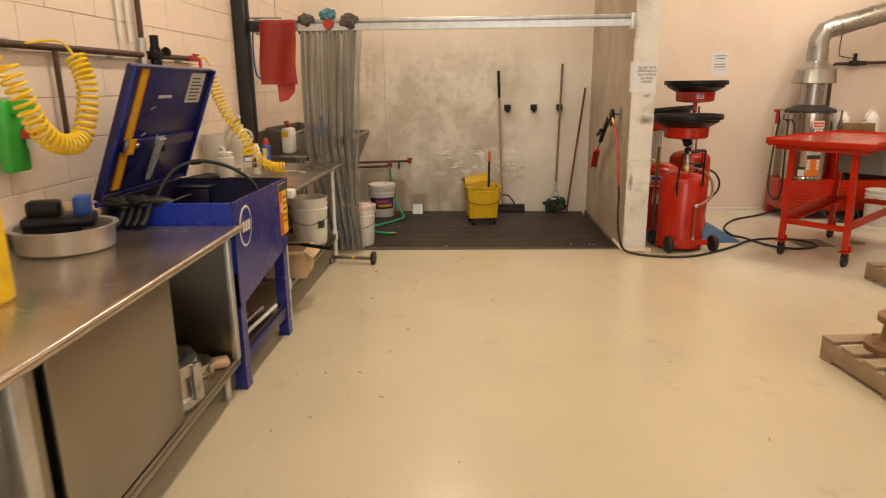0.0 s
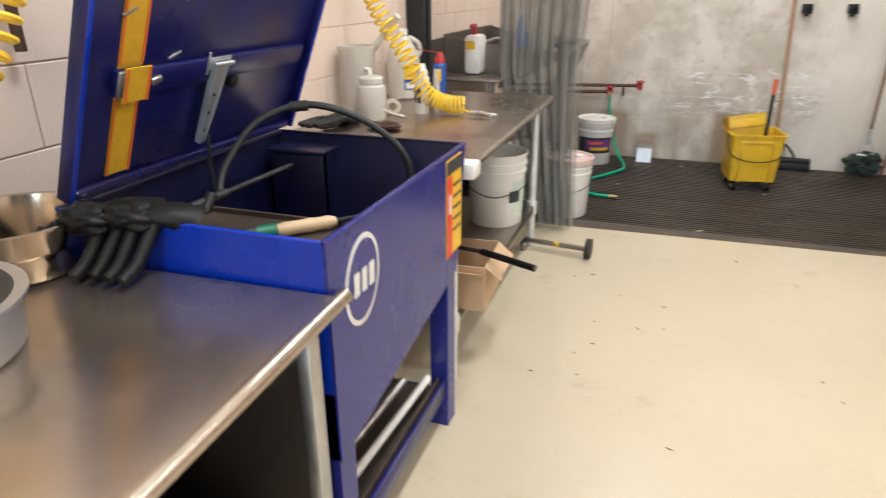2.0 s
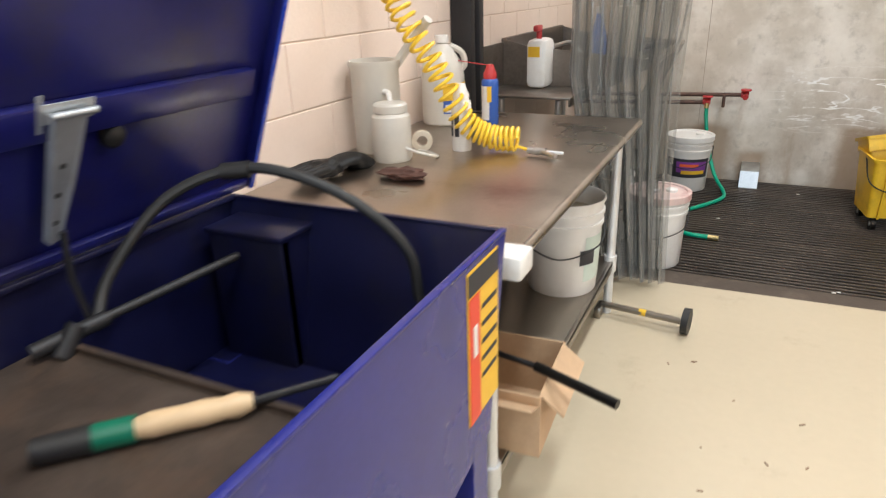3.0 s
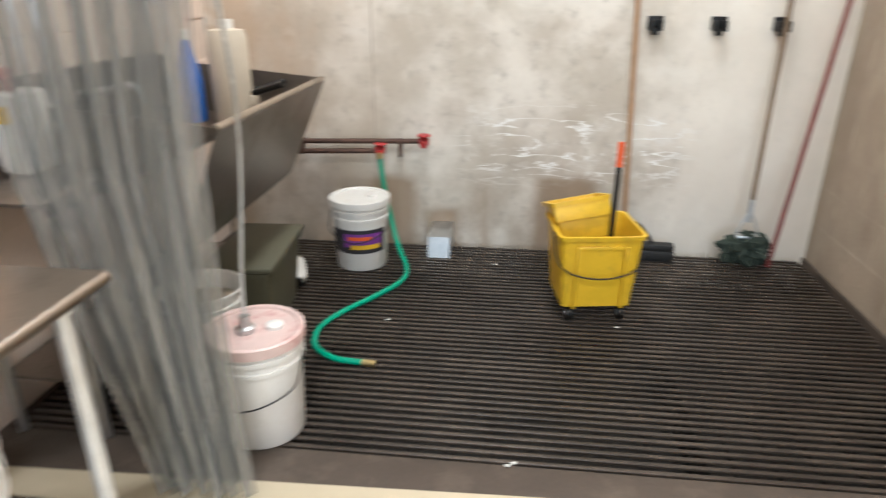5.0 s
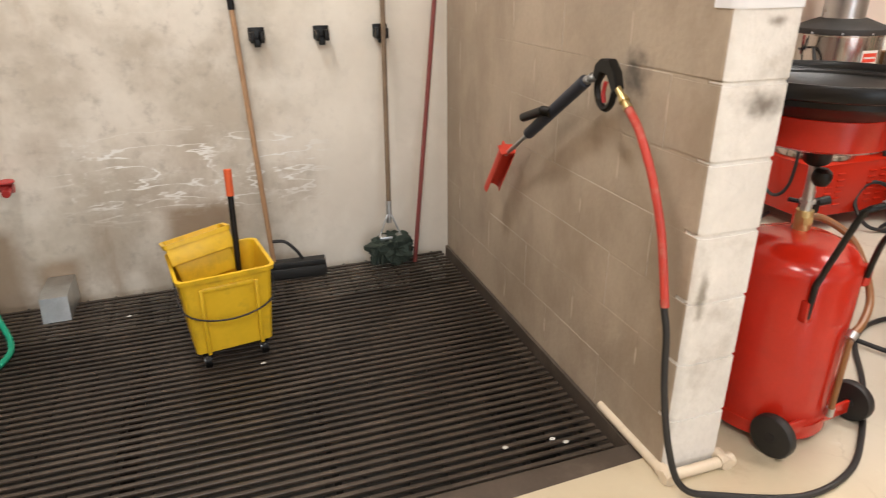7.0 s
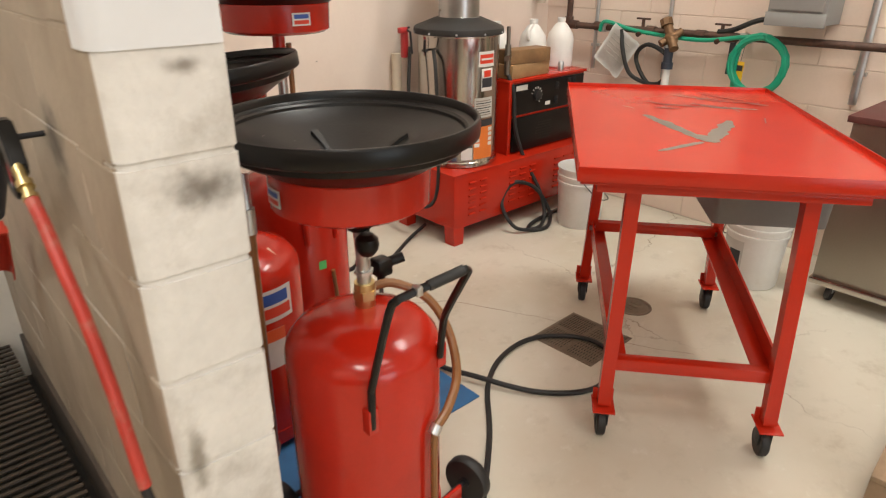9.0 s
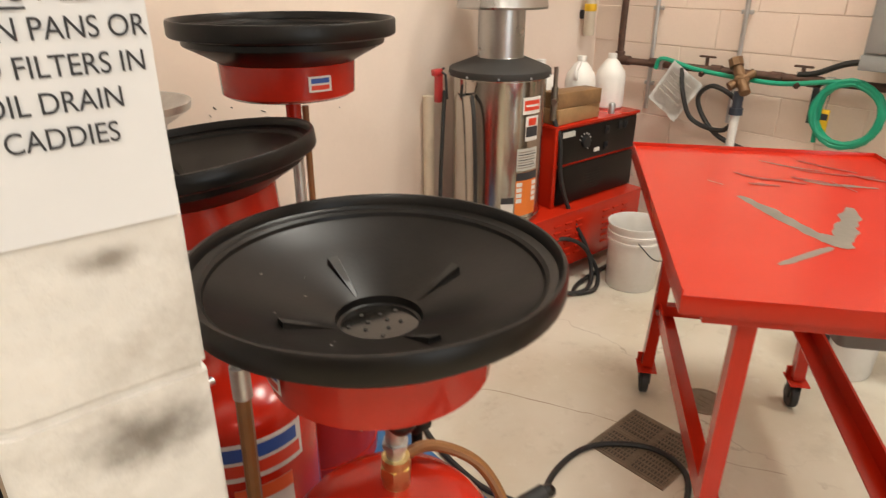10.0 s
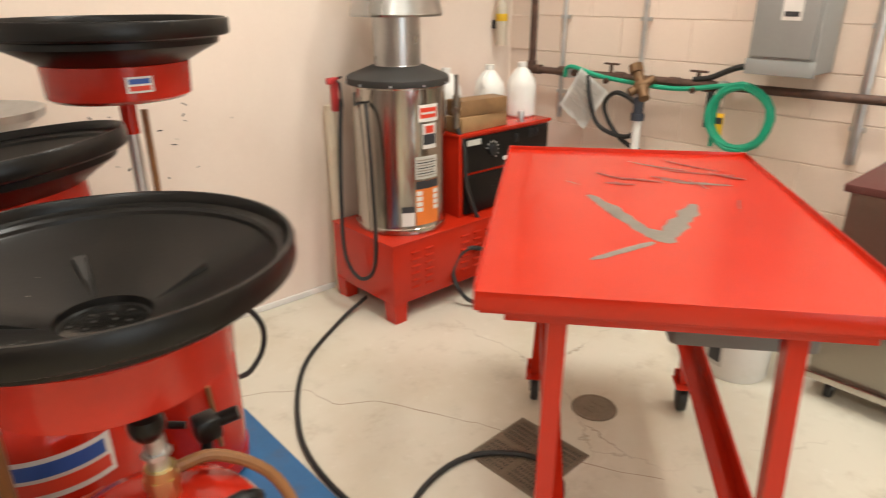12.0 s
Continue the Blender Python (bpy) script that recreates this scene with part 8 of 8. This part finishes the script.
# worn metal parts in the open bay of the bench
M_ALU = node_mat("oily_aluminium", (0.50, 0.485, 0.455), 0.34, 1.0, var=0.25, scale=14, bump=0.15, dirt=(0.06, 0.05, 0.04), dirt_amount=0.7, dirt_scale=10)
M_OILY = node_mat("oily_black_metal", (0.04, 0.035, 0.03), 0.35, 0.6, var=0.3, scale=10, bump=0.1)
for i in range(4):
    d = thing("clutch_plate", (-0.98 + 0.05 * i, 3.46 - 0.03 * i, 0.19), "oily black steel disc leaning in the open cabinet bay", "disc", group="discs in the cabinet", rz=20)
    part("disc", moved(lathe([(0.05, -0.004), (0.17, -0.004), (0.172, 0), (0.17, 0.004), (0.05, 0.004), (0.05, -0.004)], 40), Matrix.Translation((0, 0, 0.17)) @ Matrix.Rotation(radians(80), 4, "Y")), M_OILY, d)
for cx, cy, r, hh in ((-0.66, 3.12, 0.16, 0.20), (-0.78, 3.42, 0.10, 0.09), (-0.65, 3.40, 0.09, 0.07)):
    d = thing("machined_housing", (cx, cy, 0.19), "oily cast aluminium housing on the cabinet shelf", "housing", group="castings in the cabinet")
    part("casting", lathe([(0, 0), (r, 0), (r, hh * 0.25), (r * 0.92, hh * 0.3), (r * 0.9, hh * 0.7), (r, hh * 0.75), (r, hh), (r * 0.7, hh), (r * 0.6, hh * 0.5), (0, hh * 0.45)], 36), M_ALU, d)
    for i in range(5):
        part("lug", lathe([(0, hh * 0.2), (r * 0.16, hh * 0.2), (r * 0.16, hh * 0.95), (r * 0.08, hh * 0.97), (r * 0.08, hh * 0.7), (0, hh * 0.7)], 12, (r * 1.02 * math.cos(i * 1.257), r * 1.02 * math.sin(i * 1.257), 0)), M_ALU, d)
tagged(part("wood_offcut", bm_box(0.16, 0.09, 0.03, (0, 0, 0.016), 0.006), node_mat("raw_wood", (0.55, 0.36, 0.22), 0.6, var=0.15)), "pale wooden offcut on the cabinet shelf", "offcut").matrix_world = pose(-0.60, 3.50, 0.19, 0, 0, 30)
tagged(part("yellow_tool", join(bm_box(0.15, 0.03, 0.025, (0, 0, 0.014), 0.006), bm_box(0.04, 0.05, 0.03, (0.08, 0, 0.016), 0.006)), M_YELLOW), "small yellow handled tool on the cabinet shelf", "tool").matrix_world = pose(-0.62, 3.34, 0.19, 0, 0, 60)
# things on the washer's lower shelf
mt = thing("steel_tray", (-0.60, 4.03, 0.146), "stained steel tray with long bars on the washer's shelf", "tray")
part("tray", join(box2((-0.09, -0.33, 0.0), (0.08, 0.33, 0.006)), box2((-0.09, -0.33, 0.0), (-0.084, 0.33, 0.05)), box2((0.074, -0.33, 0.0), (0.08, 0.33, 0.05)), box2((-0.09, -0.33, 0.0), (0.08, -0.324, 0.05))), M_SLUDGE, mt)
part("bar", rod((0.02, -0.28, 0.06), (0.05, 0.30, 0.06), 0.012), M_WHITEP, mt)
part("bar", rod((-0.05, -0.26, 0.055), (-0.02, 0.26, 0.055), 0.016), M_ALU, mt)
tc_ = thing("metal_can", (-0.80, 4.33, 0.146), "dull grey metal can on the washer's shelf", "can")
part("can", lathe([(0, 0), (0.06, 0), (0.06, 0.15), (0.055, 0.155), (0, 0.155)], 26), M_ALU, tc_)
yj = thing("yellow_bottle", (-0.79, 4.18, 0.146), "yellow plastic bottle on the washer's shelf", "bottle")
part("bottle", lathe([(0, 0), (0.05, 0), (0.052, 0.10), (0.02, 0.15), (0.02, 0.17), (0, 0.17)], 22), M_YELLOW, yj)
# housings of the assumed ceiling lamps, out of view
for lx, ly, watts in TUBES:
    cl = thing("assumed_ceiling_light", (lx, ly, CEIL), "assumed white ceiling tube lamp fixture, out of view", "ceiling light", group="ceiling lights")
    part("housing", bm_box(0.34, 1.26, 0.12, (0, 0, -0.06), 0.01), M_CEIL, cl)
# dirt specks on the floor
specks = []
for i in range(40):
    sx, sy = random.uniform(-0.3, 1.9), random.uniform(2.2, 6.3)
    if i < 20:
        sx = random.uniform(-0.35, 0.25)
    specks.append(moved(bm_box(random.uniform(0.006, 0.024), 0.004, 0.003, (0, 0, 0.0016), 0.0008), pose(sx, sy, 0, 0, 0, random.uniform(0, 180))))
tagged(part("debris", join(*specks), M_CAST), "tiny dark debris specks scattered over the floor", "debris", kind="stuff")
scuffs = []
for i in range(26):
    scuffs.append(moved(bm_box(random.uniform(0.006, 0.026), 0.0012, random.uniform(0.002, 0.007)), pose(random.gauss(3.12, 0.16), Y1 - 0.001, random.gauss(1.0, 0.10), 0, random.uniform(-70, 70), 0)))
tagged(part("scuff_mark", join(*scuffs), M_RUBBER), "small black scuff marks on the cream wall", "scuff", kind="stuff")


drips = []
for row in range(0, 8):
    for k in range(0, 6):
        dl = random.uniform(0.05, 0.15)
        dy, dz = PY + LENGTH * (k + (0.5 if row % 2 else 1.0)), (row + 0.5) * COURSE + random.uniform(-0.02, 0.02)
        if dy > 8.4 or random.random() < 0.3:
            continue
        drips.append(moved(extrude_poly([(0.0032 * math.sin(a), dl / 2 * math.cos(a)) for a in (0, 0.6, 1.4, 2.3, 3.1416, 3.9, 4.8, 5.6)], 0.0008, "x"), Matrix.Translation((PX0 - 0.0012, dy, dz))))
tagged(part("mortar_mark", join(*drips), node_mat("pale_drip", (0.56, 0.48, 0.38), 0.5, var=0.1)), "pale mortar marks in the upright joints of the partition", "mortar mark", kind="stuff")
structure("baseboard_north", box2((PX1 + 0.02, Y1 - 0.016, 0.0), (4.35, Y1 - 0.001, 0.032), 0.004), M_WHITEP, "narrow white strip at the foot of the cream wall", "baseboard")

scraps = []
for px, py in ((-0.21, 7.515), (0.80, 7.56), (1.736, 6.71), (0.24, 8.185), (1.527, 6.753), (0.34, 6.627), (1.70, 6.74), (0.36, 6.64)):
    scraps.append(lump(0.007, int(px * 10) + 3, 1.4, 1.0, 0.35, 0.5, 3, (px, py, 0.002)))
tagged(part("paper_scrap", join(*scraps), M_PAPER), "tiny white scraps lying on the grating", "scrap", kind="stuff")
crack_bits = []
for path in ([(3.375, 7.712), (3.426, 7.534), (3.56, 7.431), (3.703, 7.15), (3.78, 7.0), (3.864, 6.671), (4.008, 6.416)], [(3.0, 7.9), (3.2, 7.83), (3.375, 7.712)]):
    line = curve([(a, b, 0.0006) for a, b in path], 8)
    cb = bmesh.new()
    pairs = []
    for i, q in enumerate(line):
        w = 0.0018 + 0.0012 * noise.noise(Vector((i * 0.7, path[0][0], 0)))
        wob = 0.012 * noise.noise(Vector((i * 0.35, path[0][1], 3)))
        pairs.append((cb.verts.new((q.x - w + wob, q.y - w, q.z)), cb.verts.new((q.x + w + wob, q.y + w, q.z))))
    for a, b in zip(pairs, pairs[1:]):
        cb.faces.new((a[0], a[1], b[1], b[0]))
    crack_bits.append(cb)
tagged(part("floor_crack", join(*crack_bits), node_mat("crack_dirt", (0.34, 0.28, 0.21), 0.9, var=0.2)), "thin dirt-filled crack across the floor coating", "crack", kind="stuff")

# ---- masonry pieces ----
lay_blocks(wall_west, X0, 2.0, 8.5, 0.61, 2.65, M_WALL)
lay_blocks(wall_east, X1, 4.85, 8.52, 0.0, 2.45, M_WALL)


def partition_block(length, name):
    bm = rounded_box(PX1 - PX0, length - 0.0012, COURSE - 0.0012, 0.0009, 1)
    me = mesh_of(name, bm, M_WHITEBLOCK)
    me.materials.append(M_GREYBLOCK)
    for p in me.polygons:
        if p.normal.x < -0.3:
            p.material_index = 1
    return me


def end_block(length):
    """A block whose outer corner is a bullnose."""
    w = PX1 - PX0
    bm = extrude_poly(bullnose(-w / 2, -length / 2 + 0.0, w / 2, length / 2 - 0.0025, BULL), COURSE - 0.005, "z")
    rim = [e for e in bm.edges if abs(abs(e.verts[0].co.z) - (COURSE - 0.005) / 2) < 1e-5 and abs(e.verts[0].co.z - e.verts[1].co.z) < 1e-5]
    bmesh.ops.bevel(bm, geom=rim, offset=0.0045, segments=2, affect="EDGES")
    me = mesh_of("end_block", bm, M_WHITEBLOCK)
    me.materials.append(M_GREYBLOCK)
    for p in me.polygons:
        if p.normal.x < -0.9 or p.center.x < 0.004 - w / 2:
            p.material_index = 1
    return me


full_end, half_end = end_block(LENGTH), end_block(LENGTH / 2)
full_block, half_block = partition_block(LENGTH, "block"), partition_block(LENGTH / 2, "half_block")
for row in range(0, 13):
    y, first = PY, row % 2
    while y < Y1 - 0.06:
        L = LENGTH / 2 if first else LENGTH
        first = False
        if y + L > Y1 + 0.02:
            L = LENGTH / 2
            if y + L > Y1 + 0.06:
                break
        at_end = abs(y - PY) < 1e-6
        ob = new("block", (half_end if at_end else half_block) if L < 0.3 else (full_end if at_end else full_block))
        ob.parent = partition
        ob.location = ((PX0 + PX1) / 2 + random.uniform(-0.0008, 0.0008), y + L / 2, (row + 0.5) * COURSE)
        y += L
